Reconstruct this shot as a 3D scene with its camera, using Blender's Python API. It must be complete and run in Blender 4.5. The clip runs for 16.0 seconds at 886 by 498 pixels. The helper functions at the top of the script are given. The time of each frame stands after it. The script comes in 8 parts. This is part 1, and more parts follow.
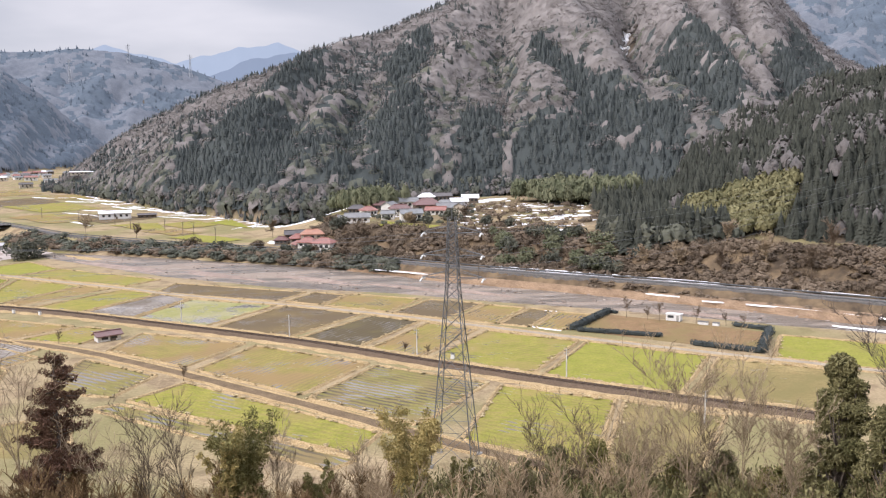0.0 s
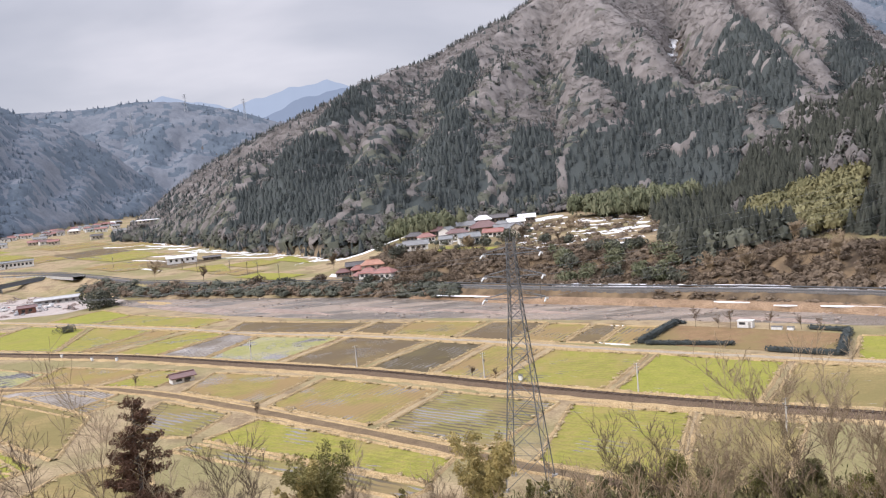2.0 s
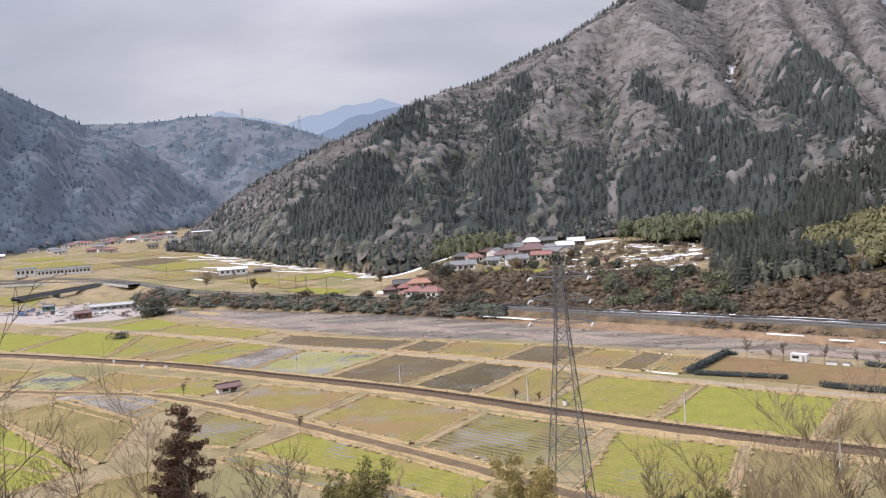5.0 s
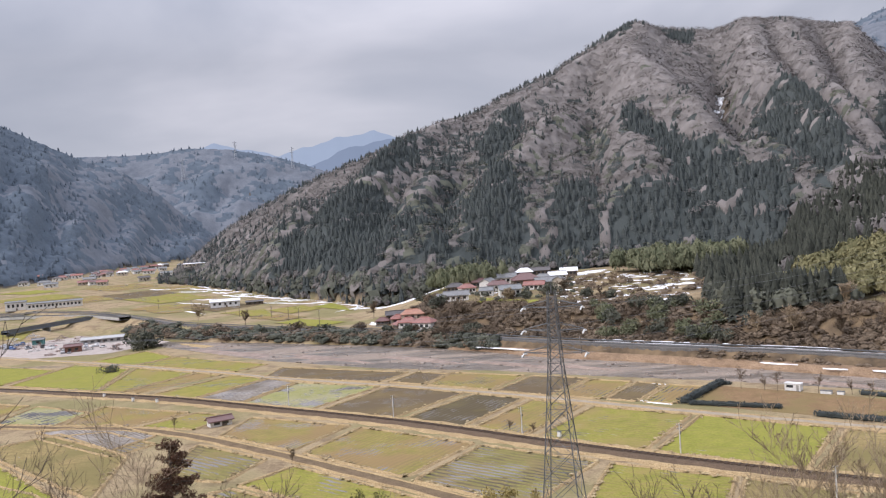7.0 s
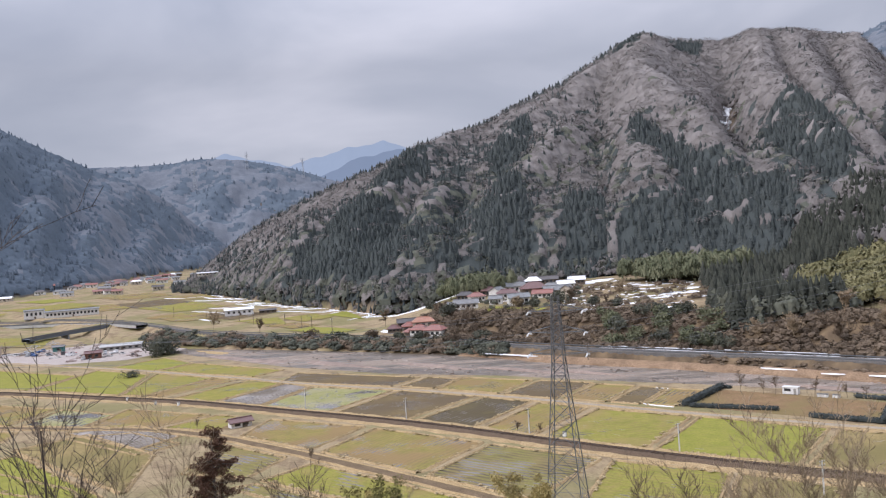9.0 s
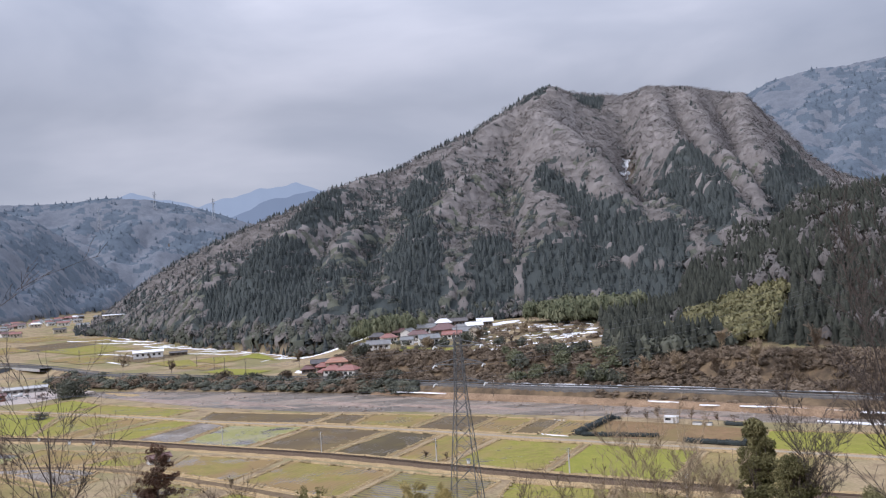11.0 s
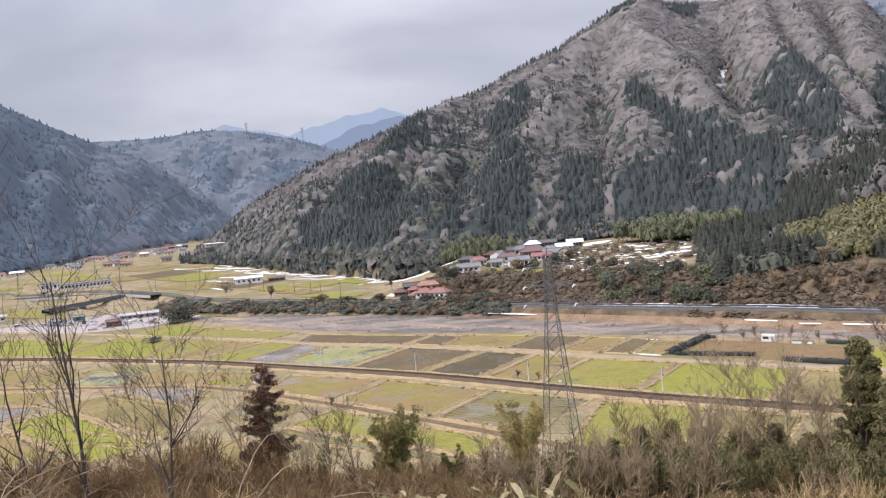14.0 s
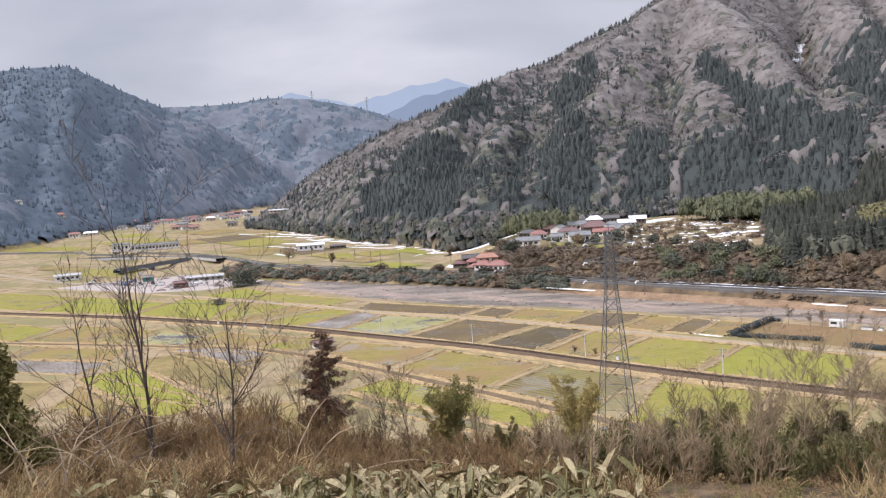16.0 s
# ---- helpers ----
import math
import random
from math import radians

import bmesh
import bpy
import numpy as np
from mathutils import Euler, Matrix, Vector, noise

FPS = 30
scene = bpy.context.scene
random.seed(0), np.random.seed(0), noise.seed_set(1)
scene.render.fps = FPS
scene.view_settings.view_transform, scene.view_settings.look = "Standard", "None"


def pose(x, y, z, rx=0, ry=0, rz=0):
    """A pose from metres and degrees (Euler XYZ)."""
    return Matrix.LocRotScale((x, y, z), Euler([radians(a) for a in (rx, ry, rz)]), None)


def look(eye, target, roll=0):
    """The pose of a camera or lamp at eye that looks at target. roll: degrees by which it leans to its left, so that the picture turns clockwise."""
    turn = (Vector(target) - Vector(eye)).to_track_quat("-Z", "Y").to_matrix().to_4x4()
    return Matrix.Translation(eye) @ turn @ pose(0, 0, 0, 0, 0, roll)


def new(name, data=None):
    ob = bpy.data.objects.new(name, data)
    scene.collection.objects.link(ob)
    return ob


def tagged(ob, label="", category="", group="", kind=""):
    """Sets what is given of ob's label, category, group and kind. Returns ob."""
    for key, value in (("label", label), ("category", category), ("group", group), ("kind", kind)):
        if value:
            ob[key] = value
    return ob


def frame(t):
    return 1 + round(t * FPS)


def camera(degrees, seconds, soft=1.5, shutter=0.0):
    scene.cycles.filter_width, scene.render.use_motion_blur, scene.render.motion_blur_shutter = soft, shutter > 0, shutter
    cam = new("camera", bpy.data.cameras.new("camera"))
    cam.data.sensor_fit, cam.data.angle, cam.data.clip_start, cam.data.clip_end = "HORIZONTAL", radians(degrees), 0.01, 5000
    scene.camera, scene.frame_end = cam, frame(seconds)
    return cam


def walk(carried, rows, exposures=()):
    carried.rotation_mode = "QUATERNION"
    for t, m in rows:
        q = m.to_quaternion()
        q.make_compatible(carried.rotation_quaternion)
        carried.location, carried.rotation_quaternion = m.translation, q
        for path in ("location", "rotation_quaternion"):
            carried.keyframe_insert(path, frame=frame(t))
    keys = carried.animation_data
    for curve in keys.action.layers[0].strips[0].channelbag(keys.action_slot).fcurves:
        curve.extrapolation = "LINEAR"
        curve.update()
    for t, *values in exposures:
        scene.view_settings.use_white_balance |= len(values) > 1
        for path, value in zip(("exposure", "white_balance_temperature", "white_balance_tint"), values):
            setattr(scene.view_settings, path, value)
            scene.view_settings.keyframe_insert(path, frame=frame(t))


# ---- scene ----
# ---- camera ----
cam = camera(58.2, 16.0, soft=1.2)
PATH = [
    (0.0, pose(-0.61, 6.97, 56.00, 83.208, 0.920, -0.088)),
    (0.5, pose(-0.61, 6.97, 56.00, 83.576, 2.489, 0.941)),
    (1.0, pose(-0.61, 6.97, 56.00, 84.037, 3.951, 1.451)),
    (1.5, pose(-0.61, 6.97, 56.00, 84.509, 5.008, 2.485)),
    (2.0, pose(-0.61, 6.97, 56.00, 85.100, 5.341, 3.753)),
    (2.5, pose(-0.61, 6.97, 56.00, 85.419, 5.104, 4.956)),
    (3.0, pose(-0.61, 6.97, 56.00, 85.457, 4.682, 6.698)),
    (5.5, pose(-0.61, 6.97, 56.00, 87.544, 3.368, 7.146)),
    (6.0, pose(-0.61, 6.97, 56.00, 88.299, 3.265, 6.257)),
    (6.5, pose(-0.61, 6.97, 56.00, 88.760, 3.462, 6.147)),
    (7.0, pose(-0.61, 6.97, 56.00, 89.000, 3.925, 6.791)),
    (7.5, pose(-0.61, 6.97, 56.00, 88.865, 4.330, 7.501)),
    (8.0, pose(-0.61, 6.97, 56.00, 88.629, 4.466, 8.357)),
    (10.5, pose(2.27, -25.90, 56.00, 92.280, 3.307, 3.045)),
    (11.0, pose(2.27, -25.90, 56.00, 92.401, 3.697, 1.179)),
    (11.5, pose(2.27, -25.90, 56.00, 91.664, 4.104, 0.517)),
    (12.0, pose(2.27, -25.90, 56.00, 90.454, 4.287, 1.270)),
    (12.5, pose(2.27, -25.90, 56.00, 89.220, 4.345, 2.948)),
    (13.0, pose(2.27, -25.90, 56.00, 88.292, 4.590, 4.724)),
    (13.5, pose(2.27, -25.90, 56.00, 87.729, 4.906, 6.256)),
    (14.0, pose(2.27, -25.90, 56.00, 87.330, 5.146, 7.545)),
    (14.5, pose(2.27, -25.90, 56.00, 86.985, 5.078, 8.732)),
    (15.0, pose(2.27, -25.90, 56.00, 86.527, 4.717, 9.911)),
    (15.5, pose(2.27, -25.90, 56.00, 86.064, 4.191, 11.091)),
    (16.0, pose(2.27, -25.90, 56.00, 85.651, 3.683, 11.954)),
]
EXPOSURES = [(0.0, 0.42, 6350, 18), (3.0, 0.30, 6300, 18), (5.5, 0.17, 6250, 18), (7.0, 0.10, 6200, 18), (8.0, 0.09, 6150, 18), (10.5, -0.06, 5900, 18), (11.5, -0.04, 5900, 18),
             (12.5, 0.13, 6050, 18), (13.5, 0.22, 6150, 18), (14.5, 0.28, 6200, 18), (16.0, 0.30, 6250, 18)]
walk(cam, PATH, EXPOSURES)

# ---- sky and light: a bright overcast winter day ----
world = bpy.data.worlds.new("overcast_sky")
scene.world = world
world.use_nodes = True
wn, wl = world.node_tree.nodes, world.node_tree.links
wn.clear()
SUN_AZ, SUN_EL = radians(125), radians(35)     # from ahead towards the left, and up
sky = wn.new("ShaderNodeTexSky")
sky.sky_type, sky.sun_disc = "NISHITA", False
sky.sun_elevation, sky.sun_rotation = SUN_EL, -SUN_AZ
geo = wn.new("ShaderNodeTexCoord")
flat = wn.new("ShaderNodeMapping")
flat.inputs["Scale"].default_value = (1.0, 1.0, 2.6)
wl.new(geo.outputs["Generated"], flat.inputs["Vector"])
cloud = wn.new("ShaderNodeTexNoise")
cloud.inputs["Scale"].default_value, cloud.inputs["Detail"].default_value, cloud.inputs["Roughness"].default_value = 2.1, 5.0, 0.5
cloud.inputs["Distortion"].default_value = 0.3
wl.new(flat.outputs["Vector"], cloud.inputs["Vector"])
tone = wn.new("ShaderNodeValToRGB")
tone.color_ramp.elements[0].position, tone.color_ramp.elements[0].color = 0.34, (0.405, 0.435, 0.482, 1)
tone.color_ramp.elements[1].position, tone.color_ramp.elements[1].color = 0.70, (0.70, 0.705, 0.725, 1)
mid = tone.color_ramp.elements.new(0.52)
mid.color = (0.52, 0.542, 0.578, 1)
wl.new(cloud.outputs["Fac"], tone.inputs["Fac"])
bg_sky, bg_cloud, both, wout = (wn.new(k) for k in ("ShaderNodeBackground", "ShaderNodeBackground", "ShaderNodeMixShader", "ShaderNodeOutputWorld"))
bg_sky.inputs["Strength"].default_value = 0.10
both.inputs["Fac"].default_value = 0.92
wl.new(sky.outputs["Color"], bg_sky.inputs["Color"])
# an overcast sky is brighter overhead than at the horizon
split = wn.new("ShaderNodeSeparateXYZ")
wl.new(geo.outputs["Generated"], split.inputs["Vector"])
rise = wn.new("ShaderNodeMapRange")
rise.inputs["From Min"].default_value, rise.inputs["From Max"].default_value = 0.22, 1.0
rise.inputs["To Min"].default_value, rise.inputs["To Max"].default_value = 0.90, 3.5
wl.new(split.outputs["Z"], rise.inputs["Value"])
wl.new(rise.outputs["Result"], bg_cloud.inputs["Strength"])
wl.new(tone.outputs["Color"], bg_cloud.inputs["Color"])
wl.new(bg_sky.outputs["Background"], both.inputs[1])
wl.new(bg_cloud.outputs["Background"], both.inputs[2])
wl.new(both.outputs["Shader"], wout.inputs["Surface"])
lamp = bpy.data.lights.new("sun", "SUN")
lamp.energy, lamp.angle, lamp.color = 2.2, radians(12), (1.0, 0.95, 0.87)
sun = new("sun", lamp)
sun.matrix_world = look((0, 0, 0), (math.sin(SUN_AZ) * math.cos(SUN_EL), -math.cos(SUN_AZ) * math.cos(SUN_EL), -math.sin(SUN_EL)))


# ---- materials ----
MATS = {}


def node_mat(name, rough=0.85, spec=0.25):
    m = bpy.data.materials.new(name)
    m.use_nodes = True
    b = m.node_tree.nodes["Principled BSDF"]
    b.inputs["Roughness"].default_value = rough
    b.inputs["Specular IOR Level"].default_value = spec
    return m, m.node_tree.nodes, m.node_tree.links, b


def mix_rgb(n, l, fac, a, b, mode="MIX"):
    """Mix two colours (sockets or tuples) by a factor (socket or number)."""
    x = n.new("ShaderNodeMix")
    x.data_type, x.blend_type = "RGBA", mode
    for sock, v in ((x.inputs[0], fac), (x.inputs[6], a), (x.inputs[7], b)):
        if hasattr(v, "is_output"):
            l.new(v, sock)
        elif isinstance(v, (int, float)):
            sock.default_value = v
        else:
            sock.default_value = (*v, 1)
    return x.outputs[2]


def noise_at(n, l, scale, detail=3.0, rough=0.55, vec=None, stretch=(1, 1, 1), turn=0.0):
    """Noise in world metres: size of a blotch about 1 / scale."""
    if vec is None:
        vec = n.new("ShaderNodeNewGeometry").outputs["Position"]
    mp = n.new("ShaderNodeMapping")
    mp.inputs["Scale"].default_value = stretch
    mp.inputs["Rotation"].default_value = (0, 0, turn)
    l.new(vec, mp.inputs["Vector"])
    t = n.new("ShaderNodeTexNoise")
    t.inputs["Scale"].default_value, t.inputs["Detail"].default_value, t.inputs["Roughness"].default_value = scale, detail, rough
    l.new(mp.outputs["Vector"], t.inputs["Vector"])
    return t.outputs["Fac"]


def ramp(n, l, fac, *stops):
    r = n.new("ShaderNodeValToRGB")
    e = r.color_ramp.elements
    while len(e) < len(stops):
        e.new(0.5)
    for i, (p, c) in enumerate(stops):
        e[i].position = p
        e[i].color = (*c, 1) if not isinstance(c, (int, float)) else (c, c, c, 1)
    l.new(fac, r.inputs["Fac"])
    return r.outputs["Color"]


def bump(n, l, b, height, strength=0.4, distance=0.1, where=None):
    k = n.new("ShaderNodeBump")
    k.inputs["Strength"].default_value, k.inputs["Distance"].default_value = strength, distance
    if where is not None:
        l.new(where, k.inputs["Strength"])
    l.new(height, k.inputs["Height"])
    l.new(k.outputs["Normal"], b.inputs["Normal"])


def stony(name, dark, light, scale=1.0, rough=0.85, spec=0.25, bumps=0.4, metal=0.0, vary=0.25, object_random=False):
    """A surface with grain and stains at two scales."""
    if name in MATS:
        return MATS[name]
    m, n, l, b = node_mat(name, rough, spec)
    fine, broad = noise_at(n, l, 3.0 * scale, 4, 0.65), noise_at(n, l, 0.25 * scale, 3, 0.5)
    col = mix_rgb(n, l, ramp(n, l, fine, (0.35, 0.0), (0.65, 1.0)), dark, light)
    col = mix_rgb(n, l, ramp(n, l, broad, (0.35, 0.0), (0.7, vary)), col, tuple(c * 0.55 for c in dark))
    if object_random:
        info = n.new("ShaderNodeObjectInfo").outputs["Random"]
        col = mix_rgb(n, l, ramp(n, l, info, (0.0, 0.0), (1.0, 0.35)), col, tuple(c * 0.6 for c in light))
    l.new(col, b.inputs["Base Color"])
    b.inputs["Metallic"].default_value = metal
    bump(n, l, b, fine, bumps, 0.05)
    MATS[name] = m
    return m


def ground_material():
    m, n, l, b = node_mat("valley_ground", 0.95, 0.1)
    fine, mid_, broad = noise_at(n, l, 1.3, 5, 0.7), noise_at(n, l, 0.12, 4, 0.6), noise_at(n, l, 0.022, 3, 0.5)
    straw = mix_rgb(n, l, ramp(n, l, fine, (0.3, 0.0), (0.7, 1.0)), (0.23, 0.175, 0.105), (0.42, 0.33, 0.20))
    earth = mix_rgb(n, l, fine, (0.10, 0.07, 0.045), (0.24, 0.17, 0.11))
    grass = mix_rgb(n, l, fine, (0.150, 0.142, 0.060), (0.260, 0.232, 0.108))
    col = mix_rgb(n, l, ramp(n, l, mid_, (0.48, 0.0), (0.64, 0.75)), straw, earth)
    col = mix_rgb(n, l, ramp(n, l, broad, (0.46, 0.0), (0.60, 0.8)), col, grass)
    # forest floor colour darkened to take on the shade of gaps between crowns
    wood = mix_rgb(n, l, fine, (0.060, 0.055, 0.048), (0.12, 0.105, 0.092))
    at = n.new("ShaderNodeAttribute")
    at.attribute_name = "wooded"
    col = mix_rgb(n, l, at.outputs["Fac"], col, wood)
    scrub = n.new("ShaderNodeAttribute")
    scrub.attribute_name = "scrub"
    brown = mix_rgb(n, l, ramp(n, l, mid_, (0.35, 0.0), (0.65, 1.0)), (0.072, 0.055, 0.039), (0.205, 0.148, 0.090))
    col = mix_rgb(n, l, scrub.outputs["Fac"], col, brown)
    l.new(col, b.inputs["Base Color"])
    bump(n, l, b, fine, 0.6, 0.3)
    return m


# ---- the lie of the land: z at (x, y), y ahead of the viewpoint, the paddy plain at z = 0 ----
def smooth(a, b, v):
    u = np.clip((v - a) / (b - a), 0, 1)
    return u * u * (3 - 2 * u)


def fbm(x, y, size, octaves=4, seed=0):
    """Rolling value noise from sines turned against each other, about -1 to 1."""
    total, amp, k = 0 * x, 1.0, 1.0 / size
    for i in range(octaves):
        a = 0.7 + 1.9 * i + seed
        u, v = x * math.cos(a) + y * math.sin(a), y * math.cos(a) - x * math.sin(a)
        total = total + amp * np.sin(u * k * 6.28 + 1.3 * seed + 1.7 * np.sin(v * k * 4.1 + seed)) * np.sin(v * k * 5.3 + 2.1 * i + seed)
        amp, k = amp * 0.5, k * 2.07
    return total / 1.6


NEAR_X = [-900, -233, -136, -74, -20, 17, 57, 108, 170, 400]
NEAR_Y = [1000, 466, 385, 347, 327, 306, 287, 256, 222, 100]
FAR_X = [-900, -254, -157, -98, -47, 3, 50, 89, 121, 143, 200, 400]
FAR_Y = [1060, 510, 467, 437, 408, 367, 339, 309, 283, 262, 222, 104]
ROAD_X = [-1100, -714, -560, -423, -349, -262, -187, -104, -48, 3, 51, 91, 125, 148, 220, 400]
ROAD_Y = [850, 752, 730, 687, 640, 566, 513, 462, 421, 381, 347, 321, 295, 277, 222, 120]
FOOT_A = [-60, -34, -30, -24, -18, -12, -5, 0, 5, 8, 12, 19, 25, 27]
FOOT_R = [480, 500, 520, 570, 620, 660, 665, 660, 645, 640, 645, 800, 1080, 1150]
CREST_A = [-60, -45, -32, -28.5, -26.1, -24.6, -23.7, -22.2, -20.7, -18.5, -16.2, -14.2, -12.6, -9.4, -8, -6.1, -4, -1.8, 0.5, 3.4, 6.6, 9.4, 12.4, 14.4, 16.8, 20.4, 21.8, 23.4, 25.3, 27]
CREST_E = [5, 4.5, 3.6, 4.4, 5.7, 6.9, 8.1, 9.9, 11.5, 12.15, 12.7, 12.7, 12.5, 13.0, 13.4, 13.2, 12.2, 11.0, 10.2, 8.9, 7.95, 7.1, 5.85, 5.2, 4.2, 2.45, 1.6, 0.4, -0.9, -2.6]
CREST_R = [1300, 1300, 1300, 1320, 1345, 1355, 1361, 1370, 1378, 1386, 1388, 1384, 1381, 1363, 1352, 1337, 1315, 1292, 1268, 1240, 1211, 1187, 1175, 1170, 1170, 1170, 1178, 1190, 1218, 1230]
SPUR_A = [-60, -40, -32, -29.5, -27.6, -24.6, -22.3, -20.8, -19.0, -17.1, -15.8, -13.5]
SPUR_E = [6, 5.8, 5.6, 5.4, 5.2, 5.0, 3.3, 2.4, 1.6, 0.9, -1.5, -5.0]


def floor_height(x, y):
    """The valley floor: paddies, river bed, far bank, terrace and the left-hand plain."""
    d_near = (y - np.interp(x, NEAR_X, NEAR_Y)) * 0.84
    d_far = (y - np.interp(x, FAR_X, FAR_Y)) * 0.84
    d_road = (y - np.interp(x, ROAD_X, ROAD_Y)) * 0.8
    r = np.hypot(x, y)
    z = -2.6 * smooth(0, 5, d_near)
    z = z + 2.6 * smooth(-2, 5, d_far) + 3.1 * smooth(-9, -4.5, d_road)
    right = smooth(-130, -55, x)
    plain = -0.6 * smooth(8, 30, d_road) + 0.030 * np.clip(r - 640, 0, None)
    bank = 11.8 * smooth(7, 40, d_road) + 0.035 * np.clip(d_road - 50, 0, None)
    z = z + (1 - right) * plain + right * bank
    return z + np.where(d_road > 8, 0.5 * fbm(x, y, 60, 3, 2), 0)


def hill_height(x, y):
    """The slope on which the viewer stands, falling to the plain."""
    q = y + 0.18 * np.clip(-x - 8, 0, 200) * -1
    top = np.interp(q, [-600, -120, -60, -30, -25.5, -22, -19.6, -17, -12, 5, 40, 70, 100, 131, 140], [330, 110, 66, 54.9, 54.3, 53.9, 53.3, 51.0, 47.5, 39.5, 26, 16, 8, 0.6, 0.0])
    return np.where(top > 0.01, top + smooth(20, 60, top) * (1 - smooth(46, 52, top)) * 0.5 * fbm(x, y, 23, 3, 5), -50.0)


# spurs (+) and gullies (-) of the main mountain: height in metres, half width in degrees, then (azimuth, share of the climb) downhill
CREASES = [
    (34, 2.0, (-8.0, 0.95), (-6.5, 0.58), (-10.2, 0.38), (-13.8, 0.15)), (-30, 1.4, (-13.0, 0.75), (-12.8, 0.40), (-13.6, 0.21), (-14.8, 0.09)),
    (30, 1.4, (-14.6, 0.90), (-15.1, 0.50), (-16.8, 0.34), (-20.2, 0.14)), (-16, 0.8, (-16.4, 0.70), (-17.5, 0.42), (-20.9, 0.20)),
    (24, 1.2, (-17.0, 0.90), (-17.5, 0.67), (-18.4, 0.42), (-21.7, 0.20)), (-16, 0.9, (-19.2, 0.80), (-20.2, 0.45), (-22.6, 0.25)),
    (20, 1.3, (-20.5, 0.90), (-21.5, 0.50), (-24.0, 0.30)), (26, 2.0, (-4.0, 0.80), (1.2, 0.59), (4.0, 0.50), (8.2, 0.33)),
    (22, 1.8, (-2.0, 0.48), (2.3, 0.27), (2.9, 0.06)), (-24, 1.6, (-4.8, 0.70), (-4.2, 0.42), (-5.0, 0.12)), (16, 1.8, (-6.0, 0.36), (-7.6, 0.10)),
    (26, 1.7, (5.9, 0.86), (11.9, 0.52), (15.6, 0.21)), (-20, 1.4, (4.2, 0.52), (6.6, 0.30), (6.2, 0.05)), (-16, 1.5, (8.6, 0.52), (11.4, 0.26), (12.0, 0.05)),
    (12, 1.6, (16.5, 0.55), (19.5, 0.15)), (-10, 1.2, (15.4, 0.5), (17.6, 0.12)),
]


def mountain_relief(az, s):
    """Spurs and gullies of the main mountain, each a crease that runs from (azimuth, share of the climb) to the next."""
    total = 0 * az
    for high, width, *line in CREASES:
        a, c = np.array(line).T
        mid_az = np.interp(s, c[::-1], a[::-1])
        ends = smooth(c[-1] - 0.12, c[-1] + 0.03, s) * (1 - smooth(c[0] - 0.02, c[0] + 0.14, s))
        total = total + high * ends * np.exp(-((az - mid_az) / width) ** 2)
    return total


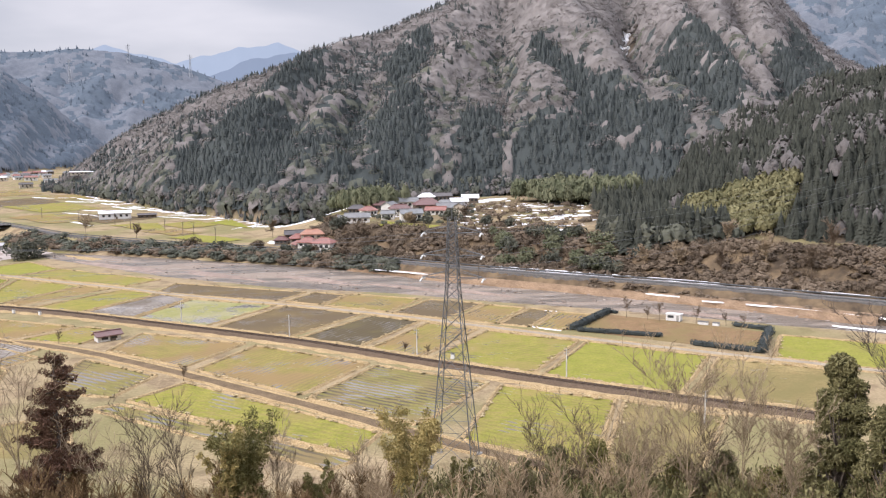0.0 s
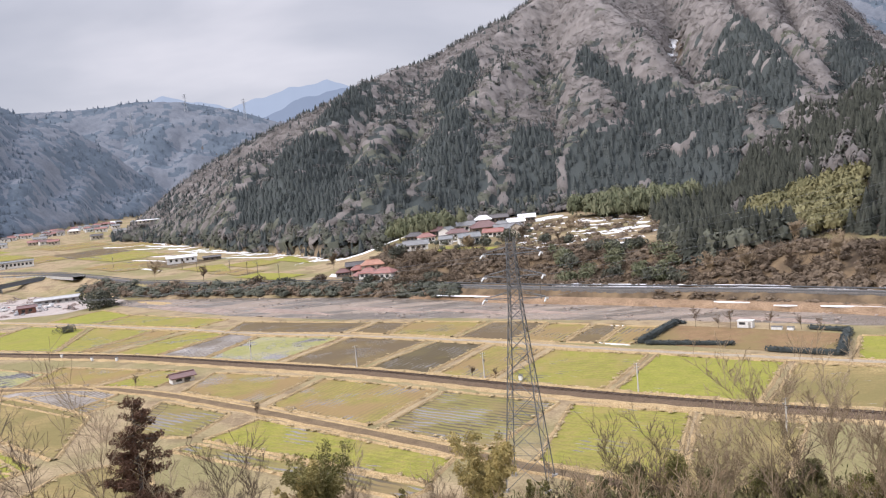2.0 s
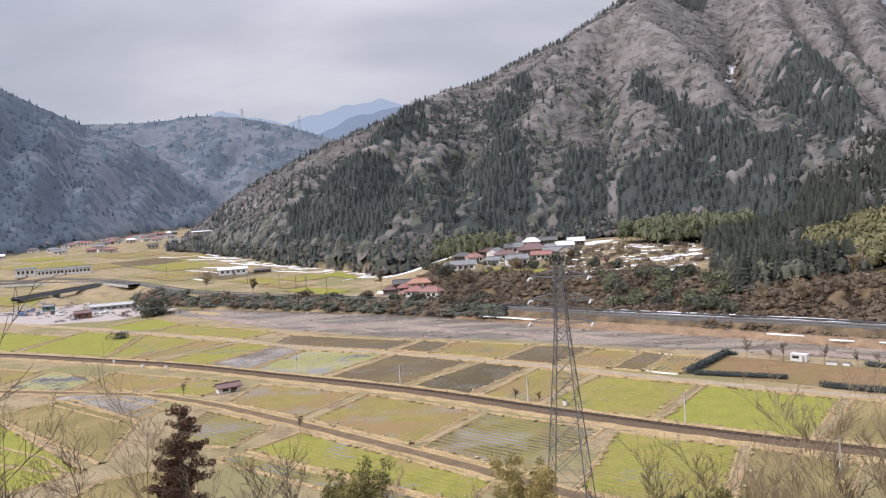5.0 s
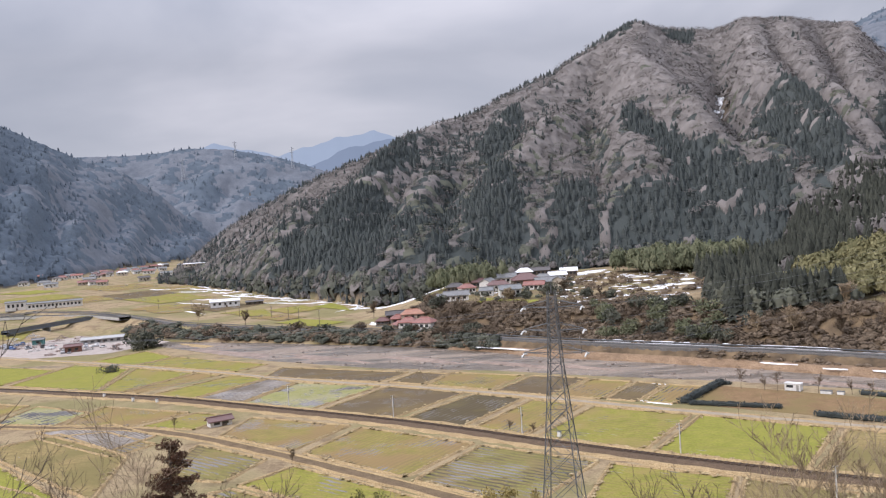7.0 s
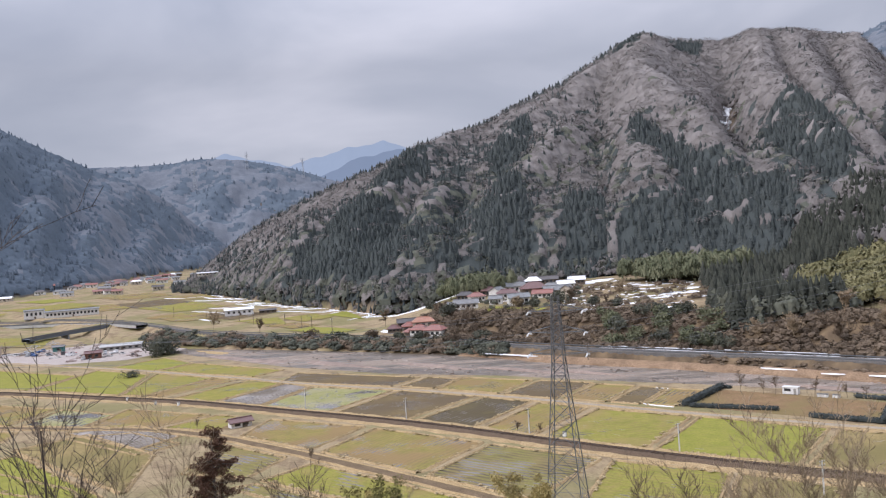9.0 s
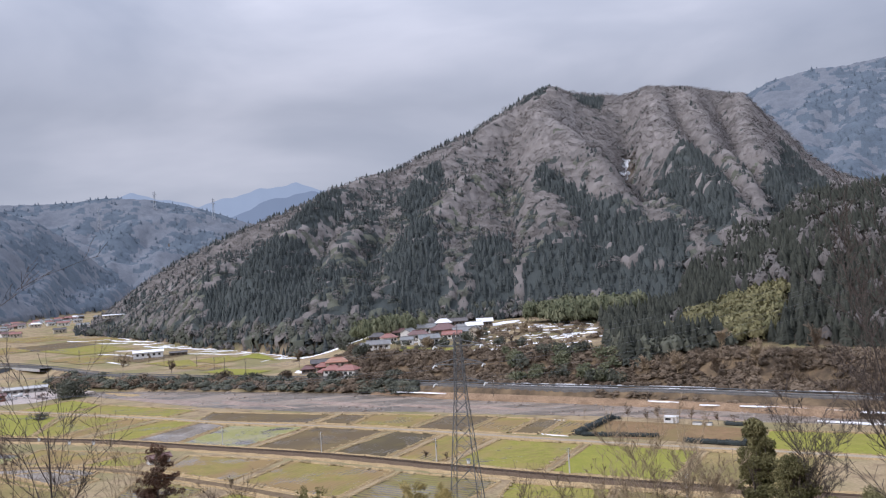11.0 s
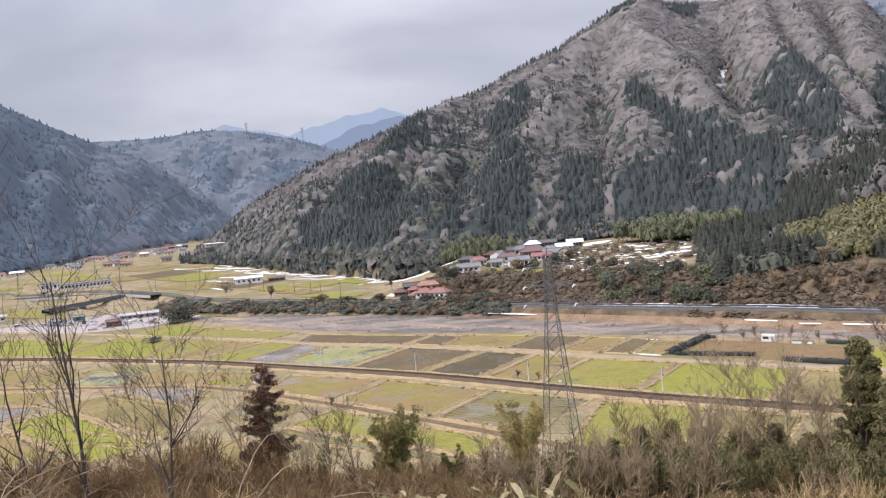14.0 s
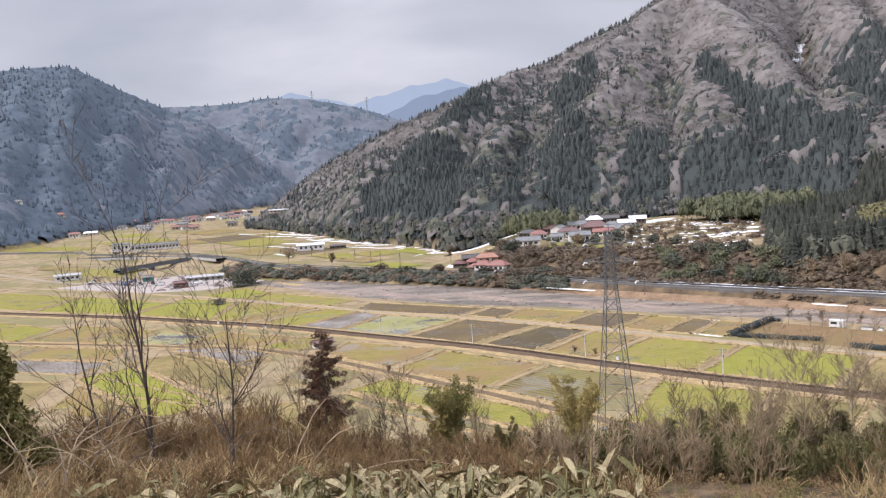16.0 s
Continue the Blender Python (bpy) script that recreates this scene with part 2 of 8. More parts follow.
def mountain_height(x, y):
    az, r = np.degrees(np.arctan2(-x, y)), np.hypot(x, y)
    out = 0 * x - 50
    wob = fbm(x, y, 260, 3, 1)
    # the main mountain across the river
    foot, crest = np.interp(az, FOOT_A, FOOT_R), np.interp(az, CREST_A, CREST_R)
    ztop = 56 + crest * np.tan(np.radians(np.interp(az, CREST_A, CREST_E))) - 8
    s = (r - foot) / (crest - foot)
    up = np.clip(s, 0, 1)
    rise = 12 + (ztop - 12) * (0.10 * smooth(0, 0.10, up) + 0.90 * up ** 0.97)
    body = smooth(0.0, 0.30, up) * smooth(0.0, 0.22, 1 - up)
    z1 = rise + body * (mountain_relief(az, s) + 9 * wob) - np.where(s > 1, (r - crest) * 0.55, 0)
    z1 = np.where(s < 0, -60.0, z1)
    z1 = np.where(az > 27, -60.0, z1)
    out = np.maximum(out, z1)
    # the dark spur by the road on the right
    foot2 = np.interp(az, [-60, -40, -28, -22, -16, -13], [300, 310, 345, 365, 385, 460])
    crest2 = foot2 + np.interp(az, [-60, -28, -20, -13.5], [420, 400, 300, 190])
    zt2 = 56 + crest2 * np.tan(np.radians(np.interp(az, SPUR_A, SPUR_E))) - 16
    u2 = np.clip((r - foot2) / (crest2 - foot2), 0, 1)
    z2 = 6 + (zt2 - 6) * (0.75 * u2 + 0.25 * smooth(0, 0.35, u2)) + 5 * wob * u2 - np.where(r > crest2, (r - crest2) * 0.3, 0)
    z2 = np.where((r < foot2) | (az > -12.5), -60.0, z2)
    out = np.maximum(out, z2)
    # hills on the left of the side valley
    for a_list, e_list, f_list, c_r, side, cut in (
            ([20.5, 21.3, 22.8, 24.8, 26.3, 28.3, 31, 33, 36.8, 39.5, 43, 60], [-0.2, 0.4, 1.2, 2.8, 4.3, 5.7, 6.7, 7.7, 9.6, 9.4, 8.9, 8], [1880, 1870, 1850, 1810, 1760, 1640, 1500, 1400, 1270, 1170, 1050, 800], 2050, 3, (20, 75)),
            ([8, 14, 15.4, 18, 21.2, 24, 26, 28.2, 31, 36, 45], [3.0, 4.9, 5.4, 6.3, 7.0, 7.2, 6.9, 6.8, 6.8, 6.4, 6.0], [2150] * 11, 2900, 4, (7, 45)),
            ([-60, -45, -31, -29, -27, -25, -22.2, -20.5, -18, -12], [12, 12.6, 12.6, 12.4, 12.3, 12.4, 12.0, 11.2, 10, 8], [1500] * 10, 2500, 6, (-75, -11))):
        el = np.interp(az, a_list, e_list)
        f3 = np.interp(az, a_list, f_list)
        u3 = np.clip((r - f3) / (c_r - f3), 0, 1)
        z3 = 20 + (56 + c_r * np.tan(np.radians(el)) - 30) * u3 ** 1.1 + np.sin(np.pi * u3) * (30 * fbm(x, y, 420, 3, side) + 9 * np.sin(az * 1.9 + 6 * u3 + side)) - np.where(r > c_r, (r - c_r) * 0.5, 0)
        z3 = np.where((r < f3) | (az < cut[0]) | (az > cut[1]), -60.0, z3)
        out = np.maximum(out, z3)
    return out


def land(x, y):
    """Height of the land and how far it is wooded (0 to 1)."""
    x, y = np.asarray(x, float), np.asarray(y, float)
    base = np.maximum(floor_height(x, y), hill_height(x, y))
    hills = mountain_height(x, y)
    return np.maximum(base, hills), (hills > base).astype(float)


# ---- building helpers ----
def mesh_object(name, verts, faces, material, parent=None, label=""):
    me = bpy.data.meshes.new(name)
    me.from_pydata([tuple(v) for v in verts], [], [tuple(f) for f in faces])
    me.update()
    if material:
        me.materials.append(material)
    ob = new(name, me)
    if parent:
        ob.parent = parent
    if label:
        ob["label"] = label
    return ob


def arrays_object(name, verts, tris, materials, parent=None, mat_index=None, attr=None):
    """A big mesh from arrays: verts (n, 3), faces (m, k)."""
    me = bpy.data.meshes.new(name)
    verts, tris = np.asarray(verts, np.float32), np.asarray(tris, np.int32)
    k = tris.shape[1]
    me.vertices.add(len(verts))
    me.vertices.foreach_set("co", verts.ravel())
    me.loops.add(tris.size)
    me.loops.foreach_set("vertex_index", tris.ravel())
    me.polygons.add(len(tris))
    me.polygons.foreach_set("loop_start", np.arange(0, tris.size, k, dtype=np.int32))
    if mat_index is not None:
        me.polygons.foreach_set("material_index", np.asarray(mat_index, np.int32))
    for m in materials:
        me.materials.append(m)
    for key, values in (attr or {}).items():
        a = me.attributes.new(key, "FLOAT", "POINT")
        a.data.foreach_set("value", np.asarray(values, np.float32))
    me.update(calc_edges=True)
    ob = new(name, me)
    if parent:
        ob.parent = parent
    return ob


def part(name, bm, material, parent, label=""):
    """Links a bmesh as one mesh object under a thing or part."""
    me = bpy.data.meshes.new(name)
    bm.to_mesh(me)
    bm.free()
    if material:
        me.materials.append(material)
    ob = new(name, me)
    ob.parent = parent
    if label:
        ob["label"] = label
    return ob


def thing(name, x, y, z, turn=0.0, label="", category="", group="", kind=""):
    ob = new(name)
    ob.empty_display_size = 0.5
    ob.matrix_basis = pose(x, y, z, 0, 0, turn)
    return tagged(ob, label, category, group, kind)


def box(bm, x0, x1, y0, y1, z0, z1, bevel=0.0):
    vs = [bm.verts.new(p) for p in ((x0, y0, z0), (x1, y0, z0), (x1, y1, z0), (x0, y1, z0), (x0, y0, z1), (x1, y0, z1), (x1, y1, z1), (x0, y1, z1))]
    fs = [bm.faces.new([vs[i] for i in q]) for q in ((3, 2, 1, 0), (4, 5, 6, 7), (0, 1, 5, 4), (1, 2, 6, 5), (2, 3, 7, 6), (3, 0, 4, 7))]
    if bevel:
        bmesh.ops.bevel(bm, geom=list({e for f in fs for e in f.edges}), offset=bevel, segments=1, affect="EDGES")
    return bm


def boxed(*a, bevel=0.0):
    return box(bmesh.new(), *a, bevel=bevel)


def strut(bm, a, b, r0, r1=None, sides=5):
    """A tapered bar from a to b."""
    a, b = Vector(a), Vector(b)
    r1 = r0 if r1 is None else r1
    q = (b - a).to_track_quat("Z", "Y").to_matrix()
    rings = [[bm.verts.new(p + q @ Vector((r * math.cos(6.2832 * i / sides), r * math.sin(6.2832 * i / sides), 0))) for i in range(sides)] for p, r in ((a, r0), (b, r1))]
    for i in range(sides):
        bm.faces.new((rings[0][i], rings[0][(i + 1) % sides], rings[1][(i + 1) % sides], rings[1][i]))
    bm.faces.new(rings[0][::-1])
    bm.faces.new(rings[1])
    return bm


def height(x, y):
    return float(land(np.array([x]), np.array([y]))[0][0])


# ---- the ground: one sheet to the horizon ----
front = np.radians(np.arange(-46, 56.01, 0.22))
rear = np.radians(np.arange(56.01, 314, 2.0))
azs = np.concatenate([front, rear])
rings = np.concatenate([[0.01], np.arange(2, 30, 1.0), np.arange(30, 130, 3), np.arange(130, 560, 2.2), np.geomspace(560, 1500, 130), np.geomspace(1515, 4900, 75)])
AZ, RR = np.meshgrid(azs, rings)
GX, GY = -np.sin(AZ) * RR, np.cos(AZ) * RR
GZ, GW = land(GX, GY)
d_road = (GY - np.interp(GX, ROAD_X, ROAD_Y)) * 0.8
d_far = (GY - np.interp(GX, FAR_X, FAR_Y)) * 0.84
scrub = 0.7 * smooth(-60, -10, GX) * smooth(20, 60, d_road) * (0.55 + 0.45 * np.clip(fbm(GX, GY, 40, 3, 4) * 2, -1, 1)) + smooth(-14, -4, d_far) * smooth(-120, -60, GX) * (1 - smooth(40, 70, d_road)) + smooth(2, 12, hill_height(GX, GY))
nr, na = GX.shape
idx = np.arange(nr * na).reshape(nr, na)
nxt = np.roll(idx, -1, axis=1)
quads = np.stack([idx[:-1], nxt[:-1], nxt[1:], idx[1:]], -1)[:, :, ::-1].reshape(-1, 4)
verts = np.stack([GX, GY, GZ], -1).reshape(-1, 3)
verts = np.concatenate([verts, [[0, 0, height(0, 0)]]])
ground = arrays_object("ground", verts, quads, [ground_material()], attr={"wooded": np.append(GW.ravel(), 0), "scrub": np.append(np.clip(scrub, 0, 1).ravel(), 1)})
ground.data.polygons.foreach_set("use_smooth", [True] * len(ground.data.polygons))
tagged(ground, "valley floor of dry winter grass rising into wooded slopes", "ground", kind="structure")


# ---- the paddy plain: water, rails, lanes and fields ----
def curve_points(pts, step=4.0):
    """A smooth line through the given plan points, in even steps."""
    p = [np.array(q, float) for q in pts]
    p = [2 * p[0] - p[1]] + p + [2 * p[-1] - p[-2]]
    out = []
    for i in range(1, len(p) - 2):
        k = max(2, int(np.linalg.norm(p[i + 1] - p[i]) / step))
        for j in range(k):
            t = j / k
            out.append(0.5 * ((2 * p[i]) + (p[i + 1] - p[i - 1]) * t + (2 * p[i - 1] - 5 * p[i] + 4 * p[i + 1] - p[i + 2]) * t * t
                              + (3 * p[i] - p[i - 1] - 3 * p[i + 1] + p[i + 2]) * t ** 3))
    out.append(p[-2])
    return np.array(out)


def sweep(line, profile, level=None, drape=0.0, wobble=0.0):
    """Verts and faces of a cross profile (offset to the right, height) carried along a plan line."""
    t = np.gradient(line, axis=0)
    t /= np.linalg.norm(t, axis=1)[:, None] + 1e-9
    side = np.stack([t[:, 1], -t[:, 0]], 1)
    verts = []
    zs = land(line[:, 0], line[:, 1])[0] + drape
    for i, (p, s) in enumerate(zip(line, side)):
        z0 = level if level is not None else zs[i]
        for o, h in profile:
            o2 = o * (1 + wobble * math.sin(i * 1.7 + o) * 0.5) + wobble * 0.4 * math.sin(i * 0.61)
            verts.append((p[0] + s[0] * o2, p[1] + s[1] * o2, z0 + h))
    k = len(profile)
    faces = [(i * k + j, i * k + j + 1, (i + 1) * k + j + 1, (i + 1) * k + j) for i in range(len(line) - 1) for j in range(k - 1)]
    return verts, faces


def swept(name, line, profile, material, parent=None, label="", **kw):
    v, f = sweep(line, profile, **kw)
    return mesh_object(name, v, f, material, parent, label)


FLOW = radians(-38)


def river_material():
    m, n, l, b = node_mat("shallow_river", 0.22, 0.5)
    streak = noise_at(n, l, 0.55, 7, 0.78, stretch=(0.16, 1.4, 1), turn=-FLOW)
    patch = noise_at(n, l, 0.05, 5, 0.62, stretch=(0.30, 1.5, 1), turn=-FLOW)
    col = mix_rgb(n, l, ramp(n, l, streak, (0.40, 0.0), (0.58, 1.0)), (0.070, 0.060, 0.048), (0.225, 0.185, 0.150))
    stones = mix_rgb(n, l, ramp(n, l, noise_at(n, l, 1.4, 5, 0.8), (0.35, 0.0), (0.65, 1.0)), (0.135, 0.108, 0.086), (0.400, 0.325, 0.262))
    dry = ramp(n, l, patch, (0.50, 0.0), (0.545, 1.0))
    col = mix_rgb(n, l, dry, col, stones)
    foam = ramp(n, l, streak, (0.60, 0.0), (0.66, 0.8))
    col = mix_rgb(n, l, foam, col, (0.60, 0.57, 0.54))
    l.new(col, b.inputs["Base Color"])
    l.new(ramp(n, l, patch, (0.50, 0.30), (0.545, 0.95)), b.inputs["Roughness"])
    b.inputs["Specular IOR Level"].default_value = 0.3
    bump(n, l, b, noise_at(n, l, 0.9, 5, 0.7, stretch=(0.3, 1.0, 1), turn=-FLOW), 0.8, 0.5)
    return m


XS = np.linspace(-880, 380, 260)
rv, rf = [], []
for i, x in enumerate(XS):
    y0, y1 = np.interp(x, NEAR_X, NEAR_Y) + 2.5, np.interp(x, FAR_X, FAR_Y) + 1.0
    for j in range(9):
        rv.append((x, y0 + (max(y1, y0 + 3) - y0) * j / 8, -2.05 + 0.04 * math.sin(i * 0.9 + j)))
rf = [(i * 9 + j, (i + 1) * 9 + j, (i + 1) * 9 + j + 1, i * 9 + j + 1) for i in range(len(XS) - 1) for j in range(8)]
tagged(mesh_object("river_water", rv, rf, river_material()), "shallow grey river with ripples over a stony bed", "river", kind="structure")

GRAVEL = stony("river_gravel", (0.19, 0.14, 0.115), (0.45, 0.355, 0.295), 0.8, vary=0.5)
STRAW = stony("dry_straw_grass", (0.26, 0.185, 0.095), (0.54, 0.405, 0.225), 0.9, rough=0.95, spec=0.1, bumps=0.8, vary=0.35)
rng = random.Random(4)


def gravel_bar(cx, cy, long, wide, material, high=0.7, turn=FLOW):
    """A low lens-shaped bank of stones lying along the current."""
    v, f = [(0, 0, high)], []
    rows, cols = 5, 26
    for r in range(1, rows + 1):
        q = r / rows
        for c in range(cols):
            a = 6.2832 * c / cols
            wob = 1 + 0.22 * math.sin(3 * a + cx) + 0.12 * math.sin(7 * a + cy)
            v.append((math.cos(a) * long / 2 * q * wob, math.sin(a) * wide / 2 * q * wob, high * (1 - q * q) + rng.uniform(-0.06, 0.06) - 0.25 * (q > 0.9)))
    f += [(0, 1 + c, 1 + (c + 1) % cols) for c in range(cols)]
    for r in range(rows - 1):
        o, p = 1 + r * cols, 1 + (r + 1) * cols
        f += [(o + c, p + c, p + (c + 1) % cols, o + (c + 1) % cols) for c in range(cols)]
    ob = mesh_object("gravel_bar", v, f, material)
    ob.matrix_basis = pose(cx, cy, -2.1, 0, 0, math.degrees(turn))
    return tagged(ob, "low bank of pale stones and dry grass along the river", "gravel bar", "river bars")


for cx, cy, lo, wi, mt in ((-112, 398, 70, 10, GRAVEL), (-60, 378, 60, 9, GRAVEL), (-165, 428, 60, 11, GRAVEL), (-16, 352, 50, 7, GRAVEL),
                           (-190, 445, 50, 10, GRAVEL), (14, 336, 36, 5, GRAVEL), (92, 283, 40, 5, GRAVEL), (-215, 478, 44, 8, STRAW)):
    gravel_bar(cx, cy, lo, wi, mt)

RUSSET = stony("russet_winter_grass", (0.190, 0.125, 0.080), (0.400, 0.285, 0.185), 0.7, rough=0.95, spec=0.1, bumps=0.8, vary=0.5)
STRIP = curve_points([(-45, 413), (-20, 394), (3, 373.5), (50, 343), (89, 314.5), (121, 288.5), (145, 267)], 4)
tagged(swept("riverside_strip", STRIP, [(-4.5, 0.1), (-2, 0.5), (1, 0.55), (4, 0.2), (6.5, -1.2), (8, -2.4)], RUSSET, level=0.0, wobble=0.2), "strip of dry orange-brown grass between river and road", "verge", kind="structure")

# the single-track railway
RAIL = curve_points([(-620, 470), (-480, 414), (-373, 376), (-289.6, 349.5), (-243.4, 335.6), (-187.4, 314.0), (-144, 296.5), (-97.7, 272.2), (-44.4, 243.2),
                     (-5.6, 217.5), (24.1, 198.3), (48.1, 184.3), (72, 171.5), (110, 152), (170, 126)], 3.0)
BALLAST = stony("rusty_ballast", (0.075, 0.055, 0.042), (0.20, 0.145, 0.098), 2.0, spec=0.06, bumps=0.9)
railway = thing("railway_track", -44, 243, 0, 0, "single railway track on dark rusty ballast across the paddies", "railway", kind="structure")


def hung(ob, parent):
    """Hang a part, built in world places, under a thing without moving it."""
    ob.parent = parent
    ob.matrix_parent_inverse = parent.matrix_basis.inverted()
    return ob


hung(swept("ballast_bed", RAIL, [(-2.9, -0.1), (-1.9, 0.6), (-1.4, 0.7), (1.4, 0.7), (1.9, 0.6), (2.9, -0.1)], BALLAST, level=0.0), railway)
STEEL = stony("rail_steel", (0.10, 0.065, 0.05), (0.20, 0.15, 0.12), 3.0, rough=0.5, metal=0.6)
for o in (-0.53, 0.53):
    hung(swept("rail", RAIL, [(o - 0.05, 0.83), (o - 0.05, 1.01), (o + 0.05, 1.01), (o + 0.05, 0.83)], STEEL, level=0.0), railway)
sl_v, sl_f = [], []
fine_line = curve_points(RAIL[40:-30], 1.2)
for i in range(0, len(fine_line) - 1):
    p, q = fine_line[i], fine_line[i + 1]
    t = (q - p) / (np.linalg.norm(q - p) + 1e-9)
    s = np.array([t[1], -t[0]])
    k = len(sl_v)
    for zz in (0.84, 0.99):
        for a, c in ((-1, -0.12), (1, -0.12), (1, 0.12), (-1, 0.12)):
            w = p + s * a + t * c
            sl_v.append((w[0], w[1], zz))
    sl_f += [(k + 4, k + 5, k + 6, k + 7), (k, k + 1, k + 5, k + 4), (k + 1, k + 2, k + 6, k + 5), (k + 2, k + 3, k + 7, k + 6), (k + 3, k, k + 4, k + 7)]
sleepers = hung(mesh_object("sleepers", sl_v, sl_f, stony("sleeper_wood", (0.05, 0.04, 0.03), (0.13, 0.10, 0.08), 2.0)), railway)
sleepers["kind"] = "stuff"
for o, w in ((4.4, 1.5), (-4.6, 1.2)):
    tagged(swept("railway_verge", RAIL, [(o - w, 0.0), (o - w * 0.5, 0.32), (o, 0.42), (o + w * 0.5, 0.3), (o + w, 0.0)], STRAW, level=0.0, wobble=0.25),
           "strip of dry straw-coloured grass beside the railway", "verge", kind="structure")

# lanes
ASPH = stony("worn_asphalt", (0.07, 0.065, 0.06), (0.15, 0.14, 0.13), 1.0, vary=0.3)
DIRT = stony("farm_lane_dirt", (0.115, 0.082, 0.052), (0.25, 0.185, 0.115), 1.2, spec=0.06, vary=0.4)
PALE = stony("pale_concrete_lane", (0.26, 0.22, 0.165), (0.43, 0.37, 0.285), 1.0, spec=0.08, vary=0.3)
LANE = curve_points([(-340, 287), (-275, 275.5), (-206.3, 263.8), (-166, 256), (-133, 248.7), (-110, 237.5), (-89.4, 224), (-64.4, 206), (-32.8, 182.3), (-11.4, 165.5), (6.8, 151.4), (30, 136)])
UPPER = curve_points([(-440, 500), (-330, 452), (-291, 433), (-242.4, 408), (-204, 387), (-178, 371), (-140.8, 350.5), (-118.8, 336), (-98.6, 324.5), (-73.9, 311.5), (-49, 299),
                      (-28.9, 287.5), (-6.4, 273.8), (11.5, 261.5), (38.7, 243.7), (66.9, 226.5), (91, 212.5), (120, 195), (170, 168)])
for name, line, w, mt, lab in (("farm_lane", LANE, 1.35, DIRT, "narrow dark farm lane between paddy fields"), ("riverside_lane", UPPER, 1.2, PALE, "narrow pale lane between upper paddy fields")):
    tagged(swept(name, line, [(-w - 0.5, 0.0), (-w, 0.26), (0, 0.3), (w, 0.26), (w + 0.5, 0.0)], mt, level=0.02), lab, "lane", kind="structure")
    for o in (-w - 0.75, w + 0.75):
        tagged(swept("lane_verge", line, [(o - 0.6, 0.0), (o - 0.2, 0.34), (o + 0.2, 0.36), (o + 0.6, 0.0)], STRAW, level=0.01, wobble=0.3), "dry grass verge along a farm lane", "verge", kind="structure")


# ---- paddy fields ----
def paddy_material(name, low, high, bare, bare_amount, wet, rows=0.0, row_turn=-33.0, row_size=1.4):
    m, n, l, b = node_mat(name, 0.9, 0.3)
    info = n.new("ShaderNodeObjectInfo").outputs["Random"]
    fine, mid_, broad = noise_at(n, l, 1.6, 4, 0.7), noise_at(n, l, 0.22, 4, 0.6), noise_at(n, l, 0.055, 3, 0.5)
    col = mix_rgb(n, l, ramp(n, l, mid_, (0.3, 0.0), (0.7, 1.0)), low, high)
    col = mix_rgb(n, l, ramp(n, l, fine, (0.40, 0.0), (0.66, 0.6)), col, tuple(v * 0.5 for v in low))
    tuft = noise_at(n, l, 0.7, 5, 0.75, stretch=(0.35, 1.3, 1), turn=radians(33))
    col = mix_rgb(n, l, ramp(n, l, tuft, (0.47, 0.0), (0.62, 0.75)), col, bare)
    col = mix_rgb(n, l, ramp(n, l, broad, (0.62 - bare_amount * 0.4, 0.0), (0.78 - bare_amount * 0.4, 0.85)), col, bare)
    col = mix_rgb(n, l, ramp(n, l, info, (0.0, 0.0), (1.0, 0.22)), col, bare)
    # standing water fills the hollows between the stubble rows
    pos = n.new("ShaderNodeNewGeometry").outputs["Position"]
    mp = n.new("ShaderNodeMapping")
    mp.inputs["Rotation"].default_value = (0, 0, -radians(row_turn))
    l.new(pos, mp.inputs["Vector"])
    wave = n.new("ShaderNodeTexWave")
    wave.bands_direction = "Y"
    wave.inputs["Scale"].default_value = 6.2832 / 20 / row_size
    wave.inputs["Distortion"].default_value, wave.inputs["Detail"].default_value, wave.inputs["Detail Scale"].default_value = 3.0, 3.0, 1.2
    l.new(mp.outputs["Vector"], wave.inputs["Vector"])
    if rows:
        keep = ramp(n, l, noise_at(n, l, 0.05, 2, 0.5), (0.36, 0.0), (0.55, rows))
        dark = n.new("ShaderNodeMath")
        dark.operation = "MULTIPLY"
        l.new(keep, dark.inputs[0])
        l.new(ramp(n, l, wave.outputs["Fac"], (0.3, 1.0), (0.6, 0.0)), dark.inputs[1])
        col = mix_rgb(n, l, dark.outputs[0], col, (0.115, 0.095, 0.068))
    pool = n.new("ShaderNodeMath")
    pool.operation = "MULTIPLY_ADD"
    l.new(wave.outputs["Fac"], pool.inputs[0])
    pool.inputs[1].default_value = -0.10 - 0.16 * (rows > 0)
    l.new(noise_at(n, l, 0.07, 4, 0.6), pool.inputs[2])
    cut = 0.66 - wet * 0.3
    mask = ramp(n, l, pool.outputs[0], (cut, 0.0), (cut + 0.035, 1.0))
    col = mix_rgb(n, l, mask, col, (0.185, 0.165, 0.145))
    l.new(col, b.inputs["Base Color"])
    l.new(ramp(n, l, mask, (0.0, 0.92), (1.0, 0.06)), b.inputs["Roughness"])
    l.new(ramp(n, l, mask, (0.0, 0.06), (1.0, 0.8)), b.inputs["Specular IOR Level"])
    bump(n, l, b, fine, 0.35, 0.12, ramp(n, l, mask, (0.0, 0.35), (1.0, 0.015)))
    return m


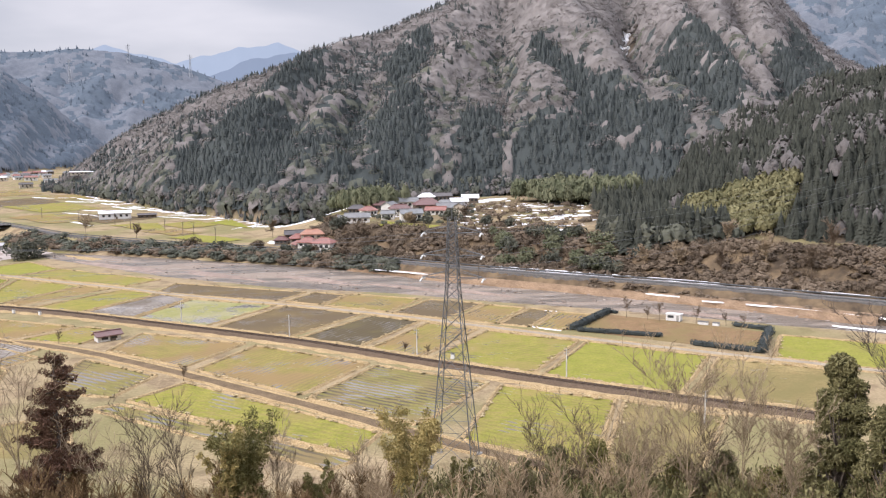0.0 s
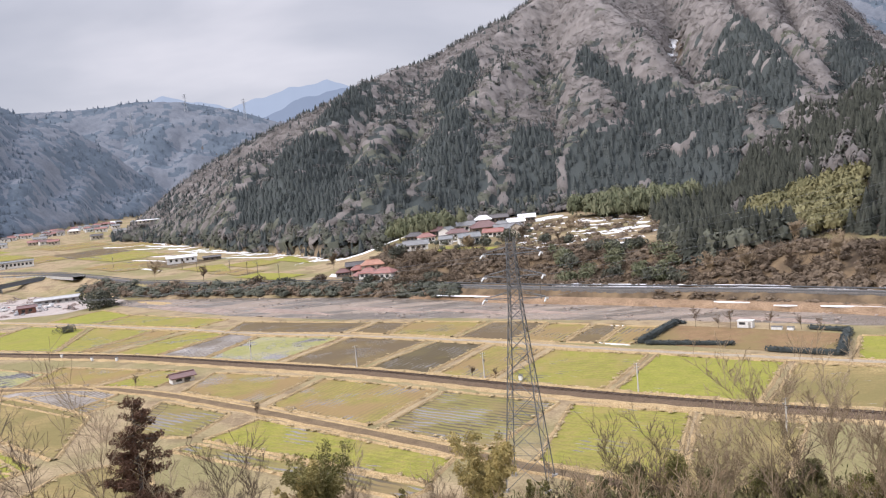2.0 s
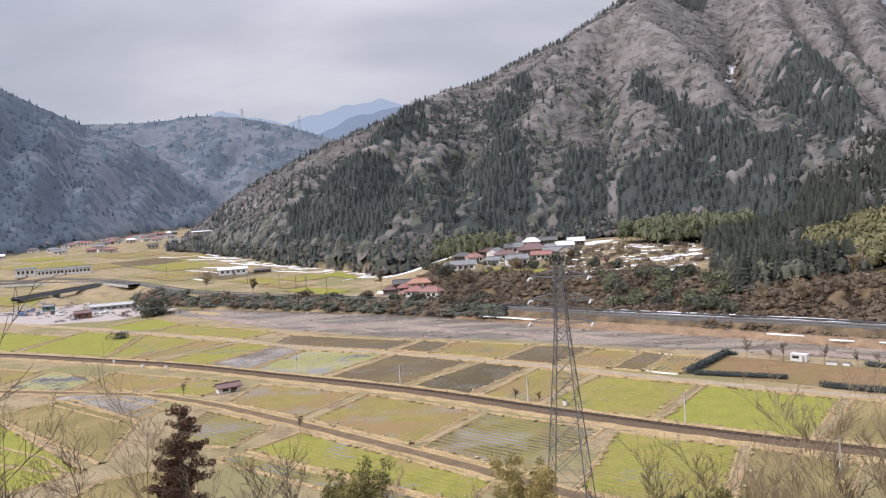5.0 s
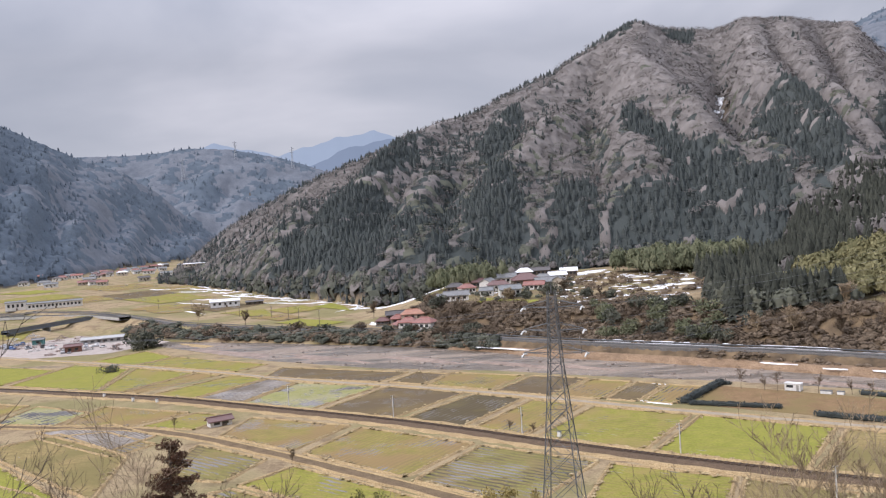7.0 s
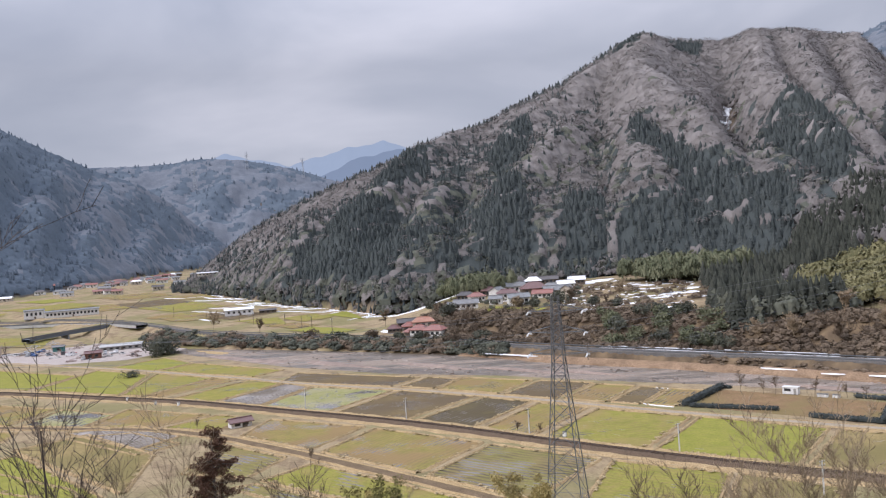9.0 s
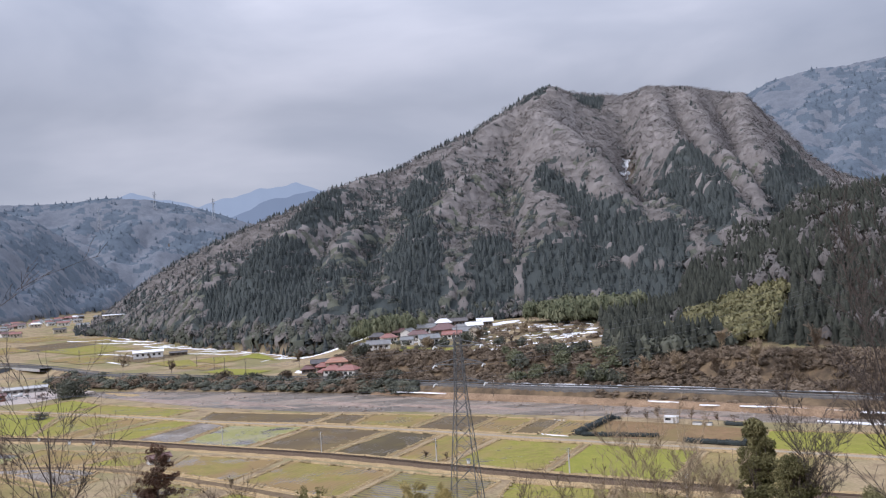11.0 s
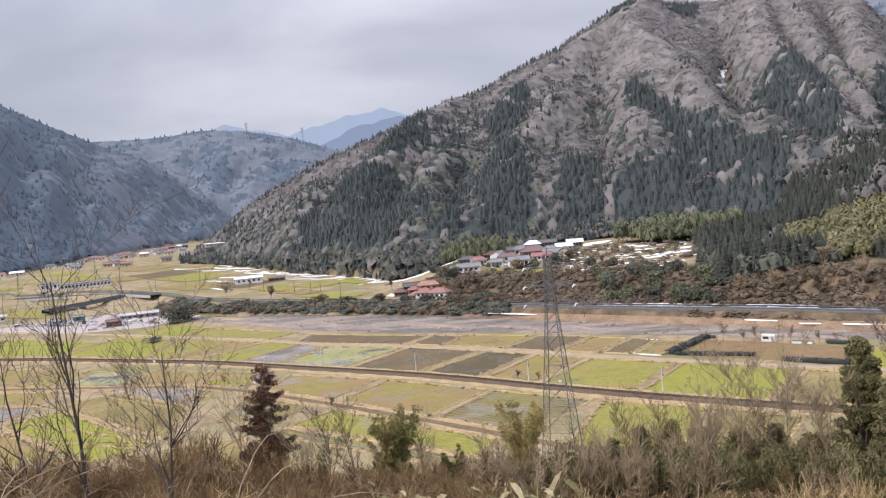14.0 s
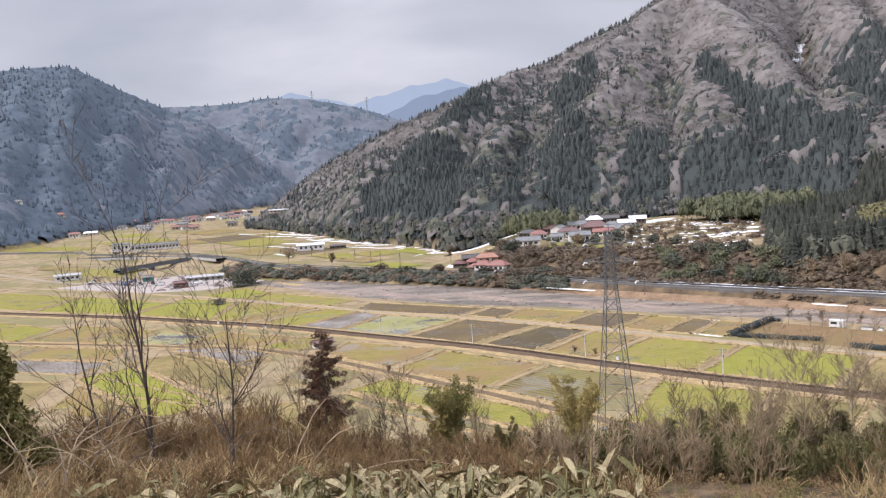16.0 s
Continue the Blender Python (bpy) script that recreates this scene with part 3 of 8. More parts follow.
PADDY = {
    "bright": (paddy_material("bright_green_paddy", (0.230, 0.245, 0.043), (0.342, 0.328, 0.073), (0.245, 0.221, 0.065), 0.15, 0.0, 0.10, -33, 2.4), "flat field of short bright green grass"),
    "green": (paddy_material("green_paddy", (0.214, 0.223, 0.043), (0.342, 0.319, 0.073), (0.275, 0.211, 0.086), 0.30, 0.34, 0.16, -33, 1.9), "paddy field with thin green winter growth"),
    "mixed": (paddy_material("olive_paddy", (0.224, 0.211, 0.056), (0.357, 0.304, 0.090), (0.265, 0.181, 0.090), 0.50, 0.52, 0.22, 62, 1.7), "olive-green paddy field with brown bare patches"),
    "brown": (paddy_material("bare_brown_paddy", (0.158, 0.118, 0.062), (0.240, 0.181, 0.090), (0.133, 0.100, 0.062), 0.55, 0.46, 0.40, 62, 1.5), "bare brown paddy field with wet patches"),
    "dark": (paddy_material("dark_wet_paddy", (0.194, 0.162, 0.065), (0.224, 0.186, 0.073), (0.092, 0.073, 0.045), 0.80, 0.42, 0.7, 62, 1.8), "dark wet paddy field with faint rows"),
    "wet": (paddy_material("flooded_pale_paddy", (0.235, 0.245, 0.077), (0.337, 0.323, 0.120), (0.306, 0.284, 0.163), 0.45, 0.58), "pale green paddy field with thin standing water"),
    # pale base colours paint in the glints of furrow water
    "plough": (paddy_material("ploughed_wet_paddy", (0.34, 0.31, 0.28), (0.52, 0.48, 0.44), (0.17, 0.145, 0.12), 0.4, 0.50, 0.95, 62, 2.0), "ploughed grey paddy field with water in furrows"),
    "rows": (paddy_material("stubble_row_paddy", (0.204, 0.201, 0.060), (0.296, 0.265, 0.086), (0.224, 0.167, 0.086), 0.4, 0.54, 1.0, -33, 1.9), "stubble paddy field with wet rows between green lines"),
    "straw": (paddy_material("straw_fallow", (0.26, 0.195, 0.088), (0.42, 0.325, 0.155), (0.185, 0.155, 0.066), 0.55, 0.0), "fallow field of pale dry grass"),
    "lot": (paddy_material("brown_grass_lot", (0.21, 0.125, 0.075), (0.36, 0.225, 0.135), (0.20, 0.155, 0.07), 0.45, 0.0), "brown dry grass lot inside a clipped hedge"),
}


FIELD_EDGES = []


def paddy(style, *xy, level=0.05, bank=True):
    """A four-cornered field: corners in order round it, with a low grassy bank round its edge."""
    c = [Vector((xy[i], xy[i + 1])) for i in range(0, 8, 2)]
    mid_ = sum(c, Vector((0, 0))) / 4
    n = 14
    r = random.Random(int(abs(mid_.x * 7 + mid_.y * 13)))
    ph = [r.uniform(0, 6.28) for _ in range(4)]
    verts, faces = [], []
    for i in range(n + 1):
        for j in range(n + 1):
            u, v = i / n, j / n
            u2 = u + 0.012 * math.sin(v * 7 + ph[0]) * (1 if u > 0.5 else -1)
            v2 = v + 0.012 * math.sin(u * 6 + ph[1]) * (1 if v > 0.5 else -1)
            p = c[0].lerp(c[1], u2).lerp(c[3].lerp(c[2], u2), v2) - mid_
            verts.append((p.x, p.y, 0.02 * math.sin(i * 2.1 + j * 1.3)))
    k = n + 1
    faces = [(i * k + j, (i + 1) * k + j, (i + 1) * k + j + 1, i * k + j + 1) for i in range(n) for j in range(n)]
    field = mesh_object("paddy_field", verts, faces, PADDY[style][0])
    field.matrix_basis = pose(mid_.x, mid_.y, level)
    tagged(field, PADDY[style][1], "field", "paddy fields")
    if bank:
        rim = [c[0], c[1], c[2], c[3], c[0]]
        FIELD_EDGES.extend((a.x, a.y, b.x, b.y) for a, b in zip(rim, rim[1:]))
        v, f = [], []
        for a, b in zip(rim, rim[1:]):
            steps = max(4, int((b - a).length / 2.5))
            t = (b - a).normalized()
            out = Vector((t.y, -t.x))
            if out.dot(a.lerp(b, 0.5) - mid_) < 0:
                out = -out
            for s in range(steps + 1):
                p = a.lerp(b, s / steps) - mid_
                w = 0.35 + 0.45 * r.random()
                h = 0.30 + 0.16 * r.random()
                o = len(v)
                for off, z in ((-0.15, -0.05), (0.2, h * 0.8), (0.2 + w * 0.6, h), (0.5 + w, -0.08)):
                    q = p + out * off
                    v.append((q.x, q.y, z))
                if s < steps:
                    f += [(o + i, o + i + 1, o + i + 5, o + i + 4) for i in range(3)]
        mesh_object("field_bank", v, f, STRAW, field)
    return field


# riverside row
paddy("bright", -245.5, 414, -210.8, 393, -200.2, 416, -231.7, 446)
paddy("green", -208, 392, -141.6, 356, -133, 373, -198, 415)
paddy("brown", -121.5, 338, -66.5, 314, -58, 332, -121, 361)
paddy("brown", -61.6, 312.5, -48, 305, -40.5, 324, -53.5, 331)
paddy("mixed", -45.3, 303, -21.3, 289, -9.5, 312, -38.2, 326)
paddy("brown", -18.4, 286, -0.8, 275, 13.5, 301, -6.1, 311)
paddy("mixed", 3, 274, 16, 266, 28, 291, 15, 298)
paddy("brown", 18, 265, 26.5, 260, 38, 284, 30.7, 290)
paddy("mixed", 29, 259, 37, 254.5, 50, 277, 40, 283)
# between the railway and the upper lane
paddy("green", -395, 400, -333, 375, -341, 430, -470, 490)
paddy("bright", -326, 371, -253, 349, -251, 388, -338, 432)
paddy("bright", -247, 347, -190.5, 323, -207, 380, -250, 405)
paddy("green", -188, 321.5, -176.5, 318, -163, 359, -203, 381)
paddy("mixed", -173.5, 317, -166.5, 313, -147, 349, -160.5, 358)
paddy("green", -158, 307, -136, 297, -120, 333.5, -139.4, 346.5)
paddy("plough", -133.5, 296, -112.5, 285.5, -103.5, 321.5, -117.5, 332)
paddy("wet", -110, 284, -81, 269, -64.5, 304.5, -101, 319.5)
paddy("brown", -76.5, 266, -49.5, 251, -30.5, 284.5, -60, 303)
paddy("dark", -45.5, 248.5, -26.5, 236, -9.5, 271, -26, 281.5)
paddy("mixed", -22.6, 233.5, -7.8, 223.5, 9.5, 257.5, -5.8, 268)
paddy("green", -4.5, 221, 21.5, 205.5, 38.8, 239, 13, 255)
paddy("bright", 24.5, 203.5, 53.5, 186.5, 71, 219, 41.8, 238)
paddy("straw", 56, 184.5, 84, 168.5, 100, 202, 74, 217)
# between the lane and the railway
paddy("green", -335, 292, -262, 279, -266, 309, -345, 345)
paddy("mixed", -256, 277, -203, 267.5, -203, 296, -255, 315)
paddy("wet", -196, 266, -169, 260, -168, 279, -198, 294)
paddy("mixed", -165, 259.5, -139, 254, -126, 271, -167, 288)
paddy("green", -134, 252.5, -112.5, 246, -108, 264, -122, 270)
paddy("mixed", -99.5, 236, -71, 217, -61.5, 242.5, -98, 259)
paddy("mixed", -66.5, 213.5, -35.2, 190, -21.5, 217, -57, 239.5)
paddy("rows", -32.2, 187, -6.5, 167.5, 9.5, 197, -18.8, 214.5)
paddy("green", 3, 158.5, 25, 143, 37.5, 182, 13, 194.5)
paddy("straw", 27.5, 143, 41, 136, 58, 169.5, 40, 180.5)
# below the lane
paddy("rows", -100, 196, -80, 190.5, -76, 208.5, -102, 226)
paddy("green", -74.5, 187, -18, 151.5, -14.5, 163, -65.5, 201)
paddy("rows", -80, 181, -22, 144.5, -17.5, 148.5, -75.5, 184)
paddy("straw", -172, 228, -158, 246, -119, 216, -108, 180, level=0.12)
paddy("bright", -176, 205, -166, 221, -110, 175, -118, 160, level=0.16)
paddy("plough", -168, 250, -146, 257, -122, 239, -128, 224, level=0.20)
paddy("straw", -230, 150, -226, 205, -180, 200, -160, 150, level=0.12)
paddy("mixed", -150, 150, -168, 196, -124, 162, -112, 138, level=0.12)
paddy("straw", -104, 142, -100, 168, -84, 176, -70, 148, level=0.12)
paddy("mixed", -236, 241, -184, 234, -190, 254, -245, 264.5)
paddy("plough", -216, 219, -182, 212, -180, 230, -228, 238)
paddy("green", -168, 206, -125, 184, -112, 172, -162, 190)
paddy("rows", -163, 242, -124, 217, -117, 229, -142, 246)
# the hedged lot and the field beyond it
paddy("lot", 42, 253, 85, 223, 98.5, 247.5, 55, 278.5, bank=False)
paddy("bright", 89, 217, 122, 196, 140, 222, 101, 242)


# ---- the far plain left of the village ----
def drape_field(style, *xy):
    c = [Vector((xy[i], xy[i + 1])) for i in range(0, 8, 2)]
    mid_ = sum(c, Vector((0, 0))) / 4
    n = 16
    z0 = height(mid_.x, mid_.y)
    verts = []
    for i in range(n + 1):
        for j in range(n + 1):
            p = c[0].lerp(c[1], i / n).lerp(c[3].lerp(c[2], i / n), j / n)
            verts.append((p.x, p.y))
    pl = np.array(verts)
    pz = land(pl[:, 0], pl[:, 1])[0]
    verts = [(a - mid_.x, b - mid_.y, c_ + 0.35 - z0) for (a, b), c_ in zip(verts, pz)]
    k = n + 1
    ob = mesh_object("paddy_field", verts, [(i * k + j, (i + 1) * k + j, (i + 1) * k + j + 1, i * k + j + 1) for i in range(n) for j in range(n)], PADDY[style][0])
    ob.matrix_basis = pose(mid_.x, mid_.y, z0)
    return tagged(ob, PADDY[style][1], "field", "far fields")


drape_field("bright", -192, 653, -146, 606, -160, 640, -178, 672)
drape_field("bright", -187, 541, -143, 503, -130, 524, -176, 566)
drape_field("green", -226, 640, -196, 612, -178, 634, -205, 668)
drape_field("green", -268, 640, -230, 606, -206, 600, -232, 652)
drape_field("mixed", -225, 596, -190, 560, -172, 575, -206, 612)
drape_field("brown", -330, 690, -275, 650, -250, 690, -310, 730)
drape_field("mixed", -380, 700, -320, 650, -290, 676, -350, 740)
drape_field("green", -440, 800, -370, 740, -330, 780, -400, 850)
drape_field("brown", -500, 860, -440, 800, -400, 850, -460, 910)
drape_field("mixed", -560, 800, -500, 760, -450, 810, -510, 870)
drape_field("green", -640, 850, -570, 810, -520, 860, -590, 920)
drape_field("straw", -780, 850, -720, 800, -690, 850, -750, 900)
drape_field("green", -720, 790, -640, 760, -600, 810, -680, 860)
drape_field("brown", -860, 820, -800, 780, -770, 820, -830, 870)
drape_field("mixed", -600, 980, -520, 920, -480, 970, -550, 1040)
drape_field("mixed", -480, 930, -420, 880, -390, 900, -440, 960)
drape_field("bright", -700, 960, -640, 930, -610, 960, -670, 1000)
drape_field("green", -440, 560, -375, 540, -400, 590, -470, 610)
drape_field("straw", -520, 610, -450, 590, -470, 620, -545, 650)
drape_field("bright", -40, 470, -8, 448, -2, 462, -36, 492)

# stones and drift lying in the river
st = np.random.RandomState(12)
n = 1500
sx = st.uniform(-260, 150, n)
y0_, y1_ = np.interp(sx, NEAR_X, NEAR_Y) + 3, np.interp(sx, FAR_X, FAR_Y)
sy = y0_ + (y1_ - y0_) * st.uniform(0, 1, n)
clump = fbm(sx, sy, 45, 3, 4) > -0.05
RIVER_STONES = np.stack([sx, sy, np.full(n, -2.2)], 1)[clump]


# ---- woods: thousands of crowns ----
def foliage_material(name, dark, light, rough=0.9, grain=1.2, shade=0.24, spark=0.24, rough_bump=0.7):
    """Leaves or bare twigs: tint differs from crown to crown and from sprig to sprig."""
    m, n, l, b = node_mat(name, rough, 0.12)
    at = n.new("ShaderNodeAttribute")
    at.attribute_name = "tint"
    isl = n.new("ShaderNodeNewGeometry").outputs["Random Per Island"]
    fine = noise_at(n, l, grain, 4, 0.7)
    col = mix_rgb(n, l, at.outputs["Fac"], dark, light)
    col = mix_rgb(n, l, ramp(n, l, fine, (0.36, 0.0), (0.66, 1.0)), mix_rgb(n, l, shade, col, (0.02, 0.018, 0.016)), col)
    col = mix_rgb(n, l, ramp(n, l, isl, (0.0, 0.0), (1.0, spark)), col, tuple(min(1, v * 1.5) for v in light))
    l.new(col, b.inputs["Base Color"])
    bump(n, l, b, fine, rough_bump, 0.5)
    return m


BARE = foliage_material("bare_winter_crowns", (0.098, 0.090, 0.086), (0.280, 0.257, 0.244), grain=0.9, shade=0.26, spark=0.08, rough_bump=0.35)
# bluish haze mixed into the needle colour; CEDAR_DARK stays clear of it
CONIFER = foliage_material("hazed_conifer_needles", (0.050, 0.060, 0.060), (0.088, 0.101, 0.098), spark=0.10, rough_bump=0.4)
CEDAR_DARK = foliage_material("dark_cedar_needles", (0.040, 0.045, 0.037), (0.072, 0.077, 0.062), spark=0.10, rough_bump=0.4)
BROADLEAF = foliage_material("evergreen_broadleaf", (0.076, 0.084, 0.068), (0.150, 0.155, 0.118), spark=0.12, rough_bump=0.3)
BAMBOO = foliage_material("bamboo_foliage", (0.105, 0.122, 0.072), (0.215, 0.222, 0.138), spark=0.18)
BAMBOO_OLD = foliage_material("yellowing_bamboo_foliage", (0.135, 0.134, 0.070), (0.260, 0.240, 0.125), spark=0.18)
SCRUB = foliage_material("brown_winter_scrub", (0.096, 0.074, 0.055), (0.230, 0.178, 0.128))
# distant woods: haze painted as paler, bluer base colours
HAZE_BARE = foliage_material("haze_blue_bare_woods", (0.138, 0.156, 0.186), (0.196, 0.214, 0.244), grain=0.25, shade=0.22, spark=0.0, rough_bump=0.3)
HAZE_CONIFER = foliage_material("haze_blue_conifer_woods", (0.086, 0.112, 0.145), (0.126, 0.157, 0.192), grain=0.25, shade=0.22, spark=0.0, rough_bump=0.3)
BARK = stony("grey_bark", (0.10, 0.08, 0.065), (0.24, 0.20, 0.17), 3.0, bumps=0.8)


def ico(subdiv):
    bm = bmesh.new()
    bmesh.ops.create_icosphere(bm, subdivisions=subdiv, radius=1.0)
    v = np.array([p.co[:] for p in bm.verts])
    f = np.array([[q.index for q in t.verts] for t in bm.faces])
    bm.free()
    return v, f


def dome_crown(seed, subdiv=2, sprigs=16, lump=0.28, sprig=0.30):
    """A lumpy rounded crown, 1 wide each way and 1 high, ringed with sprigs that break its outline."""
    r = np.random.RandomState(seed)
    v, f = ico(subdiv)
    k = 1 + lump * sum(np.sin(v @ r.normal(0, 2.2 + i, 3) + r.uniform(0, 6)) for i in range(3)) / 2 + r.normal(0, 0.07, len(v))
    v = v * k[:, None]
    f = f[v[f][:, :, 2].mean(1) > -0.45]
    tris, pts = [f], [v]
    n0 = len(v)
    for _ in range(sprigs):
        d = r.normal(0, 1, 3)
        d[2] = abs(d[2]) * 0.8
        d /= np.linalg.norm(d)
        base = d * r.uniform(0.75, 1.0)
        a, b = np.cross(d, r.normal(0, 1, 3)), r.normal(0, 1, 3)
        a /= np.linalg.norm(a)
        tip = d * r.uniform(1.05, 1.3) + b * 0.12
        pts.append(np.array([base - a * sprig * 0.5, base + a * sprig * 0.5, tip]))
        tris.append(np.array([[n0, n0 + 1, n0 + 2]]))
        n0 += 3
    v, f = np.concatenate(pts), np.concatenate(tris)
    v[:, 2] = v[:, 2] * 0.5 + 0.5
    return v, f


def leafy_crown(seed, n=62, size=0.36, droop=0.0, inner=0.80):
    """A crown of many overlapping flat sprays round a smaller lumpy heart, 1 wide each way and 1 high."""
    r = np.random.RandomState(seed)
    v, f = ico(1)
    lump = 1 + 0.30 * sum(np.sin(v @ r.normal(0, 2.0 + i, 3) + r.uniform(0, 6)) for i in range(3)) / 2
    bulge = r.normal(0, 2.2, (3, 3))
    ph = r.uniform(0, 6, 3)
    v = v * (lump * inner)[:, None]
    f = f[v[f][:, :, 2].mean(1) > -0.3]
    d = r.normal(0, 1, (n, 3))
    d[:, 2] = np.abs(d[:, 2]) * 0.95 - 0.18
    d /= np.linalg.norm(d, axis=1)[:, None]
    k = 1 + 0.15 * np.sin(d @ bulge + ph).sum(1) + r.uniform(-0.16, 0.12, n)
    c = d * k[:, None]
    nm = d + r.normal(0, 0.38, (n, 3))
    nm /= np.linalg.norm(nm, axis=1)[:, None]
    a = np.cross(nm, r.normal(0, 1, (n, 3)))
    a /= np.linalg.norm(a, axis=1)[:, None]
    b = np.cross(nm, a)
    s = (size * r.uniform(0.6, 1.3, n))[:, None]
    p = np.stack([c - a * s * 0.6 - b * s * 0.4, c + a * s * 0.6 - b * s * 0.3, c + b * s * 0.8 - np.array([0, 0, droop])], 1).reshape(-1, 3)
    pts = np.concatenate([v, p])
    tris = np.concatenate([f, np.arange(3 * n).reshape(-1, 3) + len(v)])
    pts[:, 2] = pts[:, 2] * 0.5 + 0.5
    return pts, tris


def cone_crown(seed, tiers=5, sides=7):
    """A conifer: ragged drooping tiers to a point."""
    r = np.random.RandomState(seed)
    pts, tris, n0 = [], [], 0
    for t in range(tiers):
        z0, z1 = t / tiers * 0.9, min(1.0, (t + 1.9) / tiers * 0.92 + 0.06)
        rad = (1 - t / tiers) ** 0.8
        ring = []
        for s in range(sides * 2):
            a = 3.1416 * s / sides + r.uniform(-0.2, 0.2)
            q = rad * (r.uniform(0.85, 1.15) if s % 2 else r.uniform(0.45, 0.65))
            ring.append((math.cos(a) * q, math.sin(a) * q, z0 + (0 if s % 2 else 0.05) + r.uniform(-0.02, 0.02)))
        pts += ring + [(r.uniform(-0.03, 0.03), r.uniform(-0.03, 0.03), z1)]
        m = sides * 2
        tris += [(n0 + s, n0 + (s + 1) % m, n0 + m) for s in range(m)]
        n0 += m + 1
    return np.array(pts), np.array(tris)


def scatter(name, protos, at, wide, high, material, seed=1, tint=None, label="", category="woods", soft=False):
    """One joined mesh of many crowns standing at the rows of at (x, y, z)."""
    r = np.random.RandomState(seed)
    vs, fs, ts_, ns, n0 = [], [], [], [], 0
    tint = r.uniform(0, 1, len(at)) if tint is None else tint
    pick_ = r.randint(0, len(protos), len(at))
    for k, (v, f) in enumerate(protos):
        sel = np.nonzero(pick_ == k)[0]
        if not len(sel):
            continue
        a = r.uniform(0, 6.28, len(sel))
        c, s = np.cos(a)[:, None], np.sin(a)[:, None]
        w, h = wide[sel][:, None], high[sel][:, None]
        x = (v[:, 0] * c - v[:, 1] * s) * w + at[sel, 0:1]
        y = (v[:, 0] * s + v[:, 1] * c) * w + at[sel, 1:2]
        z = v[:, 2] * h + at[sel, 2:3]
        vs.append(np.stack([x, y, z], -1).reshape(-1, 3))
        if soft is not False:
            # sprays shade as one rounded crown of fine twigs, the way leafless woods look from afar
            up = np.repeat(((v[:, 2] - 0.30) * 1.7)[None], len(sel), 0)
            nn = np.stack([v[:, 0] * c - v[:, 1] * s, v[:, 0] * s + v[:, 1] * c, up + 0.25], -1)
            if soft is not True:
                nn = 0.45 * nn + soft[sel][:, None, :]
            ns.append(nn.reshape(-1, 3))
        fs.append((f[None] + (np.arange(len(sel)) * len(v))[:, None, None]).reshape(-1, 3) + n0)
        ts_.append(np.repeat(tint[sel], len(v)))
        n0 += len(sel) * len(v)
    ob = arrays_object(name, np.concatenate(vs), np.concatenate(fs), [material], attr={"tint": np.concatenate(ts_)})
    ob.data.polygons.foreach_set("use_smooth", np.ones(len(ob.data.polygons), bool))
    if soft is not False:
        nrm = np.concatenate(ns)
        ob.data.normals_split_custom_set_from_vertices((nrm / np.linalg.norm(nrm, axis=1)[:, None]).astype(np.float32))
    return tagged(ob, label, category, kind="stuff")


def polar_grid(a0, a1, r0, r1, step, seed):
    """Jittered places over a sector, about step apart: azimuth in degrees to the left, distance."""
    r = np.random.RandomState(seed)
    out = []
    for d in np.arange(r0, r1, step * 0.9):
        n = max(1, int(radians(a1 - a0) * d / step))
        out.append(np.stack([np.linspace(a0, a1, n) + r.uniform(-0.5, 0.5, n) * math.degrees(step / d), d + r.uniform(-0.5, 0.5, n) * step], 1))
    p = np.concatenate(out)
    x, y = -np.sin(np.radians(p[:, 0])) * p[:, 1], np.cos(np.radians(p[:, 0])) * p[:, 1]
    z, w = land(x, y)
    return p[:, 0], p[:, 1], np.stack([x, y, z], 1), w > 0.5


DOMES = [leafy_crown(i, 66, 0.34) for i in range(7)]
LOW_DOMES = [leafy_crown(10 + i, 40, 0.42) for i in range(5)]
CONES = [cone_crown(i) for i in range(5)]
TALL_CONES = [cone_crown(30 + i, 9, 7) for i in range(5)]
LOW_CONES = [cone_crown(10 + i, 3, 4) for i in range(4)]
SPRAYS = [(v, f[-96:]) for v, f in (leafy_crown(110 + i, 96, 0.20) for i in range(7))]
PLUMES = [leafy_crown(90 + i, 130, 0.30, 0.16, 0.62) for i in range(5)]

# the main mountain: a closed canopy of crowns, each a rounded cell of the sheet
def chance(ix, iy, k):
    v = np.sin(ix * 127.1 + iy * 311.7 + k * 74.7) * 43758.5453
    return v - np.floor(v)


def crown_cells(x, y, cell):
    """For each place the nearest crown's centre and the distance to it."""
    gx, gy = np.floor(x / cell), np.floor(y / cell)
    best, cx, cy = np.full(x.shape, 1e9), 0 * x, 0 * y
    for i in (-1, 0, 1):
        for j in (-1, 0, 1):
            px = (gx + i + 0.5 + 0.8 * (chance(gx + i, gy + j, 1) - 0.5)) * cell
            py = (gy + j + 0.5 + 0.8 * (chance(gx + i, gy + j, 2) - 0.5)) * cell
            d = np.hypot(x - px, y - py)
            near = d < best
            best, cx, cy = np.where(near, d, best), np.where(near, px, cx), np.where(near, py, cy)
    return best, cx, cy


def slope_normal(x, y, e=12.0):
    nx, ny = (land(x - e, y)[0] - land(x + e, y)[0]) / (2 * e), (land(x, y - e)[0] - land(x, y + e)[0]) / (2 * e)
    v = np.stack([np.clip(nx, -0.9, 0.9), np.clip(ny, -0.9, 0.9), 1 + 0 * x], -1)
    return v / np.linalg.norm(v, axis=-1)[..., None]


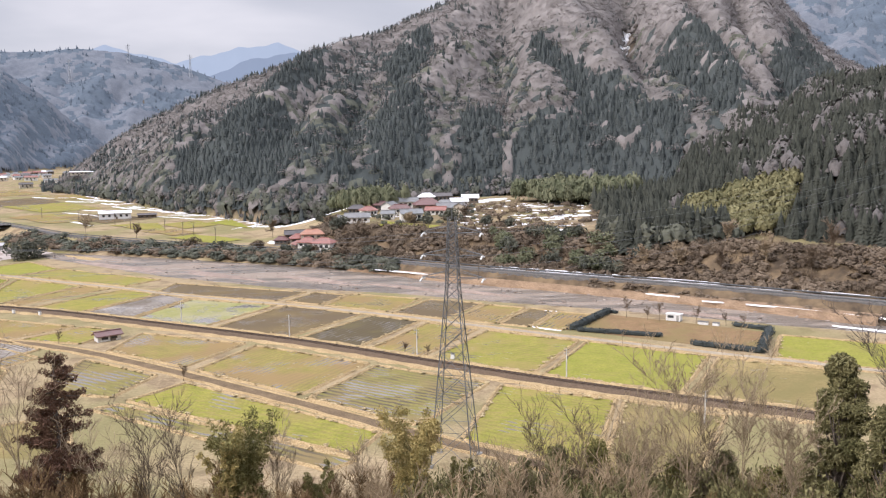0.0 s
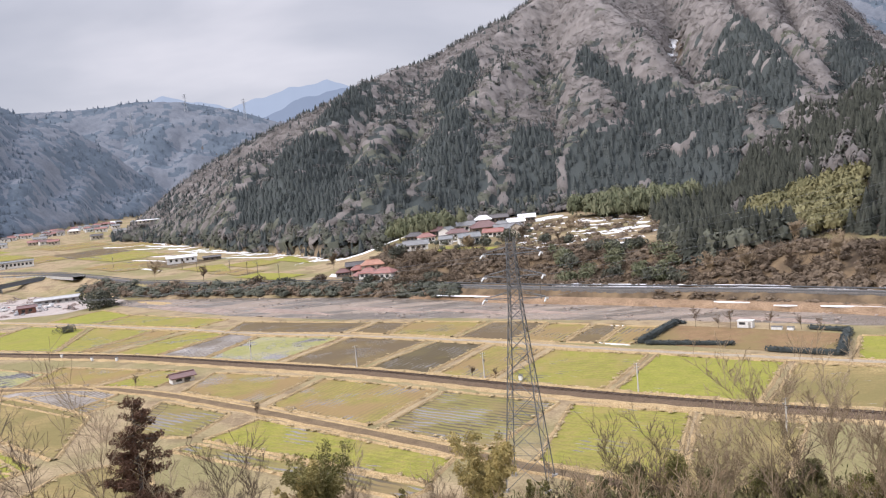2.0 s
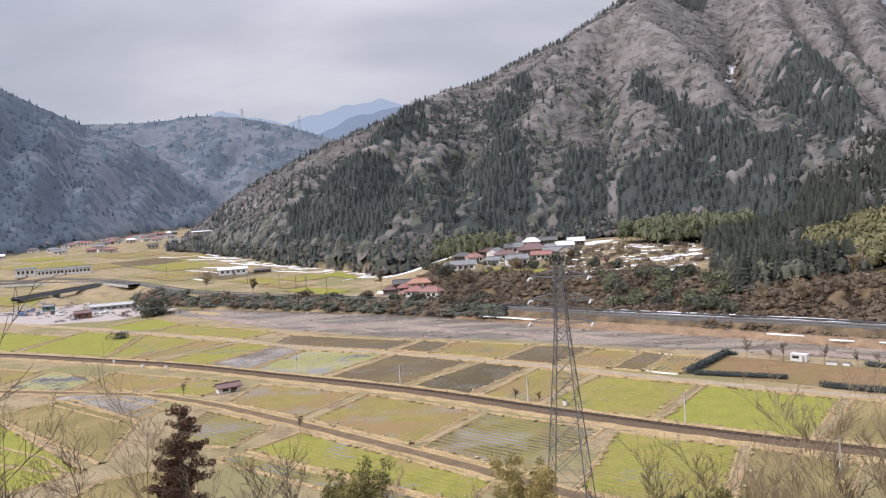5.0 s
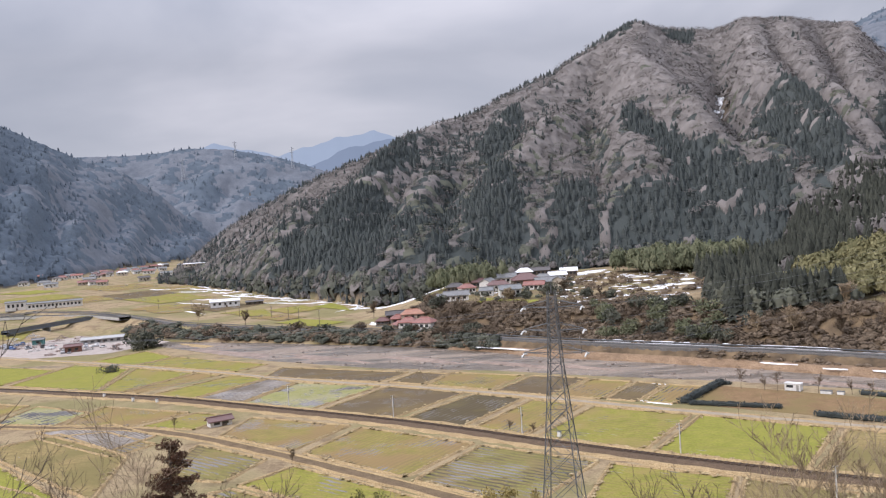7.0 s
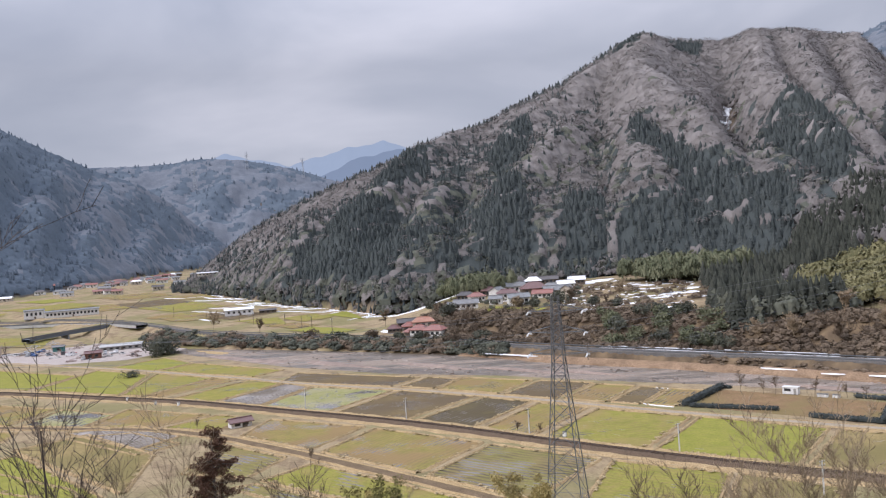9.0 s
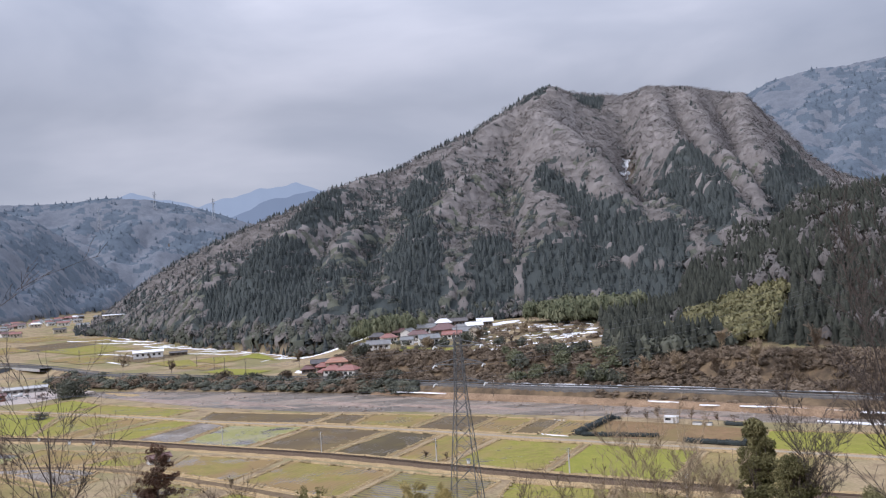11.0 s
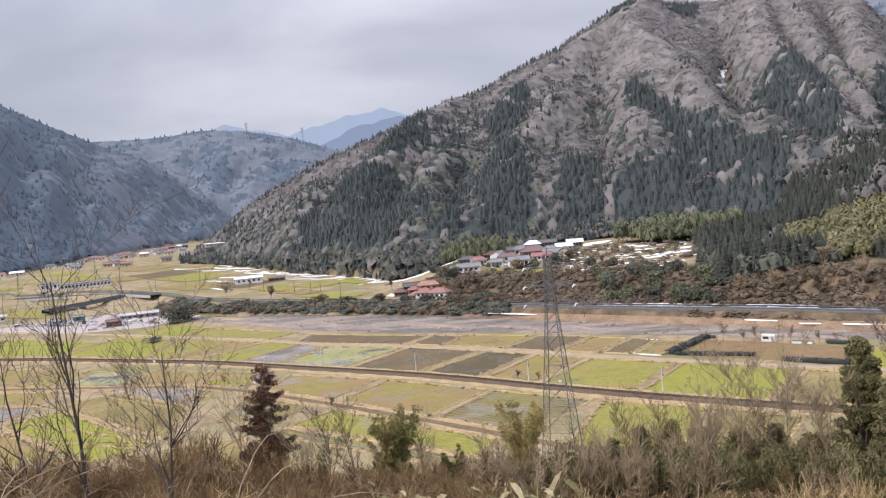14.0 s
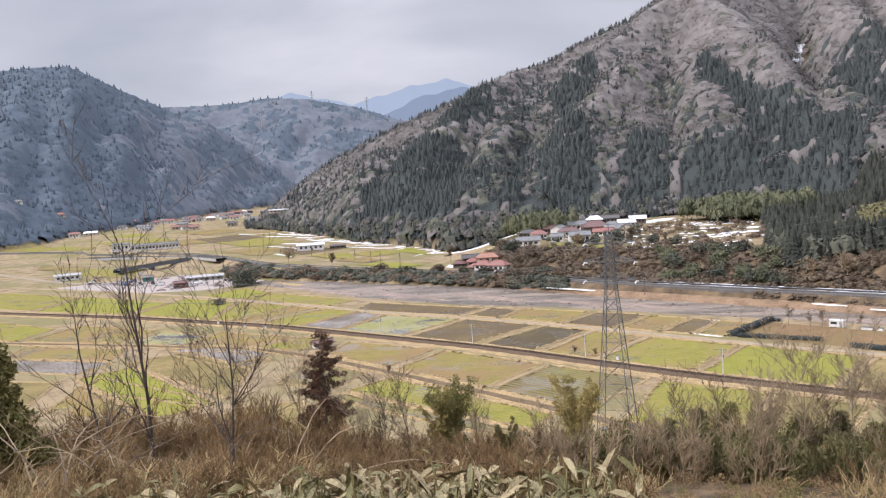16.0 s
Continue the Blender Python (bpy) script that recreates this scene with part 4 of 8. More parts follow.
def canopy(name, a0, a1, da, radii, cell, tall, kind_at, materials, label, lift=3.0, open_=1.0):
    """The roof of a wood over a sector of hillside. kind_at(az, r, x, y) gives material (-1: no wood) and tint of a crown."""
    az, rr = np.meshgrid(np.arange(a0, a1, da), radii)
    x, y = -np.sin(np.radians(az)) * rr, np.cos(np.radians(az)) * rr
    d, cx, cy = crown_cells(x, y, cell)
    kind, tint = kind_at(np.degrees(np.arctan2(-cx, cy)), np.hypot(cx, cy), cx, cy)
    z, _ = land(x, y)
    e = 6.0
    nx, ny = (land(x - e, y)[0] - land(x + e, y)[0]) / (2 * e), (land(x, y - e)[0] - land(x, y + e)[0]) / (2 * e)
    nx, ny = np.clip(nx, -0.9, 0.9), np.clip(ny, -0.9, 0.9)
    size = 0.75 + 0.5 * chance(cx, cy, 3)
    rise = smooth(-1.0, 9.0, mountain_height(x, y) - np.maximum(floor_height(x, y), 0))
    dome = -1.5 + (1.5 + lift) * rise + rise * tall * size * np.where(kind == 1, open_, 1.0) * np.sqrt(np.clip(1 - (d / (0.80 * cell)) ** 2, 0.02, 1)) + 0.05 * tall * (chance(x, y, 5) - 0.5) * 2
    k = 1 / np.sqrt(1 + nx ** 2 + ny ** 2)
    p = np.stack([x + nx * k * dome, y + ny * k * dome, z + k * dome - 1.0], -1)
    h, w = x.shape
    idx = np.arange(h * w).reshape(h, w)
    quads = np.stack([idx[:-1, 1:], idx[:-1, :-1], idx[1:, :-1], idx[1:, 1:]], -1).reshape(-1, 4)[:, ::-1]
    fk = kind[:-1, :-1].ravel()
    ok = (kind.ravel()[quads] >= 0).all(1)
    ob = arrays_object(name, p.reshape(-1, 3), quads[ok], materials, mat_index=fk[ok], attr={"tint": tint.ravel()})
    ob.data.polygons.foreach_set("use_smooth", np.ones(len(ob.data.polygons), bool))
    tagged(ob, label, "woods", kind="stuff")


def crown_places(a0, a1, r0, r1, cell):
    """Centres of all crowns of the canopy inside a sector."""
    m = r1 / cell + 2
    gx, gy = np.meshgrid(np.arange(-m, m), np.arange(0, m))
    px, py = (gx + 0.5 + 0.8 * (chance(gx, gy, 1) - 0.5)) * cell, (gy + 0.5 + 0.8 * (chance(gx, gy, 2) - 0.5)) * cell
    az, rr = np.degrees(np.arctan2(-px, py)), np.hypot(px, py)
    ok = (az > a0) & (az < a1) & (rr > r0) & (rr < r1)
    return az[ok], rr[ok], px[ok], py[ok]


def within(a, c, line):
    """Which places (a, c) lie inside the outline."""
    hit_ = np.zeros(a.shape, bool)
    for (a0, c0), (a1, c1) in zip(line, line[1:] + line[:1]):
        with np.errstate(divide="ignore", invalid="ignore"):
            cross = a0 + (c - c0) / (c1 - c0) * (a1 - a0)
        hit_ ^= ((c0 > c) != (c1 > c)) & (a < cross)
    return hit_


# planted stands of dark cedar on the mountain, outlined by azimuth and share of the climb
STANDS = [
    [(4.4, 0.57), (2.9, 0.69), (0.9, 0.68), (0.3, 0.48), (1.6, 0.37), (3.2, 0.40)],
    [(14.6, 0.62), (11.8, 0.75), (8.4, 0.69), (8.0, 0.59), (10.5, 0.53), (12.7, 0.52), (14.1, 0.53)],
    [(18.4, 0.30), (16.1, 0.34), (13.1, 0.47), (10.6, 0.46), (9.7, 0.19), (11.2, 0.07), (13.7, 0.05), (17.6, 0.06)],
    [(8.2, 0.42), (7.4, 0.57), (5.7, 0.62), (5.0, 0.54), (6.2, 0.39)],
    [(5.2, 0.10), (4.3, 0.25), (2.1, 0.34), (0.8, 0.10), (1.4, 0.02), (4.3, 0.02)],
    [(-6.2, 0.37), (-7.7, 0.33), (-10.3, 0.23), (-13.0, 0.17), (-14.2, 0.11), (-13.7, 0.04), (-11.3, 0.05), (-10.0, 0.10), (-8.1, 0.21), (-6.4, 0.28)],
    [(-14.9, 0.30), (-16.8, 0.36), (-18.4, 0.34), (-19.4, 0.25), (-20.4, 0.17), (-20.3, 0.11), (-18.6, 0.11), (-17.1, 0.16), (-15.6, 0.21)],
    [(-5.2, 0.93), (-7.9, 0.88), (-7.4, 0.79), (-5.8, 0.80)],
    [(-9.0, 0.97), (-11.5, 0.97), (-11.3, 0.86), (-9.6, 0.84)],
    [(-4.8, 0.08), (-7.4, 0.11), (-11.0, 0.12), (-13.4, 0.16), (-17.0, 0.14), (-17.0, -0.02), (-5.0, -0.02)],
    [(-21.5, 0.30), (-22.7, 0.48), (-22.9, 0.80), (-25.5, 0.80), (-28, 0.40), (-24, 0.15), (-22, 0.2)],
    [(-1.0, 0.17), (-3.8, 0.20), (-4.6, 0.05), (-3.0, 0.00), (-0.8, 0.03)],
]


def main_wood(az, rr, x, y):
    """Kind of crown on the main mountain: 0 leafless, 1 conifer, 2 evergreen broadleaf, and its tint."""
    foot_, crest_ = np.interp(az, FOOT_A, FOOT_R), np.interp(az, CREST_A, CREST_R)
    s_ = (rr - foot_) / (crest_ - foot_)
    spur_foot = np.interp(az, [-60, -40, -28, -22, -16, -13], [300, 310, 345, 365, 385, 460])
    on_spur = (az < -13.2) & (rr < spur_foot + np.interp(az, [-60, -28, -20, -13.5], [420, 400, 300, 190]) - 12)
    n1, n2, n3 = fbm(x, y, 210, 3, 8), fbm(x, y, 60, 2, 3), fbm(x, y, 120, 3, 5)
    relief = mountain_relief(az, s_) / 30
    low, left = 1 - smooth(0.10, 0.55, s_), smooth(-4, 3, az)
    dark = 0.04 + 0.32 * left * (1 - smooth(0.5, 0.9, s_)) + 0.16 * low
    dark = dark + 0.55 * smooth(0.15, 0.75, 0.8 * n1 + 0.5 * n2 - 0.7 * relief - 0.5 * s_ + 0.25 * left)
    dark = np.where((az < -6) & (s_ > 0.4), dark * 0.35, dark)
    dark = np.maximum(dark, 0.80 * (1 - smooth(0.015, 0.06, s_ + 0.02 * n2)))
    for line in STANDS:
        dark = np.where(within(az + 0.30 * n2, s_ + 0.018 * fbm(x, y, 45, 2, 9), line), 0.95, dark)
    dark = np.where((s_ > 0.95) & (az > -6), 0.45, dark)
    is_dark = chance(x, y, 7) < dark
    broad = is_dark & (s_ < 0.5) & (chance(x, y, 8) < 0.45) & (dark < 0.9)
    gully = (np.abs(az - np.interp(s_, [0.35, 0.75], [-12.8, -13.0])) < 0.5) & (s_ > 0.44) & (s_ < 0.62) & (chance(x, y, 9) < 0.8)
    kind = np.where(broad, 2, np.where(is_dark, 1, 0))
    kind = np.where(on_spur | (s_ < 0) | (s_ > 1.06) | gully, -1, kind)
    # haze painted into the tint: crowns paler uphill; spurs lighter than gullies
    tint = np.clip(0.36 + 0.14 * n2 + 0.14 * n3 + 0.42 * (chance(x, y, 10) - 0.5) + 0.24 * smooth(0.08, 0.60, s_) + 0.16 * np.clip(relief, -1, 1) - 0.10 * left, 0, 1)
    return kind, tint


CELL = 8.6
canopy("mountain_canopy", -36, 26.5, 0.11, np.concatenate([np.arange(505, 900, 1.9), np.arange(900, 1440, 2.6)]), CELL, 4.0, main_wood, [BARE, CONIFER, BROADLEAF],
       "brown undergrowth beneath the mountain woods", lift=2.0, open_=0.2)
az, rr, px_, py_ = crown_places(-36, 26.5, 505, 1440, CELL)
kind_, tint_ = main_wood(az, rr, px_, py_)
rs = np.random.RandomState(9)
at = np.stack([px_, py_, land(px_, py_)[0]], 1)
big = rs.uniform(0.7, 1.25, len(az))
lean = slope_normal(px_, py_)
for k, name, mt, lab in ((0, "mountain_bare_trees", BARE, "grey-brown leafless trees covering the mountainside"), (2, "mountain_evergreens", BROADLEAF, "dull green broadleaf trees on the lower mountainside")):
    sel = kind_ == k
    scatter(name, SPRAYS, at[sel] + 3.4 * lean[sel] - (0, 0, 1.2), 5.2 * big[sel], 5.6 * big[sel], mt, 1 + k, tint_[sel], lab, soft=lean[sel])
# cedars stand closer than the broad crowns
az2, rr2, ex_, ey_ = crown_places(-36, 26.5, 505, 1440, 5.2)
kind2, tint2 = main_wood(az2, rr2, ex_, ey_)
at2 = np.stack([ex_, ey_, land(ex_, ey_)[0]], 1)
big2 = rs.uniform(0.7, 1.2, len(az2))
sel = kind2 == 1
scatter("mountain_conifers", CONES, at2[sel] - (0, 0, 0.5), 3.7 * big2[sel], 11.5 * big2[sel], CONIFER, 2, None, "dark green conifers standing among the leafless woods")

# the dark spur beside the road
az, rr, at, ok = polar_grid(-38, -12.6, 330, 830, 4.9, 5)
spur_foot = np.interp(az, [-60, -40, -28, -22, -16, -13], [300, 310, 345, 365, 385, 460])
inside = ok & (rr > spur_foot - 6) & (rr < spur_foot + np.interp(az, [-60, -28, -20, -13.5], [430, 410, 310, 200]))
grove = (((at[:, 0] - 140) / 36) ** 2 + ((at[:, 1] - 402) / 34) ** 2) < 1
mix_ = rs.uniform(0, 1, len(az))
big = rs.uniform(0.75, 1.25, len(az))
con = inside & ~grove & (mix_ < 0.94)
scatter("roadside_conifers", TALL_CONES, at[con] - (0, 0, 1), 3.7 * big[con], 12.5 * big[con], CEDAR_DARK, 4, None, "dense dark cedar plantation above the road")
bro = inside & ~grove & (mix_ >= 0.94)
scatter("roadside_bare_trees", DOMES, at[bro] - (0, 0, 1), 4.2 * big[bro], 12 * big[bro], BARE, 5, 0.4 * big[bro] - 0.2, "scattered leafless trees among dark cedars", soft=True)


def grove_of(name, cx, cy, rx, ry, step, material, label, high=12.0):
    r = np.random.RandomState(int(abs(cx)) + 7)
    n = int(3.1416 * rx * ry / step ** 2)
    a, q = r.uniform(0, 6.28, n), np.sqrt(r.uniform(0, 1, n))
    x, y = cx + np.cos(a) * q * rx * (1 + 0.15 * np.sin(3 * a)), cy + np.sin(a) * q * ry
    z = land(x, y)[0]
    b = r.uniform(0.75, 1.2, n)
    scatter(name, PLUMES, np.stack([x, y, z], 1), 3.6 * b, high * b, material, 6, None, label, "bamboo")


grove_of("bamboo_grove", 99, 585, 44, 34, 3.6, BAMBOO, "light green bamboo grove at the foot of the mountain", 15)
grove_of("bamboo_grove", 140, 400, 34, 30, 3.3, BAMBOO_OLD, "yellowish green bamboo grove beside the cedars", 9)
grove_of("bamboo_grove", -55, 585, 26, 18, 4.0, BAMBOO, "pale green bamboo behind the village", 14)

q_ = np.random.RandomState(15)
cx_, cy_ = q_.uniform(80, 128, 360), q_.uniform(358, 428, 360)
cz_ = land(cx_, cy_)[0]
ok_ = ((cx_ - 140) / 36) ** 2 + ((cy_ - 402) / 34) ** 2 > 0.9
cb_ = q_.uniform(0.55, 1.3, 360)
scatter("cedar_stand", TALL_CONES, np.stack([cx_, cy_, cz_ - 0.6], 1)[ok_], 4.6 * cb_[ok_] ** 0.6, 14.5 * cb_[ok_], CEDAR_DARK, 16, None, "close stand of dark cedars beside the terrace")
pick2 = ok_ & (q_.uniform(0, 1, 360) < 0.4)
scatter("cedar_stand_undergrowth", LOW_DOMES, np.stack([cx_ + 2, cy_ - 2, cz_ - 0.6], 1)[pick2], 4.0 * cb_[pick2], 9.0 * cb_[pick2], BROADLEAF, 17, None, "dull green trees among the cedars")

# dark woods filling the terrace behind the groves, and trees edging the mountain foot
q_ = np.random.RandomState(25)
cx_, cy_ = q_.uniform(96, 215, 900), q_.uniform(405, 640, 900)
ok_ = (((cx_ - 140) / 36) ** 2 + ((cy_ - 402) / 34) ** 2 > 1) & (((cx_ - 99) / 46) ** 2 + ((cy_ - 585) / 36) ** 2 > 1) & (cy_ > 430 + 0.6 * (cx_ - 96) * 0) & (land(cx_, cy_)[1] < 0.5)
cb_ = q_.uniform(0.6, 1.25, 900)
scatter("terrace_cedars", TALL_CONES, np.stack([cx_, cy_, land(cx_, cy_)[0] - 0.6], 1)[ok_], 4.4 * cb_[ok_], 13.0 * cb_[ok_], CEDAR_DARK, 26, None, "dark cedars filling the terrace below the mountain")
n = 900
fa_ = q_.uniform(-14, 26, n)
fr_ = np.interp(fa_, FOOT_A, FOOT_R) + q_.uniform(-7, 22, n)
fx_, fy_ = -np.sin(np.radians(fa_)) * fr_, np.cos(np.radians(fa_)) * fr_
fz_ = np.stack([fx_, fy_, land(fx_, fy_)[0] - 0.8], 1)
fk_, fb_ = q_.uniform(0, 1, n), q_.uniform(0.5, 1.2, n)
for lo_, hi_, protos, mt, w_, h_, lab in ((0.0, 0.45, DOMES, BROADLEAF, 4.2, 9.0, "dull green evergreen trees edging the mountain foot"), (0.45, 0.70, CONES, CONIFER, 3.4, 12.0, "dark conifers edging the mountain foot"), (0.70, 1.01, DOMES, BARE, 4.0, 8.0, "leafless trees edging the mountain foot")):
    pk_ = (fk_ >= lo_) & (fk_ < hi_)
    scatter("foot_trees", protos, fz_[pk_], w_ * fb_[pk_], h_ * fb_[pk_], mt, 27, 0.4 * fb_[pk_], lab, soft=protos is DOMES)
STONE_GREY = foliage_material("river_stones", (0.20, 0.165, 0.140), (0.44, 0.37, 0.32), grain=2.0, spark=0.2)
sb_ = q_.uniform(0.15, 0.9, len(RIVER_STONES)) ** 1.6
scatter("river_stone_scatter", [dome_crown(200 + i, 1, 0) for i in range(4)], RIVER_STONES, 1.1 * sb_, 0.9 * sb_, STONE_GREY, 28, None, "grey stones strewn over the shallow river bed", "stones")

# hills of the side valley and behind the mountain
for name, a0, a1, r0, r1, seed, cell, tall, share in (
        ("side_valley_woods", 20, 53, 830, 2110, 6, 13, 5.0, 0.60), ("upper_valley_woods", 7, 33, 1560, 2960, 7, 17, 5.5, 0.5), ("rear_mountain_woods", -37, -18, 1690, 2560, 8, 16, 5.5, 0.5)):
    def far_wood(az, rr, x, y):
        n1, n2 = fbm(x, y, 380, 3, seed), fbm(x, y, 130, 2, seed + 3)
        planted = share - 0.9 + (0.75 * smooth(29.5, 33.5, az) - 0.30 * smooth(24, 28, az) * (1 - smooth(29.5, 32, az)) if seed == 6 else 0.12)
        con = n1 + 0.55 * n2 + 0.55 * (chance(x, y, 11) - 0.5) + planted > -0.28
        kind = np.where((land(x, y)[1] > 0.5) & ((seed != 6) | (az > 27.2) | (rr > 1450)), np.where(con, 1, 0), -1)
        return kind, np.clip(0.5 + 0.25 * n1 + 0.2 * n2 + 0.5 * (chance(x, y, 13) - 0.5), 0, 1)

    canopy(name, a0, a1, 0.13, np.arange(r0, r1, cell / 3.6), cell, tall * 0.8, far_wood, [HAZE_BARE, HAZE_CONIFER], "undergrowth of distant woods on a hillside coloured blue-grey for haze", lift=2.5)
    az, rr, px_, py_ = crown_places(a0, a1, r0, r1, cell)
    kind_, tint_ = far_wood(az, rr, px_, py_)
    q = np.random.RandomState(seed)
    big = q.uniform(0.75, 1.25, len(az))
    sel = (kind_ == 1) & (q.uniform(0, 1, len(az)) < 0.7)
    scatter(name.replace("woods", "cedars"), LOW_CONES, np.stack([px_, py_, land(px_, py_)[0]], 1)[sel], 5.0 * big[sel], 14 * big[sel], HAZE_CONIFER, seed + 40, tint_[sel], "distant cedars above a hillside, coloured blue-grey for haze")


# far blue ranges, a plain backdrop beyond the valley, glowing in painted haze blue
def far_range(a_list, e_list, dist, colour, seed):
    m, n, l, b = node_mat("haze_glow_range", 1.0, 0.0)
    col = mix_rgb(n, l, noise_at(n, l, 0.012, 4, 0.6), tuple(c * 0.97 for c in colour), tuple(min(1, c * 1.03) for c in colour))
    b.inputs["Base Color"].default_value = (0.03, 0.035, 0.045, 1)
    # haze colour is emitted by the surface itself, over a near-black base
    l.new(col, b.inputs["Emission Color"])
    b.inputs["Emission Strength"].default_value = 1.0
    v, f = [], []
    aa = np.arange(a_list[0], a_list[-1], 0.08)
    for i, a in enumerate(aa):
        e = np.interp(a, a_list, e_list) + 0.06 * math.sin(a * 2.3 + seed) + 0.03 * math.sin(a * 5.1)
        for q in range(5):
            d = dist - 500 + 125 * q
            v.append((-math.sin(radians(a)) * d, math.cos(radians(a)) * d, (56 + dist * math.tan(radians(e))) * (q / 4) ** 0.8 ))
        if i:
            o = len(v) - 10
            f += [(o + q, o + q + 1, o + q + 6, o + q + 5) for q in range(4)]
    far = mesh_object("backdrop_range", v, f, m)
    far.data.polygons.foreach_set("use_smooth", [True] * len(f))
    tagged(far, "far mountain range glowing in painted haze blue", "mountains", kind="structure")


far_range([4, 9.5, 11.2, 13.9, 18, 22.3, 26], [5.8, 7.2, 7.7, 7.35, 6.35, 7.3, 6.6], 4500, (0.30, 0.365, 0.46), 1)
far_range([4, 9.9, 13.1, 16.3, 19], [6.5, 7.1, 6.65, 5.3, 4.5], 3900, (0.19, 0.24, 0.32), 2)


# ---- built things ----
WHITE = stony("white_plaster", (0.58, 0.57, 0.54), (0.78, 0.77, 0.74), 0.6, vary=0.2)
BEIGE = stony("beige_plaster", (0.42, 0.37, 0.30), (0.58, 0.52, 0.43), 0.6, vary=0.25)
TIMBER = stony("weathered_timber", (0.09, 0.07, 0.055), (0.20, 0.16, 0.125), 1.0)
CONCRETE = stony("grey_concrete", (0.24, 0.235, 0.22), (0.40, 0.39, 0.37), 0.8, vary=0.35)
DARK_CONCRETE = stony("stained_concrete_wall", (0.085, 0.08, 0.075), (0.18, 0.17, 0.16), 0.7, vary=0.5)
GALV = stony("galvanised_steel", (0.10, 0.105, 0.11), (0.21, 0.215, 0.22), 1.5, rough=0.55, metal=0.4)
WHITE_METAL = stony("white_painted_metal", (0.62, 0.63, 0.63), (0.80, 0.80, 0.79), 0.8, rough=0.5)
PANE = stony("dark_window_glass", (0.02, 0.024, 0.03), (0.05, 0.055, 0.06), 0.5, rough=0.12, spec=0.6, bumps=0.0)
SNOW = stony("old_snow", (0.74, 0.76, 0.80), (0.90, 0.91, 0.93), 0.6, rough=0.6, bumps=0.5, vary=0.05)


def tile_material(name, dark, light):
    m, n, l, b = node_mat(name, 0.42, 0.45)
    fine, broad = noise_at(n, l, 2.5, 3, 0.6), noise_at(n, l, 0.4, 3, 0.5)
    info = n.new("ShaderNodeObjectInfo").outputs["Random"]
    col = mix_rgb(n, l, fine, dark, light)
    col = mix_rgb(n, l, ramp(n, l, broad, (0.4, 0.0), (0.7, 0.5)), col, tuple(c * 0.6 for c in dark))
    col = mix_rgb(n, l, ramp(n, l, info, (0.0, 0.0), (1.0, 0.25)), col, (0.20, 0.17, 0.16))
    l.new(col, b.inputs["Base Color"])
    bump(n, l, b, fine, 0.4, 0.1)
    return m


ROOFS = {"red": tile_material("red_roof_tiles", (0.24, 0.085, 0.068), (0.36, 0.150, 0.115)), "orange": tile_material("orange_roof_tiles", (0.36, 0.155, 0.095), (0.48, 0.245, 0.155)),
         "maroon": tile_material("maroon_roof_tiles", (0.115, 0.048, 0.045), (0.20, 0.095, 0.085)), "grey": tile_material("grey_roof_tiles", (0.13, 0.14, 0.145), (0.26, 0.27, 0.275)),
         "pale": tile_material("pale_sheet_roof", (0.42, 0.42, 0.42), (0.58, 0.58, 0.575)), "black": tile_material("black_roof_tiles", (0.045, 0.042, 0.042), (0.11, 0.10, 0.10)), "snowy": SNOW}


